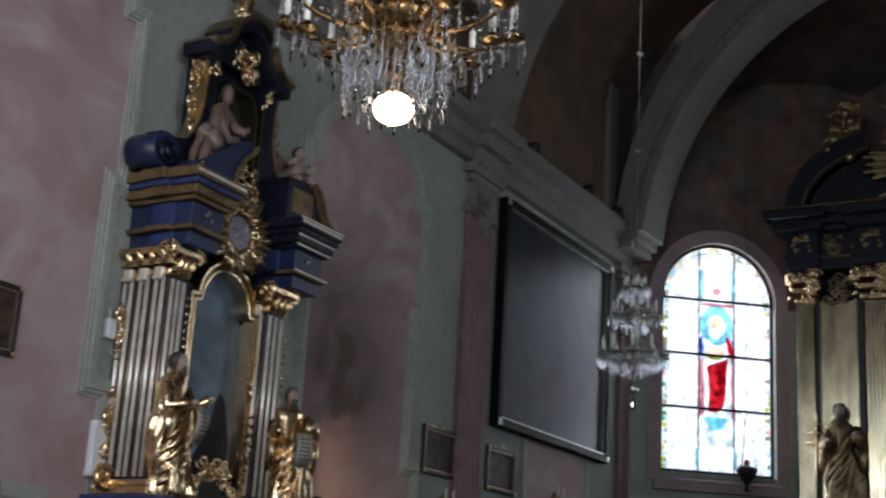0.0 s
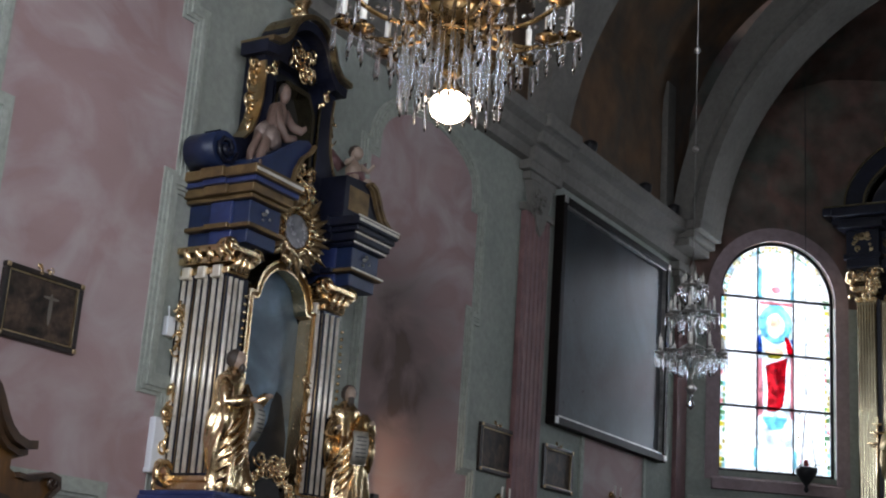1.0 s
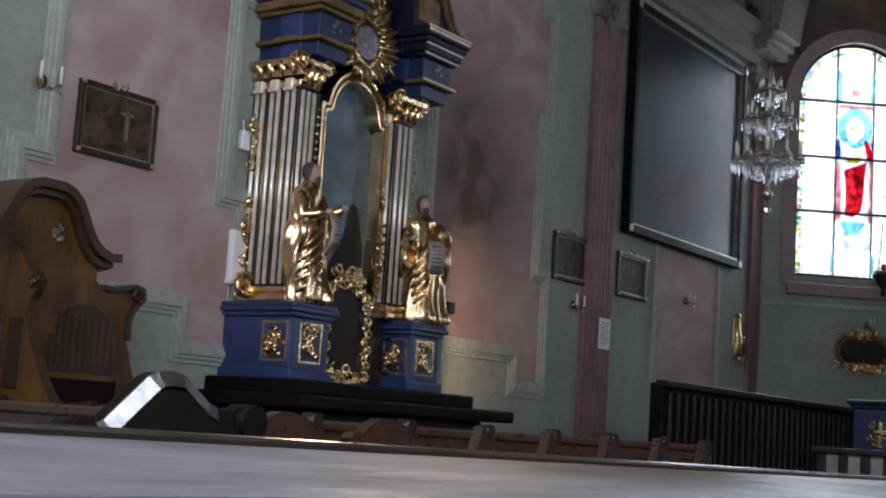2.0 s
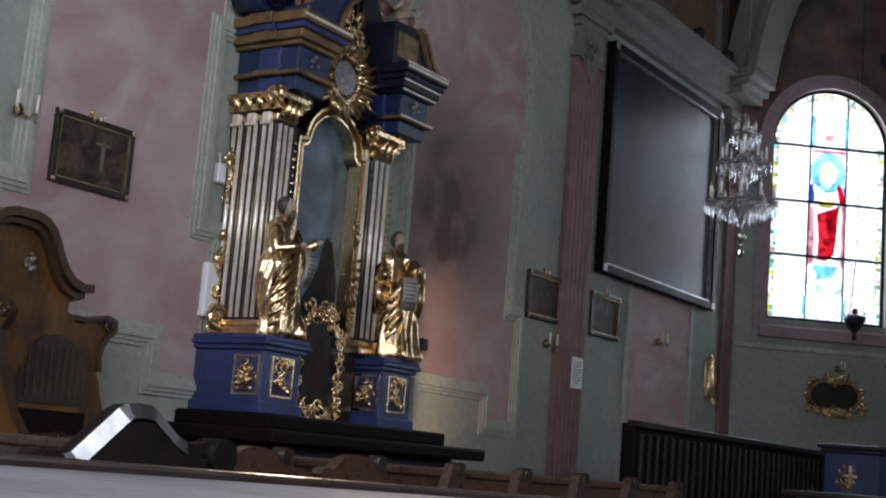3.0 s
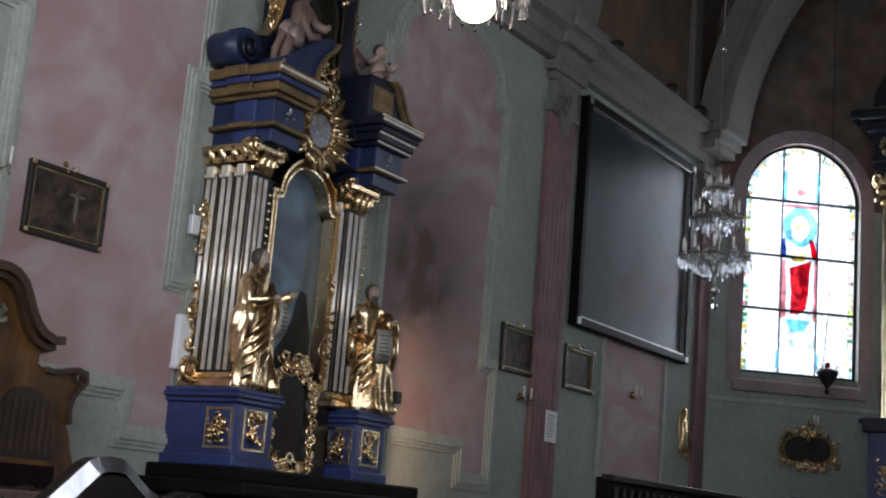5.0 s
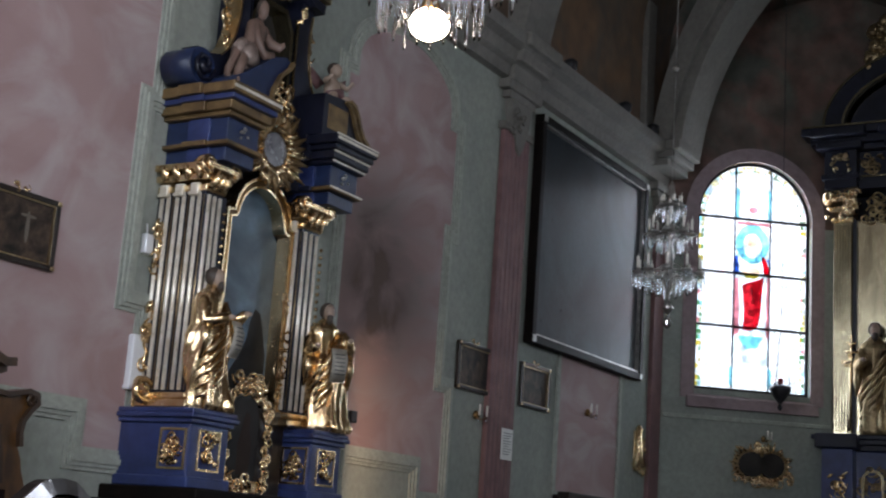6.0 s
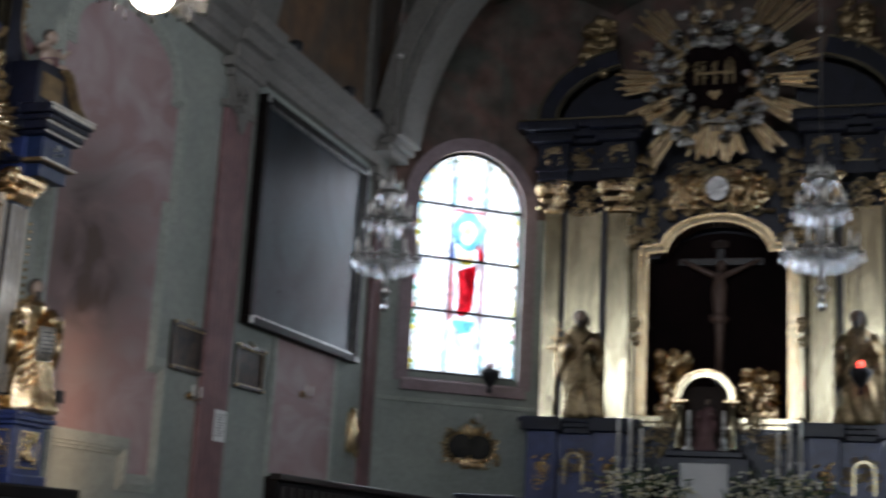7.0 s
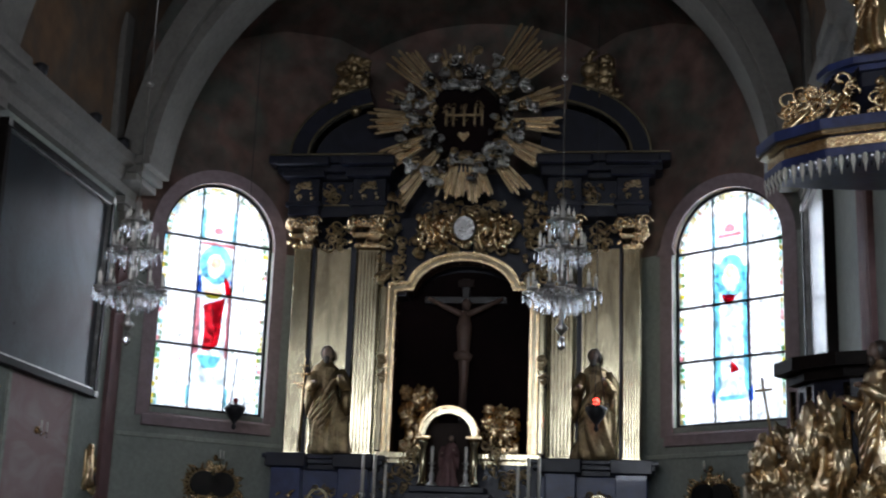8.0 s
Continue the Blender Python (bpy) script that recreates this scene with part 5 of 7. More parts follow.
for s in (-1, 1):
    def bx(bm, a, b, *r, **k):
        return box(bm, min(s * a, s * b), max(s * a, s * b), *r, **k)
    ped = part("pedestal", bx(B(), 1.3, 2.95, -0.1, 0.55, 0.51, 2.90, 0.015), BLUE, ha)
    for z0, z1, e in ((2.90, 2.99, 0.05), (2.99, 3.07, 0.12), (3.07, 3.14, 0.17)):
        part("ledge", bx(B(), 1.3 - e, 2.95 + e, -0.1 - e, 0.55, z0, z1, 0.012), NAVY, ped)
    for c in (1.62, 2.7):
        pr = part("projecting_block", bx(B(), c - 0.24, c + 0.24, -0.32, -0.1, 0.51, 2.92, 0.012), BLUE, ped)
        part("block_cap", bx(B(), c - 0.32, c + 0.32, -0.42, -0.1, 2.92, 3.145, 0.02), NAVY, ped)
        part("gilt_carving", rocaille(B(), (s * c, -0.335, 2.3), 0.26, 0.5, "xz", 18, 61, 0.02), GOLD, ped)
    part("gilt_carving", rocaille(B(), (s * 2.16, -0.12, 2.4), 0.5, 0.42, "xz", 26, 63, 0.02), DARKGOLD, ped)
    part("niche_arch", ribbon(B(), [(s * 2.35, 2.1), (s * 2.35, 2.45)] + [(s * 2.2 + s * u, z) for u, z in arc(0, 2.45, 0.15, 0.15, 0, 180, 8)] + [(s * 2.05, 2.1)], 0.04, "y", -0.16, -0.1), PALEGOLD, ped)
    # gilded wall faces and columns, turned a little towards the middle
    bay = Matrix.Translation((s * 2.1, 0.2, 0)) @ pose(0, 0, 0, 0, 0, -s * 5) @ Matrix.Translation((-s * 2.1, -0.2, 0))
    part("gilt_field", bx(B(), 1.34, 2.86, 0.18, 0.55, 2.985, 6.6), PALEGOLD, ha, "pale gilded panel behind the columns").matrix_basis = bay
    for c, w, d in ((2.72, 0.15, 0.0), (1.62, 0.2, -0.06)):
        col = part("column", bx(B(), c - w, c + w, d, 0.3, 3.15, 6.55, 0.02), PALEGOLD, ha)
        col.matrix_basis = bay
        for k in range(7):
            x = s * (c - w + 2 * w * (k + 0.5) / 7)
            part("gilt_flute", tube(B(), [(x, d + 0.004, 3.2), (x, d + 0.004, 6.5)], 0.011, 8), PALEGOLD, col)
        part("column_base", bx(bx(B(), c - w - 0.06, c + w + 0.06, d - 0.06, 0.3, 2.985, 3.08, 0.02), c - w - 0.03, c + w + 0.03, d - 0.03, 0.3, 3.08, 3.16, 0.02), GOLD, col)
        bm = B()
        for k in range(3):
            bx(bm, c - w - 0.02 - 0.03 * k, c + w + 0.02 + 0.03 * k, d - 0.02 - 0.03 * k, 0.3, 6.55 + 0.17 * k, 6.64 + 0.17 * k, 0.015)
        rocaille(bm, (s * c, d - 0.07, 6.82), 2 * w + 0.16, 0.46, "xz", 26, 66, 0.03)
        for q in (-1, 1):
            spiral(bm, (s * c + q * (w + 0.04), d - 0.08, 7.0), 0.12, 1.2, "xz", 0.035, q)
        part("capital", bm, GOLD, ha)
    part("blue_strip", bx(B(), 2.52, 2.575, 0.08, 0.2, 2.985, 6.6), NAVY, ha).matrix_basis = bay
    part("blue_strip", bx(B(), 1.84, 1.92, 0.05, 0.2, 2.985, 6.6), NAVY, ha).matrix_basis = bay
    part("gilt_strip", bx(B(), 1.93, 1.965, 0.04, 0.2, 2.985, 6.6), PALEGOLD, ha).matrix_basis = bay
    part("small_capital", rocaille(B(), (s * 2.2, 0.15, 6.8), 0.5, 0.35, "xz", 18, 68, 0.026), DARKGOLD, ha)
    # entablature
    ent = part("entablature", bx(bx(B(), 1.3, 2.95, 0.0, 0.55, 7.1, 7.3, 0.01), 1.32, 2.92, 0.03, 0.55, 7.3, 7.72, 0.01), NAVY, ha)
    for c, w in ((2.72, 0.3), (1.62, 0.32)):
        part("entablature_block", bx(bx(B(), c - w + 0.04, c + w - 0.04, -0.16, 0.05, 7.1, 7.72, 0.012), c - w, c + w, -0.2, 0.05, 7.24, 7.32, 0.012), NAVY, ent)
        part("gilt_carving", rocaille(B(), (s * c, -0.18, 7.52), 0.3, 0.3, "xz", 12, 70, 0.022), DARKGOLD, ent)
        part("cornice_block", bx(bx(B(), c - w - 0.06, c + w + 0.06, -0.32, 0.05, 7.72, 7.84, 0.02), c - w - 0.14, c + w + 0.14, -0.42, 0.05, 7.9, 8.06, 0.03), NAVY, ent)
    part("frieze_carving", rocaille(B(), (s * 2.16, -0.01, 7.5), 0.45, 0.25, "xz", 16, 71, 0.022), DARKGOLD, ent)
    part("cornice", bx(bx(bx(B(), 1.25, 3.08, -0.12, 0.55, 7.72, 7.82, 0.02), 1.22, 3.2, -0.22, 0.55, 7.82, 7.96, 0.02), 1.2, 3.33, -0.3, 0.55, 7.96, 8.1, 0.02), NAVY, ent)
    for z, e in ((7.30, 0.0), (7.84, 0.12), (8.1, 0.2)):
        part("gilt_line", bx(B(), 1.3 - e * 0.3, 2.98 + e * 1.6, -0.02 - e * 1.5, 0.3, z - 0.014, z + 0.014), PALEGOLD, ent)
    # broken round pediment
    A = [(s * u, z) for u, z in arc(1.15, 8.15, 1.72, 1.12, 0, 72, 12)]
    pd = part("pediment_arc", ribbon(B(), A, 0.3, "y", -0.1, 0.5), NAVY, ha)
    part("gilt_line", ribbon(B(), [(s * u, z) for u, z in arc(1.15, 8.15, 1.86, 1.27, 0, 72, 12)], 0.035, "y", -0.14, 0.45), PALEGOLD, pd)
    part("gilt_line", ribbon(B(), [(s * u, z) for u, z in arc(1.15, 8.15, 1.55, 0.96, 0, 72, 12)], 0.035, "y", -0.14, 0.45), PALEGOLD, pd)
    part("pediment_field", prism(B(), [(s * 1.2, 8.1)] + [(s * u, z) for u, z in arc(1.15, 8.1, 1.5, 0.95, 0, 88, 10)], "y", 0.1, 0.5), NAVY, pd)
    # carved drops beside the picture
    part("carved_drop", rocaille(B(), (s * 1.2, -0.1, 6.75), 0.42, 1.5, "xz", 60, 73, 0.035), DARKGOLD, ha)
# middle bay
frame_out = [(1.16, 3.2), (1.16, 5.88), (0.92, 5.91)] + arc(0, 5.82, 0.87, 0.58, 8, 172, 18) + [(-0.92, 5.91), (-1.16, 5.88), (-1.16, 3.2)]
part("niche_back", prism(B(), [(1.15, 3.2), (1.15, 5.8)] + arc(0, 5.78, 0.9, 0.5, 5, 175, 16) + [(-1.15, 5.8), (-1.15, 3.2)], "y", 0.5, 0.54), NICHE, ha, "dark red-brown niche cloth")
bm = B()
spring_bits = arc(0, 5.78, 0.96, 0.6, 0, 180, 18)
for p, q in zip(spring_bits, spring_bits[1:]):
    prism(bm, [p, q, (q[0], 7.1), (p[0], 7.1)], "y", 0.1, 0.5)
box(bm, -1.34, -0.96, 0.1, 0.5, 5.78, 7.1)
box(bm, 0.96, 1.34, 0.1, 0.5, 5.78, 7.1)
part("middle_field", bm, NAVY, ha)
for w, d, o, m in ((0.1, -0.04, 0.0, PALEGOLD), (0.04, -0.1, -0.05, GOLD), (0.04, -0.1, 0.06, GOLD)):
    part("picture_frame", ribbon(B(), [(x * (1 + o * 0.8), z + (o if z > 5.8 else 0)) for x, z in frame_out], w, "y", d, 0.3), m, ha)
part("frame_sill", box(box(B(), -1.3, 1.3, -0.12, 0.3, 3.12, 3.22, 0.01), -1.3, 1.3, -0.02, 0.5, 3.05, 3.12), PALEGOLD, ha)
part("sill_board", box(B(), -1.3, 1.3, -0.05, 0.5, 1.65, 3.05), NAVY, ha)
part("sill_carving", rocaille(rocaille(B(), (-0.98, -0.08, 2.75), 0.5, 0.35, "xz", 18, 131, 0.024), (0.86, -0.08, 2.75), 0.5, 0.35, "xz", 18, 132, 0.024), DARKGOLD, ha)
part("carved_overdoor", rocaille(rocaille(B(), (0, -0.02, 6.75), 1.7, 0.62, "xz", 90, 75, 0.035), (0, -0.02, 7.15), 1.3, 0.4, "xz", 50, 76, 0.03), DARKGOLD, ha)
for x in (-0.5, 0.5):
    part("carved_swag", folds(lumps(B(), (x, -0.06, 6.55), 0.55, 0.55, 46, int(300 + 10 * x), 0.03, 0.07), (x, -0.12, 6.5), 0.5, 0.6, 6, int(310 + 10 * x), 0.03), GOLD, ha)
med = part("medallion", prism(B(), ov(0, 6.86, 0.17, 0.2, 18), "y", -0.2, -0.06), CLOUD, ha, "silvered round medallion")
part("gilt_leaf_ring", garland_frame(B(), (0, -0.16, 6.86), 0.2, 0.23, "xz", 24, 0.035, 7), GOLD, med)
for s in (-1, 1):
    part("side_frame_column", box(B(), min(s * 1.24, s * 1.34), max(s * 1.24, s * 1.34), -0.12, 0.1, 3.22, 5.9, 0.02), PALEGOLD, ha)
    part("column_carving", rocaille(B(), (s * 1.29, -0.14, 4.55), 0.1, 0.5, "xz", 12, 77, 0.02), DARKGOLD, ha)

DARKSILVER = surface("blackened_silver_leaf", (0.16, 0.155, 0.15), (0.07, 0.068, 0.066), 0.24, 1.0, grain=16, stain=7, bump=0.5)

# sunburst above
sb = thing("sunburst", "gilded sunburst with a ring of silver clouds", "altar carving", at=(-0.08, 21.25, 8.72))
rnd = random.Random(12)
# rays stand in clumps: middle angle, spread, count, reach
for mid, spread, count, reach in ((48, 30, 11, 2.05), (16, 14, 6, 1.75), (-4, 12, 6, 1.62), (-28, 16, 7, 1.66), (-52, 12, 5, 1.72), (-90, 44, 19, 1.42), (-128, 12, 5, 1.8), (-152, 16, 7, 1.62),
                                  (180, 18, 8, 1.7), (160, 10, 4, 1.5), (134, 20, 8, 1.72), (98, 30, 8, 1.35)):
    for j in range(count):
        a, f1 = radians(mid + spread * ((j + 0.5) / count - 0.5)), reach * rnd.uniform(0.84, 1.0)
        d = Vector((math.cos(a), 0, math.sin(a)))
        n = Vector((-d.z, 0, d.x))
        y = 0.05 + 0.03 * (j % 2)
        P = [d * 0.7 + n * 0.012, d * 0.7 - n * 0.012, d * f1 - n * 0.026, d * (f1 + 0.05), d * f1 + n * 0.026]
        part("gilt_ray", prism(B(), [(p.x, p.z) for p in P], "y", y, y + 0.035), GOLD if j % 3 else DARKGOLD, sb)
for k in range(110):
    a, q = 2 * math.pi * k / 110 + rnd.uniform(-0.06, 0.06), rnd.uniform(0.5, 1.22)
    bm, r = B(), rnd.uniform(0.06, 0.13)
    for q0 in range(4):
        ball(bm, (rnd.uniform(-r, r) * 0.7, rnd.uniform(-0.3, 0.3) * r, rnd.uniform(-r, r) * 0.6), r * rnd.uniform(0.4, 0.65), (1, 0.7, 0.85))
    spiral(bm, (0, -r * 0.5, 0), r * 0.9, 1.2, "xz", 0.022, rnd.choice((-1, 1)), rnd.random() * 6)
    o = part("silver_cloud", bm, (CLOUD, DARKSILVER, CLOUD, CLOUD, DARKGOLD)[k % 5], sb)
    o.location = (q * math.cos(a), -0.06 - 0.06 * rnd.random(), q * math.sin(a))
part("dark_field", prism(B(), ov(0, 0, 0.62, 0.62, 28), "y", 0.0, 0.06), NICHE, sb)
for u in (-0.3, -0.18, 0.0, 0.18, 0.3):
    bar = box(B(), u - 0.02, u + 0.02, -0.06, 0.0, -0.14, 0.24 - abs(u) * 0.3, 0.01)
    part("gilt_monogram_bar", rocaille(bar, (u, -0.05, 0.1), 0.1, 0.3, "xz", 5, int(70 + 100 * u), 0.012), DARKGOLD, sb)
part("gilt_monogram_bar", box(B(), -0.3, 0.3, -0.055, -0.005, 0.03, 0.07, 0.01), DARKGOLD, sb)
part("gilt_heart", prism(B(), [(0, -0.42), (0.1, -0.31), (0.08, -0.24), (0, -0.27), (-0.08, -0.24), (-0.1, -0.31)], "y", -0.05, 0.0), GOLD, sb)
part("mount", box(B(), -0.1, 0.1, 0.06, 0.85, -0.9, -0.5), NAVY, sb)

# crucifix in the niche and carved angels
cr = thing("crucifix", "dark wooden crucifix with a pale carved figure", "crucifix", at=(-0.04, 21.88, 3.42))
part("upright", box(B(), -0.06, 0.06, 0.0, 0.08, 0.0, 2.72, 0.008), BLACKWOOD, cr)
part("crossbeam", box(B(), -0.68, 0.68, -0.002, 0.078, 2.3, 2.42, 0.008), BLACKWOOD, cr)
part("title_board", box(B(), -0.13, 0.13, -0.03, 0.0, 2.58, 2.7, 0.006), BROWN, cr)
bm = B()
tube(bm, [(0, -0.06, 0.55), (0.02, -0.09, 1.1), (0, -0.08, 1.5), (0, -0.08, 1.9), (0, -0.06, 2.15)], [0.05, 0.075, 0.1, 0.13, 0.06], 10)
for s in (-1, 1):
    tube(bm, [(0, -0.07, 2.08), (s * 0.3, -0.05, 2.22), (s * 0.62, -0.03, 2.38)], [0.06, 0.045, 0.03], 8)
ball(bm, (0.03, -0.11, 2.26), 0.09, (0.9, 0.9, 1.15))
tube(bm, [(-0.12, -0.12, 1.4), (0.0, -0.16, 1.42), (0.13, -0.12, 1.36)], [0.07, 0.09, 0.07], 8)
part("carved_figure", bm, FLESH, cr, smooth=True)
for x, seed in ((-0.72, 1), (0.62, 2)):
    bm = B()
    tall = 1.1 if seed == 1 else 0.8
    for q, (u, v, a, b) in enumerate(((0.0, 0.30, 0.27, 0.30), (-0.17, 0.55, 0.17, 0.26), (0.17, 0.52, 0.16, 0.24), (0.0, 0.78, 0.14, 0.2), (-0.2, 0.86, 0.1, 0.12), (0.22, 0.8, 0.09, 0.13))):
        crumple(bm, (u, -0.05 - 0.02 * q, v * tall), (a, 0.12, b * tall), 400 + 20 * seed + q)
    box(bm, -0.3, 0.3, -0.1, 0.15, -0.02, 0.2, 0.03)
    ob = part("cherub_cloud", bm, GOLD, smooth=True)
    ob.matrix_world = pose(x, 21.72, 3.24)
    tagged(ob, "gilded carved group with wings and clouds", "statue")

# tabernacle
tb = thing("tabernacle", "gilded arched tabernacle with small columns", "tabernacle", at=(-0.12, 21.05, 1.65))
part("base", box(box(B(), -0.75, 0.75, -0.15, 0.3, 0.0, 0.95, 0.015), -0.65, 0.65, -0.2, 0.3, 0.95, 1.05, 0.015), NAVY, tb)
part("door", box(B(), -0.4, 0.4, -0.18, -0.15, 0.1, 0.85, 0.01), CLOTH, tb, "white cloth-covered tabernacle door")
for s in (-1, 1):
    c = part("column", lathe(B(), [(0.1, 1.05), (0.1, 1.12), (0.075, 1.16), (0.07, 1.68), (0.1, 1.74), (0.11, 1.8)], (s * 0.44, -0.05, 0), 14), PALEGOLD, tb)
    part("capital", box(B(), s * 0.44 - 0.14, s * 0.44 + 0.14, -0.18, 0.1, 1.8, 1.86, 0.015), GOLD, c)
    part("side_carving", rocaille(B(), (s * 0.72, -0.02, 1.45), 0.25, 0.6, "xz", 16, 90, 0.026), DARKGOLD, tb)
part("arch", ribbon(B(), arc(0, 1.86, 0.45, 0.4, 0, 180, 16), 0.09, "y", -0.16, 0.2), PALEGOLD, tb)
part("arch_rim", ribbon(B(), arc(0, 1.86, 0.5, 0.46, 0, 180, 16), 0.04, "y", -0.2, 0.2), GOLD, tb)
part("inner_board", box(B(), -0.42, 0.42, 0.2, 0.28, 1.05, 2.1), BROWN, tb)
tb.scale = (0.89, 1, 0.96)
statue("tabernacle_statue", "small red robed carved figure in the tabernacle", (-0.12, 21.1, 2.66), 0.80, -90, [ROSE, IVORY, DARKHAIR, PAPER, INK], 5)
statue("altar_statue", "gilded saint standing between the altar columns", (-2.17, 21.42, 3.14), 1.76, -80, [AGED, IVORY, DARKHAIR, PAPER, INK], 21)
statue("altar_statue", "gilded mitred saint standing between the altar columns", (2.12, 21.42, 3.14), 1.76, -100, [AGED, FLESH, DARKHAIR, PAPER, INK], 23)
for s in (-1, 1):
    bm = B()
    rnd = random.Random(97 + s)
    for k in range(8):
        ball(bm, (s * rnd.uniform(-0.25, 0.25), rnd.uniform(-0.1, 0.1), 0.1 + 0.1 * k), rnd.uniform(0.1, 0.17), (1.1, 0.8, 1), 2)
    lumps(bm, (0, -0.08, 0.02), 0.55, 0.95, 60, 95 + s, 0.04, 0.09)
    ob = part("pediment_angel", bm, AGED, smooth=True)
    ob.matrix_world = pose(s * 2.22, 21.6, 8.98, 0, -s * 12)
    tagged(ob, "gilded angel seated on the curved pediment", "statue", "pediment angels")


ob = thing("cross_staff", "thin gilt cross staff beside the altar statue", "staff", at=(-2.58, 21.28, 3.14))
part("shaft", tube(B(), [(0, 0, 0), (0.04, 0, 1.55)], 0.014, 6), GOLD, ob)
for z, w in ((1.12, 0.16), (1.28, 0.11), (1.42, 0.07)):
    part("crossbar", tube(B(), [(0.03 - w, 0, z), (0.03 + w, 0, z)], 0.02, 6), GOLD, ob)
ob = thing("credence_cabinet", "dark blue cabinet with a gilt cross ornament", "cabinet", at=(-2.78, 18.6, 0))
part("body", box(B(), -0.36, 0.36, -0.2, 0.2, 0, 1.66, 0.015), BLUE, ob)
part("top_ledge", box(box(B(), -0.40, 0.40, -0.24, 0.22, 1.66, 1.71, 0.01), -0.44, 0.44, -0.28, 0.22, 1.71, 1.77, 0.015), NAVY, ob)
part("gilt_cross", box(box(B(), -0.025, 0.025, -0.215, -0.19, 1.15, 1.5, 0.006), -0.1, 0.1, -0.216, -0.19, 1.33, 1.38, 0.006), GOLD, ob)
part("gilt_carving", rocaille(B(), (0, -0.21, 1.35), 0.3, 0.3, "xz", 12, 141, 0.016), GOLD, ob)
for m in (cant_l, cant_r):
    p = m @ Vector((1.72, -0.05, 2.98))
    sconce(tuple(p), 1 if p.x < 0 else -1)


def candlestick(at, h, seed=0):
    ob = thing("candlestick", "tall silvered altar candlestick with a candle", "candlestick", "altar candlesticks", at=at)
    part("stem", lathe(B(), [(0.09, 0), (0.08, 0.03), (0.03, 0.08), (0.045, 0.16), (0.02, 0.25), (0.04, h * 0.45), (0.018, h * 0.5), (0.05, h * 0.58), (0.05, h * 0.6)], seg=12), SILVER, ob)
    part("candle", lathe(B(), [(0.025, h * 0.6), (0.025, h), (0.004, h), (0.003, h + 0.02)], seg=10), WAX, ob)
    return ob


for x in (-1.4, -1.22, -1.05, 0.98, 1.14, 1.3):
    candlestick((x, 20.75, 1.65), 1.45 if abs(x) > 1.1 else 1.3)
for x in (-0.36, 0.16):
    candlestick((x, 20.92, 2.66), 0.6)


def bouquet(at, seed, k0=1.9):
    rnd = random.Random(seed)
    ob = thing("flower_arrangement", "white and yellow flowers with green leaves", "flowers", "altar flowers", at=at)
    part("vase", lathe(B(), [(0.07, 0), (0.1, 0.1), (0.06, 0.2), (0.09, 0.24)], seg=12), SILVER, ob)
    bm, bl = B(), B()
    for k in range(130):
        a, e, r = rnd.random() * 6.3, rnd.uniform(0.1, 1.5), rnd.uniform(0.1, 0.27) * k0
        p = Vector((r * 1.4 * math.cos(a) * math.cos(e), 0.6 * r * math.sin(a) * math.cos(e), 0.24 + r * math.sin(e)))
        if k % 3:
            ball(bm, p, rnd.uniform(0.02, 0.04), (1, 1, 0.7), 1)
        else:
            t = Vector((rnd.uniform(-0.08, 0.08), rnd.uniform(-0.05, 0.05), rnd.uniform(-0.02, 0.1)))
            tube(bl, [p - t, p, p + t], [0.004, 0.022, 0.003], 5)
    part("blossoms", bm, PETAL, ob)
    part("leaves", bl, LEAF, ob)


for x in (-1.3, -0.78, 0.72, 1.3):
    bouquet((x, 20.6, 1.65), int(x * 10))

def sanctuary_lamp(at, ceiling, lit):
    ob = thing("sanctuary_lamp", "hanging sanctuary lamp with a %s red glass" % ("glowing" if lit else "dark"), "lamp", at=at)
    part("bowl", lathe(B(), [(0.01, -0.30), (0.04, -0.26), (0.02, -0.2), (0.10, -0.1), (0.17, 0.02), (0.16, 0.06), (0.07, 0.1)], seg=16), IRON, ob)
    part("red_glass", lathe(B(), [(0.035, 0.1), (0.045, 0.125), (0.045, 0.175), (0.025, 0.2)], seg=14), REDGLASS if lit else DULLRED, ob)
    for k in range(3):
        a = 2.1 * k + 0.4
        part("chain", tube(B(), [(0.15 * math.cos(a), 0.15 * math.sin(a), 0.04), (0.03 * math.cos(a), 0.03 * math.sin(a), 0.9)], 0.006, 5), IRON, ob)
        part("bracket_scroll", spiral(B(), (0.15 * math.cos(a), 0.15 * math.sin(a), 0.08), 0.06, 1, "xz", 0.012), IRON, ob)
    part("cord", tube(B(), [(0, 0, 0.88), (0, 0, ceiling - at[2])], 0.006, 5), IRON, ob)
    return ob


sanctuary_lamp((-3.45, 20.6, 3.72), 10.2, False)
sanctuary_lamp((2.16, 20.3, 3.76), 11.8, True)


# ---- chandeliers ----
def drop(bm, p, h, r):
    """A cut-glass pendant: small bead and a faceted drop."""
    lathe(bm, [(0.002, -h), (r, -h * 0.76), (r * 0.6, -h * 0.25), (0.002, -h * 0.1), (r * 0.55, -h * 0.04), (0.002, h * 0.03)], p, 6)
    return bm


def arm_shape(r, z, a, dip, n=9):
    pts = []
    for k in range(n):
        q = k / (n - 1)
        rr = 0.05 + (r - 0.05) * q
        zz = z - dip * math.sin(q * math.pi * 0.85) + 0.25 * dip * q
        pts.append((rr * math.cos(a), rr * math.sin(a), zz))
    return pts


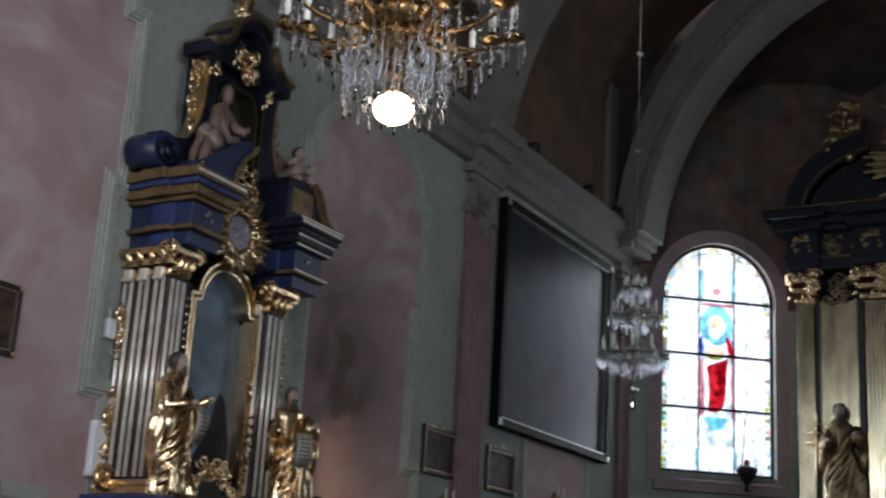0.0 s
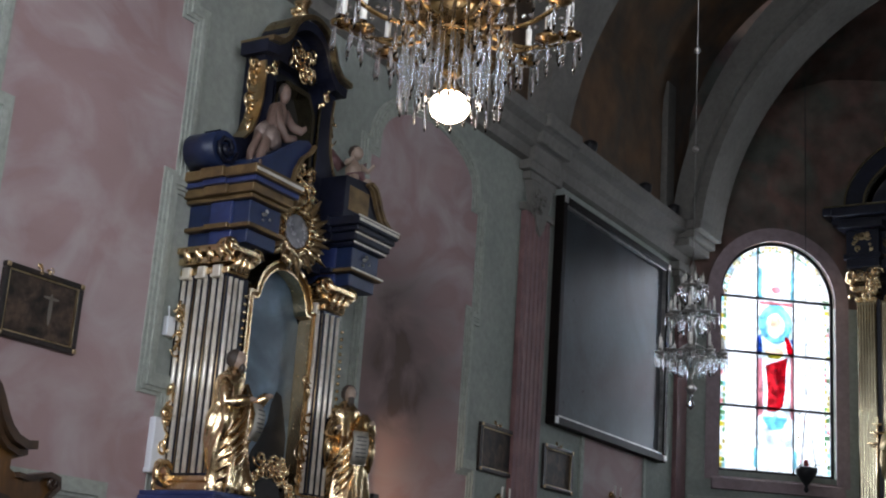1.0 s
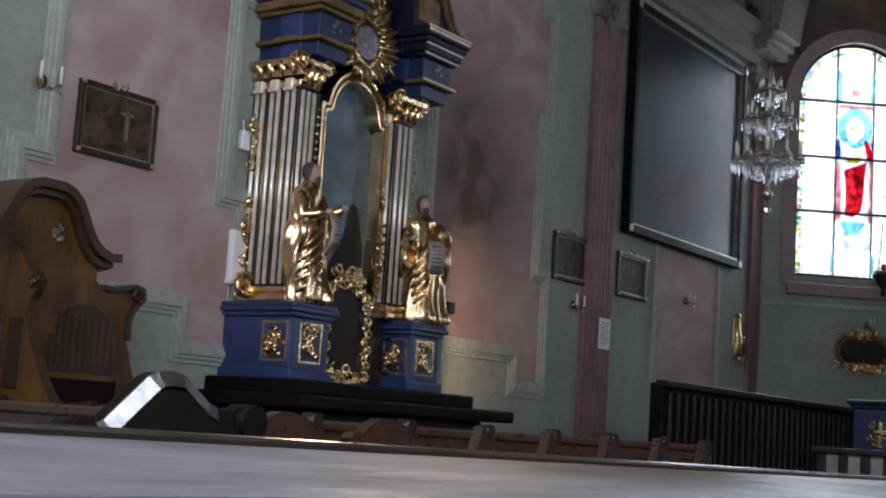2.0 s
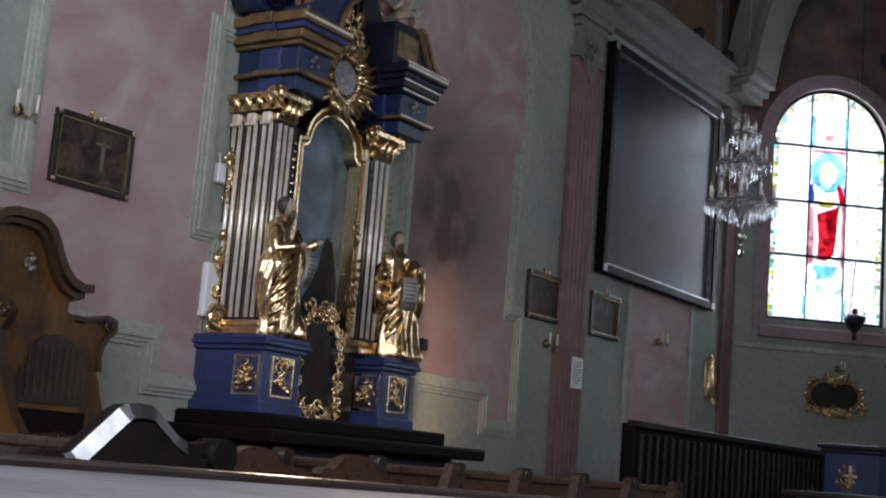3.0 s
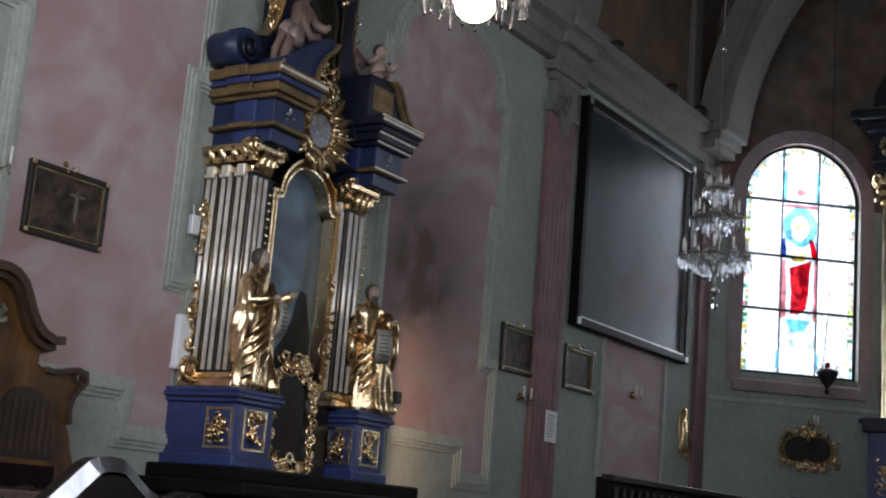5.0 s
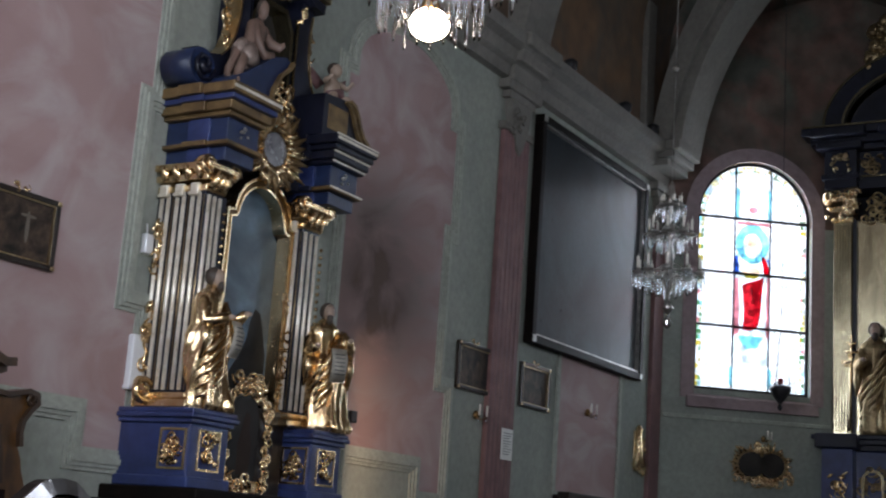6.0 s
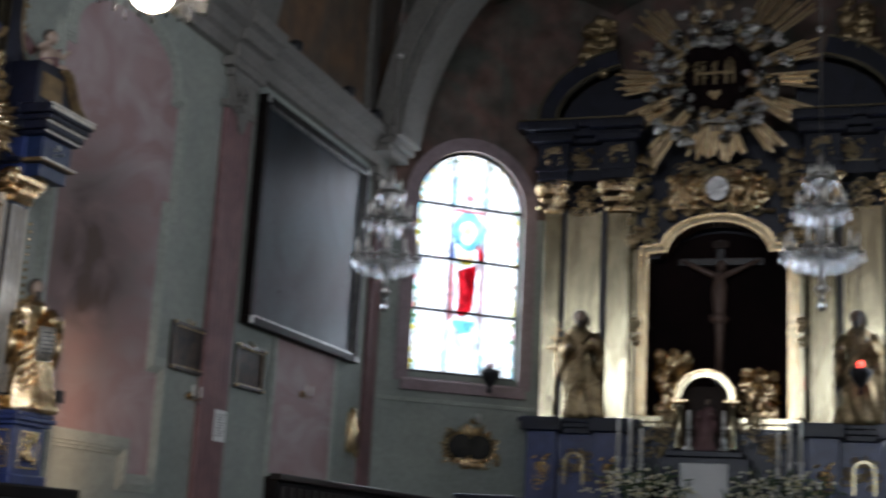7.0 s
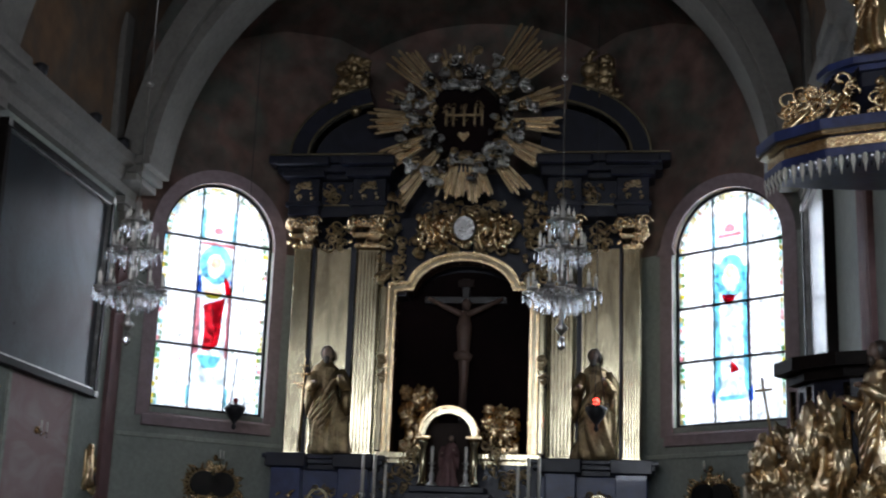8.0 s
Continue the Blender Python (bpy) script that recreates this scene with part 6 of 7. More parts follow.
def chandelier(at, label, tiers, stem, ceiling, rods=None, lamp=None, balls=(), metal=None):
    ob = thing("chandelier", label, "chandelier", at=at)
    metal = metal or BRASS
    part("stem", lathe(B(), stem, seg=14), metal, ob)
    for r, z, n, dip, candle_h, ph in tiers:
        for k in range(n):
            a = 2 * math.pi * (k + ph) / n
            pts = arm_shape(r, z, a, dip)
            arm = part("arm", tube(B(), pts, 0.011 if r > 0.4 else 0.008, 6), metal, ob)
            e = pts[-1]
            part("drip_pan", lathe(B(), [(0.008, -0.01), (0.05, 0.005), (0.055, 0.018), (0.02, 0.022), (0.018, 0.05)], e, 12), metal, arm)
            part("candle", lathe(B(), [(0.014, 0.03), (0.014, 0.03 + candle_h), (0.004, 0.04 + candle_h), (0.002, 0.07 + candle_h)], e, 8), WAX, arm)
            for j in range(4):
                b = 2 * math.pi * j / 4 + ph
                hang = drop(B(), (e[0] + 0.05 * math.cos(b), e[1] + 0.05 * math.sin(b), e[2]), 0.11 + 0.03 * (j % 2), 0.010)
                part("crystal_pendant", hang, CRYSTAL, arm)
            m = pts[len(pts) // 2]
            part("crystal_pendant", drop(B(), (m[0], m[1], m[2] - 0.01), 0.15, 0.014), CRYSTAL, arm)
        bm = B()
        for k in range(n * 7):
            a = 2 * math.pi * k / (n * 7)
            sag = 0.06 * abs(math.sin(k % 7 / 7 * math.pi))
            ball(bm, (r * 0.93 * math.cos(a), r * 0.93 * math.sin(a), z + 0.02 - sag - dip * 0.1), 0.011, sub=1)
        part("bead_chain", bm, CRYSTAL, ob)
    if rods:
        for r, z0, z1, n in rods:
            for k in range(n):
                a, w = 2 * math.pi * k / n, 0.05 * ((k * 7) % 5) / 5
                part("glass_rod", lathe(B(), [(0.004, z0 + w), (0.008, z0 + w + 0.02), (0.008, z1), (0.003, z1 + 0.01)], (r * math.cos(a), r * math.sin(a), 0), 6), CRYSTAL, ob)
            part("rod_ring", tube(B(), [(r * math.cos(2 * math.pi * k / 24), r * math.sin(2 * math.pi * k / 24), z1 + 0.01) for k in range(25)], 0.01, 6), metal, ob)
            for k in range(4):
                a = math.pi * k / 2
                part("ring_stay", tube(B(), [(r * math.cos(a), r * math.sin(a), z1 + 0.01), (0.03 * math.cos(a), 0.03 * math.sin(a), z1 + 0.12)], 0.007, 5), metal, ob)
    if lamp:
        z, r = lamp
        part("lit_globe", ball(B(), (0, 0, z), r, (1, 1, 0.8), 3), BULB, ob, "glowing lamp at the foot of the chandelier")
        part("lamp_holder", lathe(B(), [(0.03, z + r * 0.7), (0.04, z + r), (0.015, z + r + 0.06)], seg=12), metal, ob)
    top = stem[-1][1]
    part("cord", tube(B(), [(0, 0, top), (0, 0, ceiling - at[2])], 0.006, 6), OLDSILVER, ob)
    for z in balls:
        part("cord_ball", ball(B(), (0, 0, z), 0.035, sub=2), SILVER, ob)
    return ob


VT = 12.56
chandelier((0.0, 4.34, 3.06), "large brass and crystal chandelier with a lit globe",
                    [(0.48, 0.40, 9, 0.10, 0.13, 0.0), (0.38, 0.34, 6, 0.08, 0.12, 0.5), (0.34, 0.70, 8, 0.10, 0.13, 0.25)],
                    [(0.01, 0.13), (0.05, 0.16), (0.03, 0.22), (0.14, 0.34), (0.20, 0.42), (0.12, 0.48), (0.05, 0.52), (0.08, 0.62), (0.14, 0.72), (0.05, 0.8), (0.04, 1.0), (0.1, 1.1), (0.02, 1.2)],
                    VT, [(0.21, -0.03, 0.40, 24), (0.13, -0.02, 0.30, 14)], (0.015, 0.08))
for s in (-1, 1):
    c = chandelier((s * 2.07, 12.3, 3.38), "small cut-glass chandelier hung on a long cord",
                   [(0.31, 0.40, 10, 0.05, 0.13, 0.0), (0.21, 0.80, 8, 0.06, 0.13, 0.3), (0.10, 1.08, 6, 0.04, 0.08, 0.1)],
                   [(0.005, 0.0), (0.035, 0.04), (0.06, 0.07), (0.02, 0.12), (0.015, 0.2), (0.06, 0.3), (0.1, 0.36), (0.03, 0.44), (0.05, 0.6), (0.02, 0.7), (0.07, 0.78), (0.025, 0.86), (0.04, 1.0), (0.08, 1.1), (0.02, 1.2), (0.03, 1.28), (0.008, 1.34)],
                   VT - 0.27, [(0.12, 0.17, 0.34, 14), (0.22, 0.2, 0.40, 20), (0.13, 0.6, 0.8, 14)], None, (2.52, 3.6), SILVER)
    c["label"] = "small silvery cut-glass chandelier on a long cord"
    part("glass_drop", drop(B(), (0, 0, 0.02), 0.16, 0.042), CRYSTAL, c)
    part("glass_rosette", garland_frame(B(), (0, 0, 1.12), 0.06, 0.05, "xz", 12, 0.014, 3), CRYSTAL, c)


# ---- pews ----
DARKOAK = surface("dark_brown_carved_oak", (0.062, 0.034, 0.017), (0.035, 0.019, 0.011), 0.36, grain=22, stain=3, coat=0.25)
WALNUT = surface("dark_walnut_panel", (0.038, 0.022, 0.013), (0.022, 0.013, 0.009), 0.42, grain=22, stain=3)
POLISH = surface("hand_polished_black_wood", (0.014, 0.013, 0.013), (0.009, 0.0085, 0.0085), 0.34, grain=30, bump=0.15, coat=0.2, spec=0.8)

def pew_end_profile(w, h):
    """Carved bench end: scrolls at both sides of a raised hump."""
    return [(-w / 2, 0), (w / 2, 0), (w / 2, h - 0.12), (w / 2 + 0.012, h - 0.09), (w / 2, h - 0.062), (w / 2 - 0.035, h - 0.052), (w / 2 - 0.062, h - 0.06), (w * 0.32, h - 0.045), (w * 0.2, h - 0.018),
            (w * 0.09, h - 0.002), (0, h), (-w * 0.09, h - 0.002), (-w * 0.2, h - 0.02), (-w * 0.30, h - 0.055), (-w * 0.36, h - 0.076), (-w / 2 + 0.035, h - 0.068), (-w / 2, h - 0.075), (-w / 2 - 0.012, h - 0.1), (-w / 2, h - 0.13)]


def pew(at, x0, x1, label, h=1.0, end_h=1.06, mat=None, humped=False):
    mat = mat or REDWOOD
    ob = thing("pew", label, "pew", "pews in rows", at=at)
    part("seat", box(B(), x0, x1, -0.05, 0.32, 0.42, 0.46, 0.01), mat, ob)
    back = part("back_panel", box(B(), x0, x1, 0.33, 0.36, 0.1, h - 0.04), mat, ob)
    part("top_rail", box(B(), x0, x1, 0.31, 0.40, h - 0.05, h, 0.012), mat, ob)
    part("book_ledge", prism(B(), [(0.36, h - 0.12), (0.36, h - 0.1), (0.58, h - 0.14), (0.58, h - 0.16)], "x", x0, x1), mat, ob)
    n = 5
    for k in range(n):
        a, b = x0 + (x1 - x0) * (k + 0.1) / n, x0 + (x1 - x0) * (k + 0.9) / n
        part("raised_panel", box(B(), a, b, 0.36, 0.372, 0.25, h - 0.2, 0.006), mat, back)
    for x in (x0, x1):
        P = [(y + 0.2, z) for y, z in pew_end_profile(0.5, end_h)] if humped else [(-0.05, 0), (0.45, 0), (0.45, end_h - 0.04), (0.40, end_h), (0.33, end_h - 0.01), (0.31, end_h - 0.06), (0.27, end_h - 0.16), (0.1, end_h - 0.24), (-0.05, end_h - 0.34)]
        end = part("bench_end", prism(B(), P, "x", x - 0.025, x + 0.035), mat, ob)
        part("end_scroll", tube(B(), [(x - 0.035, 0.40, end_h - 0.03), (x + 0.045, 0.40, end_h - 0.03)], 0.036, 12), BLACKWOOD, end)
    return ob


plat = thing("pew_platform", "low wooden platform under the pews", "platform", at=(0, 0, 0))
part("boards", box(B(), -4.4, -1.05, -2.0, 9.6, 0.0, 0.06, 0.008), REDWOOD, plat)
for k in range(8):
    pew((0, 3.62 + 0.72 * k, 0.06), -4.3, -1.2, "red-brown wooden pew with carved bench ends", 0.985, 1.015, humped=k < 3)
# dark carved bench end before the camera, the end of a short pew
pw = thing("pew", "dark polished pew with a humped carved end", "pew", at=(1.0, 1.735, 0))
H = 1.117
prof = [(-0.22, 0), (0.2, 0), (0.2, H - 0.1), (0.19, H - 0.055), (0.15, H - 0.062), (0.125, H - 0.06), (0.10, H - 0.05), (0.045, H - 0.012), (0.03, H - 0.003), (0.0, H), (-0.03, H - 0.003), (-0.05, H - 0.012),
        (-0.145, H - 0.092), (-0.175, H - 0.102), (-0.2, H - 0.098), (-0.23, H - 0.12)]
part("bench_end", prism(prism(B(), prof, "x", -0.060, -0.026), [(y, max(0, z - 0.03)) for y, z in prof], "x", -0.026, -0.012), EBONY, pw)
bm, rim = B(), prof[5:15]
rows = []
for i, (y, z) in enumerate(rim):
    (ya, za), (yb, zb) = rim[max(i - 1, 0)], rim[min(i + 1, len(rim) - 1)]
    d = Vector((yb - ya, zb - za)).normalized()
    n = Vector((d.y, -d.x)) if d.x < 0 else Vector((-d.y, d.x))
    q = Vector((y, z)) - n * 0.024
    rows.append([bm.verts.new(p) for p in ((-0.032, y + n.x * 0.001, z + n.y * 0.001), (-0.0255, y + n.x * 0.002, z + n.y * 0.002), (-0.010, q.x, q.y), (-0.02, q.x, q.y))])
for p, q in zip(rows, rows[1:]):
    for k in range(4):
        bm.faces.new((p[k], p[(k + 1) % 4], q[(k + 1) % 4], q[k]))
bm.faces.new(rows[0])
bm.faces.new(rows[-1][::-1])
bmesh.ops.recalc_face_normals(bm, faces=bm.faces[:])
part("worn_top", bm, POLISH, pw, "worn shiny bevelled top edge")
for yy, zz in ((0.205, 1.035), (-0.205, 0.995)):
    part("end_scroll", tube(B(), [(-0.06, yy, zz), (0.0, yy, zz)], 0.034, 14), EBONY, pw)
part("seat", box(B(), 0.0, 0.85, -0.15, 0.2, 0.42, 0.46, 0.01), BLACKWOOD, pw)
part("foot", box(B(), 0.75, 0.82, -0.15, 0.2, 0.0, 0.42, 0.01), BLACKWOOD, pw)
# desk of the bench on which the camera rests
dk = thing("bench_desk", "long worn varnished wooden bench desk", "desk")
dk.matrix_world = pose(2.0, 0, 0.006, -0.665)
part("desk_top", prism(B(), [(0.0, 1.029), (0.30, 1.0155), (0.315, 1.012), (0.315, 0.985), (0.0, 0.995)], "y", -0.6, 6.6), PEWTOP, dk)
part("front_lip", box(B(), -0.02, 0.0, -0.6, 6.6, 0.94, 1.037, 0.004), BLACKWOOD, dk)
part("front_panel", box(B(), 0.02, 0.06, -0.6, 6.6, 0.0, 0.99, 0.005), BLACKWOOD, dk)
for y in (-0.55, 1.75, 4.1, 6.5):
    part("upright", box(B(), 0.06, 0.28, y - 0.025, y + 0.025, 0, 0.985, 0.005), BLACKWOOD, dk)


# ---- choir stall by the chancel wall ----
st = thing("choir_stall", "long dark wooden choir stall with slatted back", "choir stall", at=(-3.45, 13.15, 0))
part("back_panel", box(B(), -0.03, 0.0, 0, 6.6, 0.0, 1.62), EBONY, st)
part("top_rail", box(B(), -0.09, 0.06, -0.05, 6.65, 1.62, 1.69, 0.015), BLACKWOOD, st)
for k in range(33):
    y = 0.1 + 0.2 * k
    part("slat", box(B(), 0.0, 0.035, y - 0.03, y + 0.03, 0.15, 1.56, 0.008), BLACKWOOD, st)
part("lower_rail", box(B(), 0.0, 0.045, 0, 6.6, 0.0, 0.15, 0.01), EBONY, st)
part("end_panel", box(B(), -0.16, 0.0, -0.03, 0.03, 0.0, 1.66, 0.015), EBONY, st)
part("seat", box(B(), -0.55, -0.03, 0.5, 6.6, 0.44, 0.5, 0.01), EBONY, st)


# ---- communion rail ----
RAILSTONE = surface("grey_veined_marble", (0.34, 0.34, 0.33), (0.24, 0.24, 0.235), 0.4, grain=8, stain=2)
cm = thing("communion_rail", "dark wooden communion rail with pale marble panels", "railing", at=(0, 13.0, 0))
part("top_rail", box(B(), -1.78, 1.78, -0.12, 0.12, 1.04, 1.10, 0.015), BLACKWOOD, cm)
part("plinth", box(B(), -1.78, 1.78, -0.1, 0.1, 0.0, 0.2, 0.015), BLACKWOOD, cm)
for k in range(17):
    x = -1.7 + 3.4 * k / 16
    part("post", box(B(), x - 0.045, x + 0.045, -0.07, 0.07, 0.2, 1.04, 0.01), BLACKWOOD, cm)
    if k < 16:
        part("marble_panel", box(B(), x + 0.045, x + 3.4 / 16 - 0.045, -0.03, 0.03, 0.2, 1.04), RAILSTONE, cm)


# ---- confessional ----
cf = thing("confessional", "honey-brown carved wooden confessional against the wall", "confessional", at=(LEFT, 5.92, 0))
CROWN = [(0.0, 2.50), (0.09, 2.50), (0.17, 2.475), (0.24, 2.42), (0.29, 2.34), (0.335, 2.25), (0.39, 2.17), (0.46, 2.11), (0.56, 2.075), (0.65, 2.085)]
SIDE = [(0.64, 2.01), (0.52, 1.97), (0.52, 1.91), (0.58, 1.875), (0.66, 1.865), (0.76, 1.885), (0.86, 1.91), (0.94, 1.89), (0.95, 1.83), (0.89, 1.77), (0.84, 1.70), (0.825, 1.62), (0.84, 1.52), (0.88, 1.44), (0.90, 1.36), (0.96, 1.22), (0.98, 1.10), (0.98, 0.0)]
half = CROWN + SIDE
part("front_board", prism(B(), half + [(-y, z) for y, z in half[::-1][:-1]], "x", 0.54, 0.60), OAK, cf)
full = [(-y, z) for y, z in CROWN[::-1]] + CROWN[1:]
part("crown_moulding", ribbon(B(), full, 0.06, "x", 0.36, 0.70), DARKOAK, cf)
part("crown_edge", ribbon(B(), [(y * 0.93, z - 0.055) for y, z in full], 0.04, "x", 0.60, 0.66), DARKOAK, cf)
for s in (-1, 1):
    part("shoulder_moulding", ribbon(B(), [(s * y, z) for y, z in SIDE[3:13]], 0.035, "x", 0.5, 0.64), DARKOAK, cf)
    part("scroll", spiral(B(), (0.62, s * 0.90, 1.86), 0.055, 1.3, "yz", 0.022, -s), DARKOAK, cf)
    part("side_wall", box(B(), 0.002, 0.54, s * 0.80 - 0.02, s * 0.80 + 0.02, 0, 1.85), OAK, cf)
    low = part("lower_panel", box(B(), 0.60, 0.615, s * 0.5 - 0.34, s * 0.5 + 0.34, 0.2, 0.95, 0.008), OAK, cf)
    part("kneeler_shelf", box(B(), 0.60, 0.80, s * 0.48 - 0.30, s * 0.48 + 0.30, 1.02, 1.06, 0.01), DARKOAK, cf)
    # flat near-black plate painting the shade of a hollow above the shelf
    part("shelf_shade", box(B(), 0.598, 0.606, s * 0.48 - 0.30, s * 0.48 + 0.30, 1.06, 1.22), NICHE, cf)
    P = [(s * 0.16, 1.26), (s * 0.74, 1.26), (s * 0.71, 1.48)] + [(s * (0.45 + 0.24 * math.cos(a)), 1.52 + 0.22 * math.sin(a)) for a in [math.pi * k / 10 for k in range(11)]] + [(s * 0.16, 1.5)]
    lat = part("lattice_panel", prism(B(), P, "x", 0.598, 0.612), WALNUT, cf, "dark pierced lattice panel")
    for k in range(8):
        part("lattice_bar", box(B(), 0.612, 0.620, s * 0.45 - 0.235 + 0.062 * k, s * 0.45 - 0.215 + 0.062 * k, 1.30, 1.66, 0.003), DARKOAK, lat)
# curved partition that stands out into the nave
EDGE = [(0.62, 2.08), (0.72, 2.0), (0.80, 1.90), (0.88, 1.87), (0.93, 1.82), (0.90, 1.76), (0.85, 1.70), (0.85, 1.58), (0.90, 1.44), (0.98, 1.30), (1.06, 1.17), (1.17, 1.05), (1.20, 0.96), (1.14, 0.86), (1.12, 0.0)]
pt = part("partition", prism(B(), [(0.60, 0.0), (0.60, 2.08)] + EDGE, "y", -0.225, -0.185), OAK, cf)
part("edge_moulding", ribbon(B(), EDGE[2:], 0.022, "y", -0.235, -0.175), DARKOAK, pt)
part("inset_panel", box(B(), 0.66, 0.82, -0.235, -0.225, 1.12, 1.58, 0.006), WALNUT, pt)
part("partition_scroll", spiral(B(), (0.88, -0.24, 1.81), 0.05, 1.3, "xz", 0.02), DARKOAK, pt)
part("boss", rocaille(ball(B(), (0.62, 0.11, 2.19), 0.035, (0.5, 1, 1), 2), (0.625, 0.09, 2.19), 0.12, 0.12, "yz", 7, 77, 0.012), SILVER, cf, "small silvery carved boss")
part("back_board", box(B(), 0.002, 0.03, -0.8, 0.8, 0, 1.85), OAK, cf)


CRUMPLED = surface("crumpled_gilded_carving", (0.92, 0.76, 0.52), (0.52, 0.37, 0.2), 0.32, 1.0, grain=16, stain=6, bump=0.6, spread=0.2)


# ---- pulpit with its canopy on the right wall ----
pu = thing("pulpit", "dark blue and gilt carved pulpit on the wall", "pulpit", at=(5.25, 13.0, 0))
oct8 = [(-1.18 * math.cos(a) - 0.02, (0.9 if a < 0 else 0.28) * math.sin(a)) for a in [radians(-78 + 156 * k / 6) for k in range(7)]]


def tray(bm, k, z0, z1, k2=None):
    va = [bm.verts.new((x * k, y * k, z0)) for x, y in oct8] + [bm.verts.new((-0.002, y, z0)) for y in (0.27 * k, -0.88 * k)]
    vb = [bm.verts.new((x * (k2 or k), y * (k2 or k), z1)) for x, y in oct8] + [bm.verts.new((-0.002, y, z1)) for y in (0.27 * (k2 or k), -0.88 * (k2 or k))]
    n = len(va)
    bm.faces.new(va[::-1])
    bm.faces.new(vb)
    for i in range(n):
        bm.faces.new((va[i], va[(i + 1) % n], vb[(i + 1) % n], vb[i]))
    bmesh.ops.recalc_face_normals(bm, faces=bm.faces[:])
    return bm


body = part("body", tray(tray(tray(B(), 0.3, 0.9, 1.5, 0.82), 0.86, 1.5, 1.66), 0.84, 1.66, 3.05), NAVY, pu)
part("hand_rail", tray(tray(B(), 0.92, 3.05, 3.14), 1.02, 3.14, 3.26), EBONY, pu)
for k, (x, y) in enumerate(oct8):
    part("gilt_corner", rocaille(tube(B(), [(x * 0.88, y * 0.88, 1.7), (x * 0.88, y * 0.88, 3.0)], 0.03, 8), (x * 0.92, y * 0.92, 2.1), 0.2, 0.9, "yz", 10, 100 + k, 0.028), GOLD, body)
for (x0, y0), (x1, y1) in zip(oct8, oct8[1:]):
    part("gilt_panel", rocaille(B(), ((x0 + x1) * 0.44, (y0 + y1) * 0.44, 2.4), 0.3, 0.6, "yz", 14, int(50 * x0 * y1), 0.03), DARKGOLD, body)
part("corbel", tray(B(), 0.12, 0.0, 0.9, 0.3), NAVY, pu)
can = part("canopy", tray(tray(tray(B(), 1.06, 5.05, 5.13), 1.0, 5.13, 5.27), 1.12, 5.31, 5.41), BLUE, pu)
part("canopy_gilt_band", tray(B(), 1.03, 5.15, 5.25), GOLD, can)
part("canopy_rim", tray(B(), 1.1, 5.265, 5.31), PALEGOLD, can)
for j, (p, q) in enumerate(zip(oct8, oct8[1:])):
    if p[1] > -0.02:
        continue
    for k in range(10):
        f = (k + 0.5) / 10
        x, y = 1.05 * (p[0] + (q[0] - p[0]) * f), 1.05 * (p[1] + (q[1] - p[1]) * f)
        part("tassel", lathe(B(), [(0.003, 4.93 - 0.05 * (k % 2)), (0.012, 4.95), (0.024, 5), (0.017, 5.06)], (x, y, 0), 8), WAX if k % 2 else CRYSTAL, can)
part("canopy_crown", tray(tray(B(), 0.85, 5.41, 5.89, 0.5), 0.5, 5.89, 6.03), NAVY, pu)
for k, (x, y) in enumerate(oct8):
    part("crown_scroll", rocaille(tube(B(), [(x, y, 5.43), (x * 0.75, y * 0.75, 5.73), (x * 0.5, y * 0.5, 6.13)], [0.03, 0.036, 0.02], 8), (x * 0.8, y * 0.8, 5.70), 0.22, 0.42, "xz", 18, 120 + k, 0.026), GOLD, pu)
part("upper_ledge", tray(tray(B(), 0.56, 6.03, 6.09), 0.62, 6.09, 6.16), BLUE, pu)
part("back_panel", box(B(), -0.06, -0.002, -0.6, 0.25, 3.26, 5.05), NAVY, pu)
for x, y, z, h, s, turn, mt in ((-0.40, -0.86, 1.95, 1.38, 41, 200, [CRUMPLED, FLESH, DARKHAIR, PAPER, INK]), (-0.25, -0.45, 6.16, 1.0, 43, 200, [GOLD, IVORY, DARKHAIR, PAPER, INK])):
    statue("pulpit_statue", "gilded carved figure on the pulpit", (5.25 + x, 13 + y, z), h, turn, mt, s)
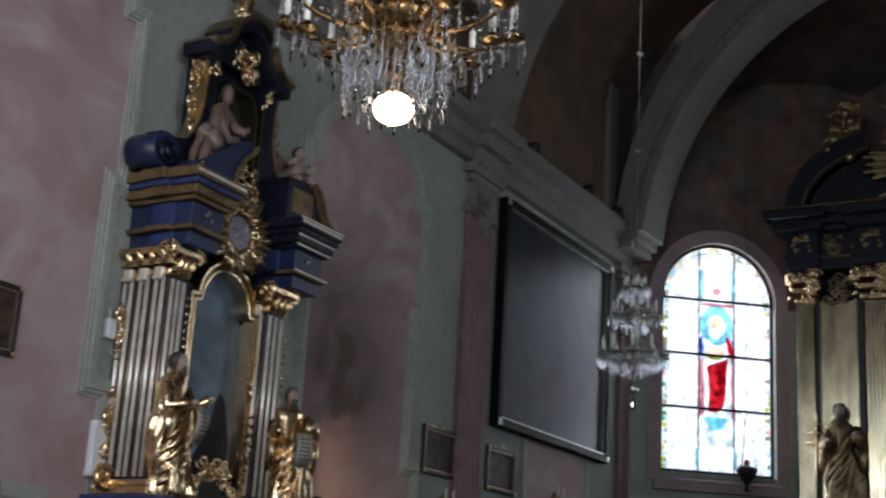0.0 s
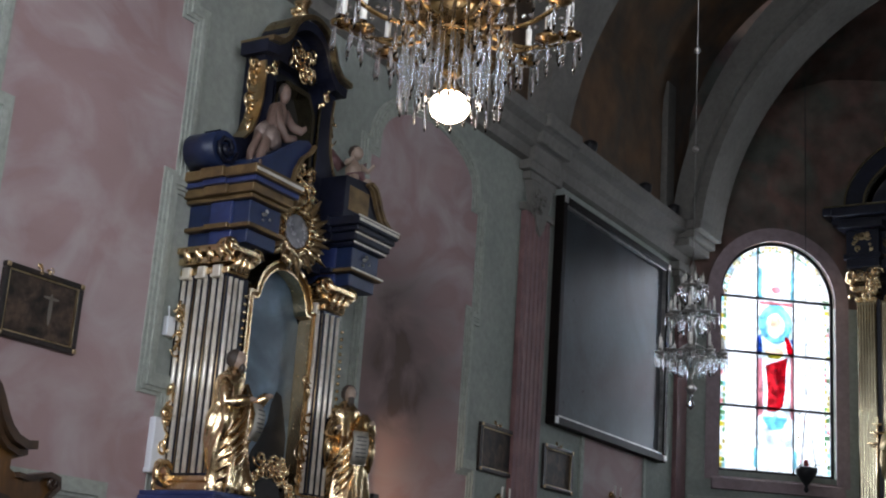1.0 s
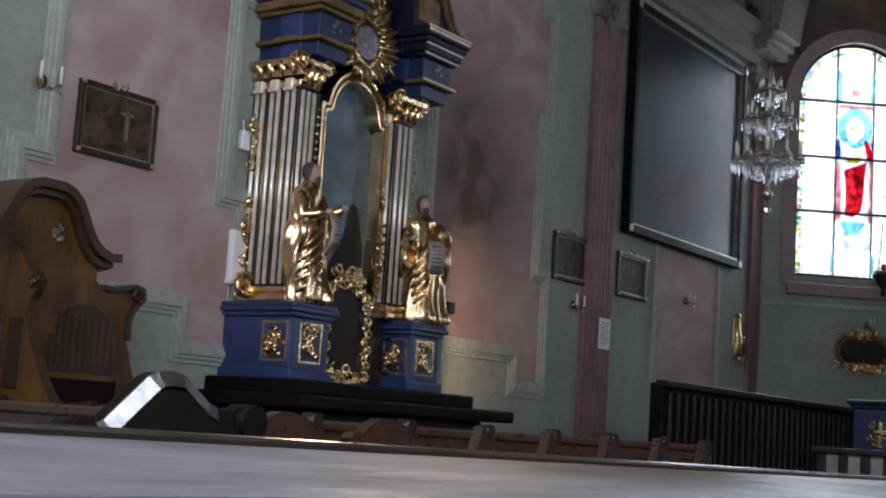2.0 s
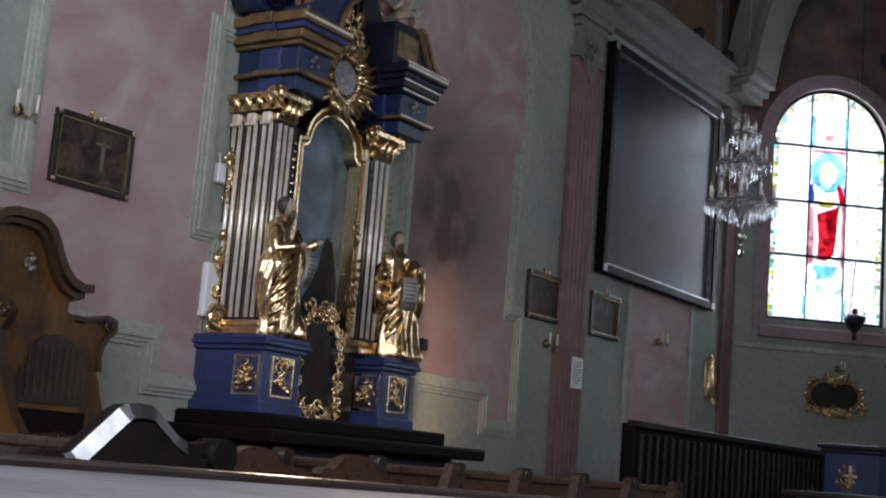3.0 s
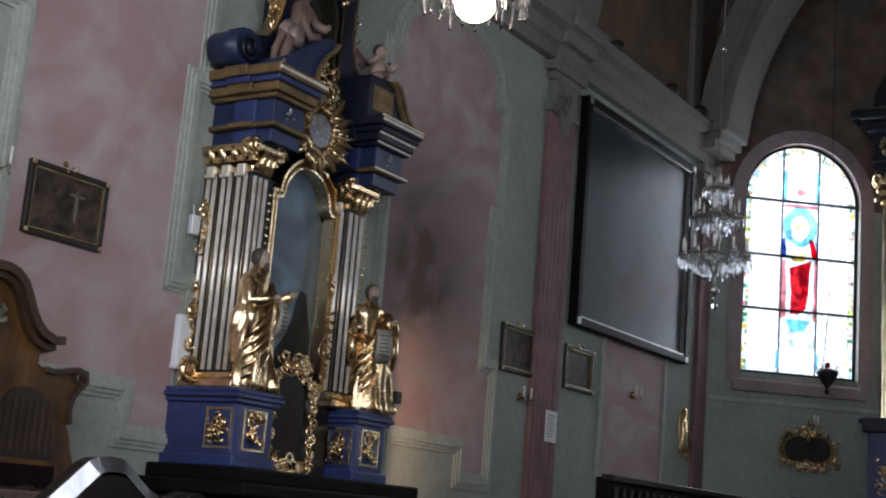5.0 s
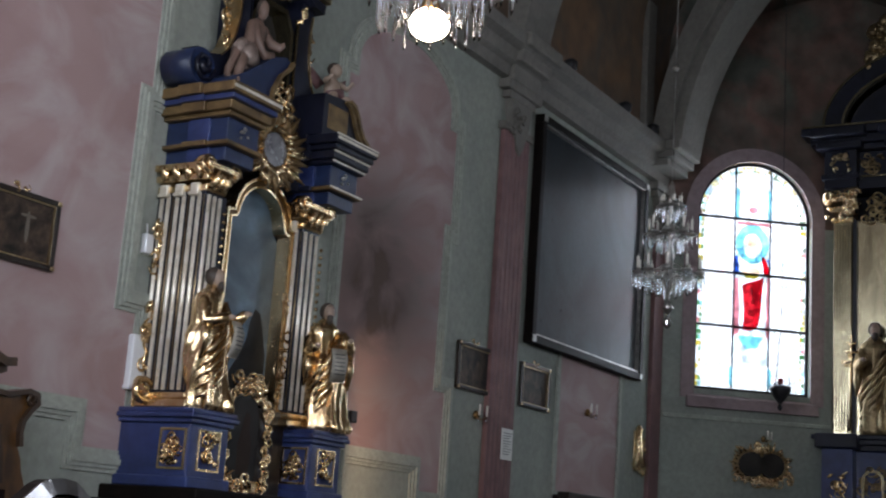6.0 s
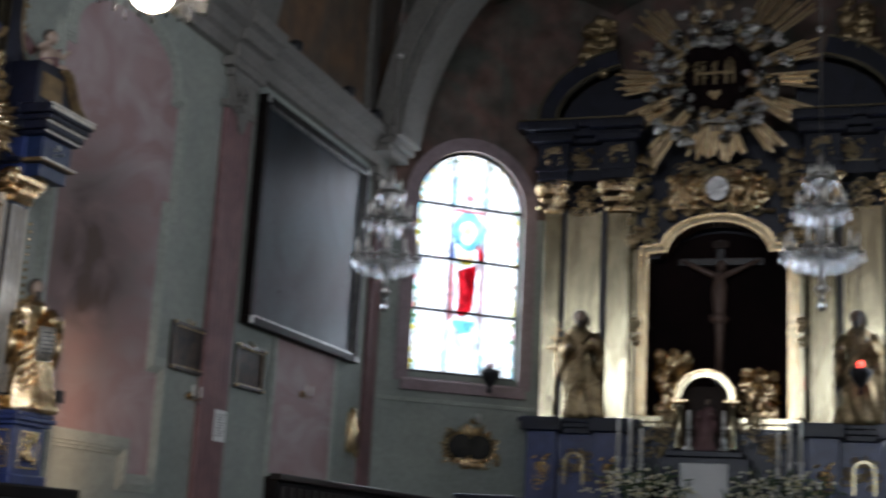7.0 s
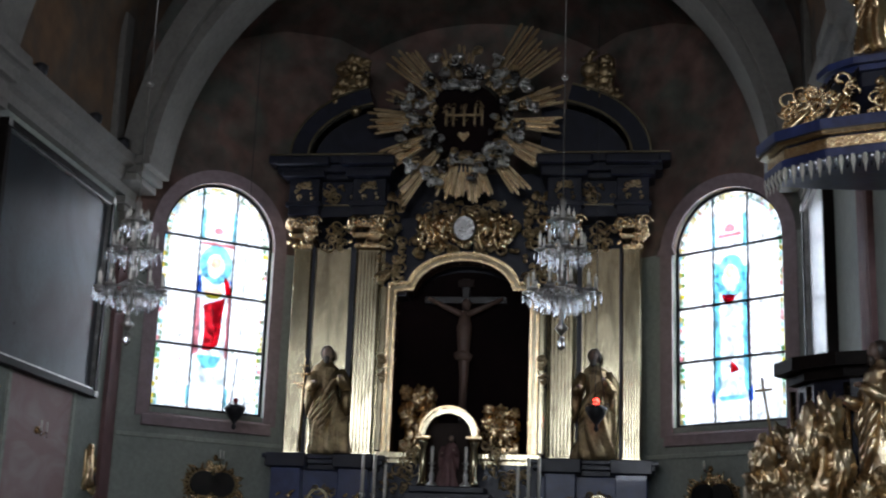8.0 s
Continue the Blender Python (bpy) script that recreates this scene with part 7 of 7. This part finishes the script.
for k, (x, y, z, w, h) in enumerate(((3.95, 12.35, 1.95, 0.42, 0.62), (4.3, 12.05, 1.8, 0.5, 1.0), (4.72, 12.0, 1.7, 0.4, 0.5))):
    bm = B()
    for q, (u, v, a, b) in enumerate(((0.02, 0.30, 0.34, 0.34), (-0.36, 0.24, 0.26, 0.26), (0.32, 0.42, 0.26, 0.30), (-0.2, 0.64, 0.22, 0.28), (0.16, 0.80, 0.24, 0.24), (-0.42, 0.52, 0.16, 0.2))):
        crumple(bm, (u * w, -0.03 * q, v * h), (a * w, 0.15, b * h), 200 + 10 * k + q)
    box(bm, -w / 2, w / 2, 0.0, 0.9, 0.0, 0.2, 0.03)
    o = part("pulpit_carving", bm, CRUMPLED, smooth=True)
    o.matrix_world = pose(x, y, z)
    tagged(o, "gilded carved drapery and wings on the pulpit", "statue", "pulpit carvings")
ob = thing("crozier", "thin gilt cross staff on the pulpit", "staff", at=(3.95, 12.3, 2.3))
part("shaft", tube(B(), [(0, 0, 0), (-0.1, 0, 0.72)], 0.012, 6), DARKGOLD, ob)
part("crossbar", tube(B(), [(-0.16, 0, 0.6), (-0.01, 0, 0.62)], 0.012, 6), DARKGOLD, ob)

# ornaments on the left cornice
for y in (15.9, 18.9, 17.8):
    ob = thing("cornice_lamp", "small dark floodlight standing on the cornice", "lamp", "cornice floodlights", at=(LEFT + 0.25, y, LEDGE))
    part("foot", box(B(), -0.06, 0.06, -0.06, 0.06, 0, 0.02), IRON, ob)
    part("head", lathe(B(), [(0.05, 0.02), (0.09, 0.06), (0.1, 0.16), (0.04, 0.2)], seg=12), IRON, ob)

# ---- light of the lamps and windows ----
gl = new("globe_light", bpy.data.lights.new("globe_light", "POINT"))
gl.data.energy, gl.data.color, gl.data.shadow_soft_size = 25, (1.0, 0.78, 0.55), 0.09
gl.location = (0.0, 4.34, 2.95)
al = new("altar_light", bpy.data.lights.new("altar_light", "AREA"))
al.data.shape, al.data.size, al.data.size_y = "RECTANGLE", 0.05, 2.0
al.data.energy, al.data.color, al.data.spread = 3.2, (1.0, 0.68, 0.45), radians(48)
al.matrix_world = look((LEFT + 0.42, 11.2, 2.15), (LEFT, 12.1, 2.15))
DAY = (0.99, 0.925, 1.02)
for y in (-3.7, 2.1):
    window_light("window_light", (RIGHT + 0.5, y, 4.9), (0, y, 4.0), 1.7, 3.2, 1100, DAY)
# lamps of the added rear windows, out of view
for x in (-2.85, 2.85):
    window_light("window_light", (x, BACK - 0.5, 6.8), (x, 8, 5.0), 2.8, 3.2, 950, DAY)
for m in (cant_l, cant_r):
    window_light("window_light", m @ Vector((1.575, 0.75, 5.6)), m @ Vector((1.575, -3, 5.0)), 2.4, 4.4, 760, DAY)
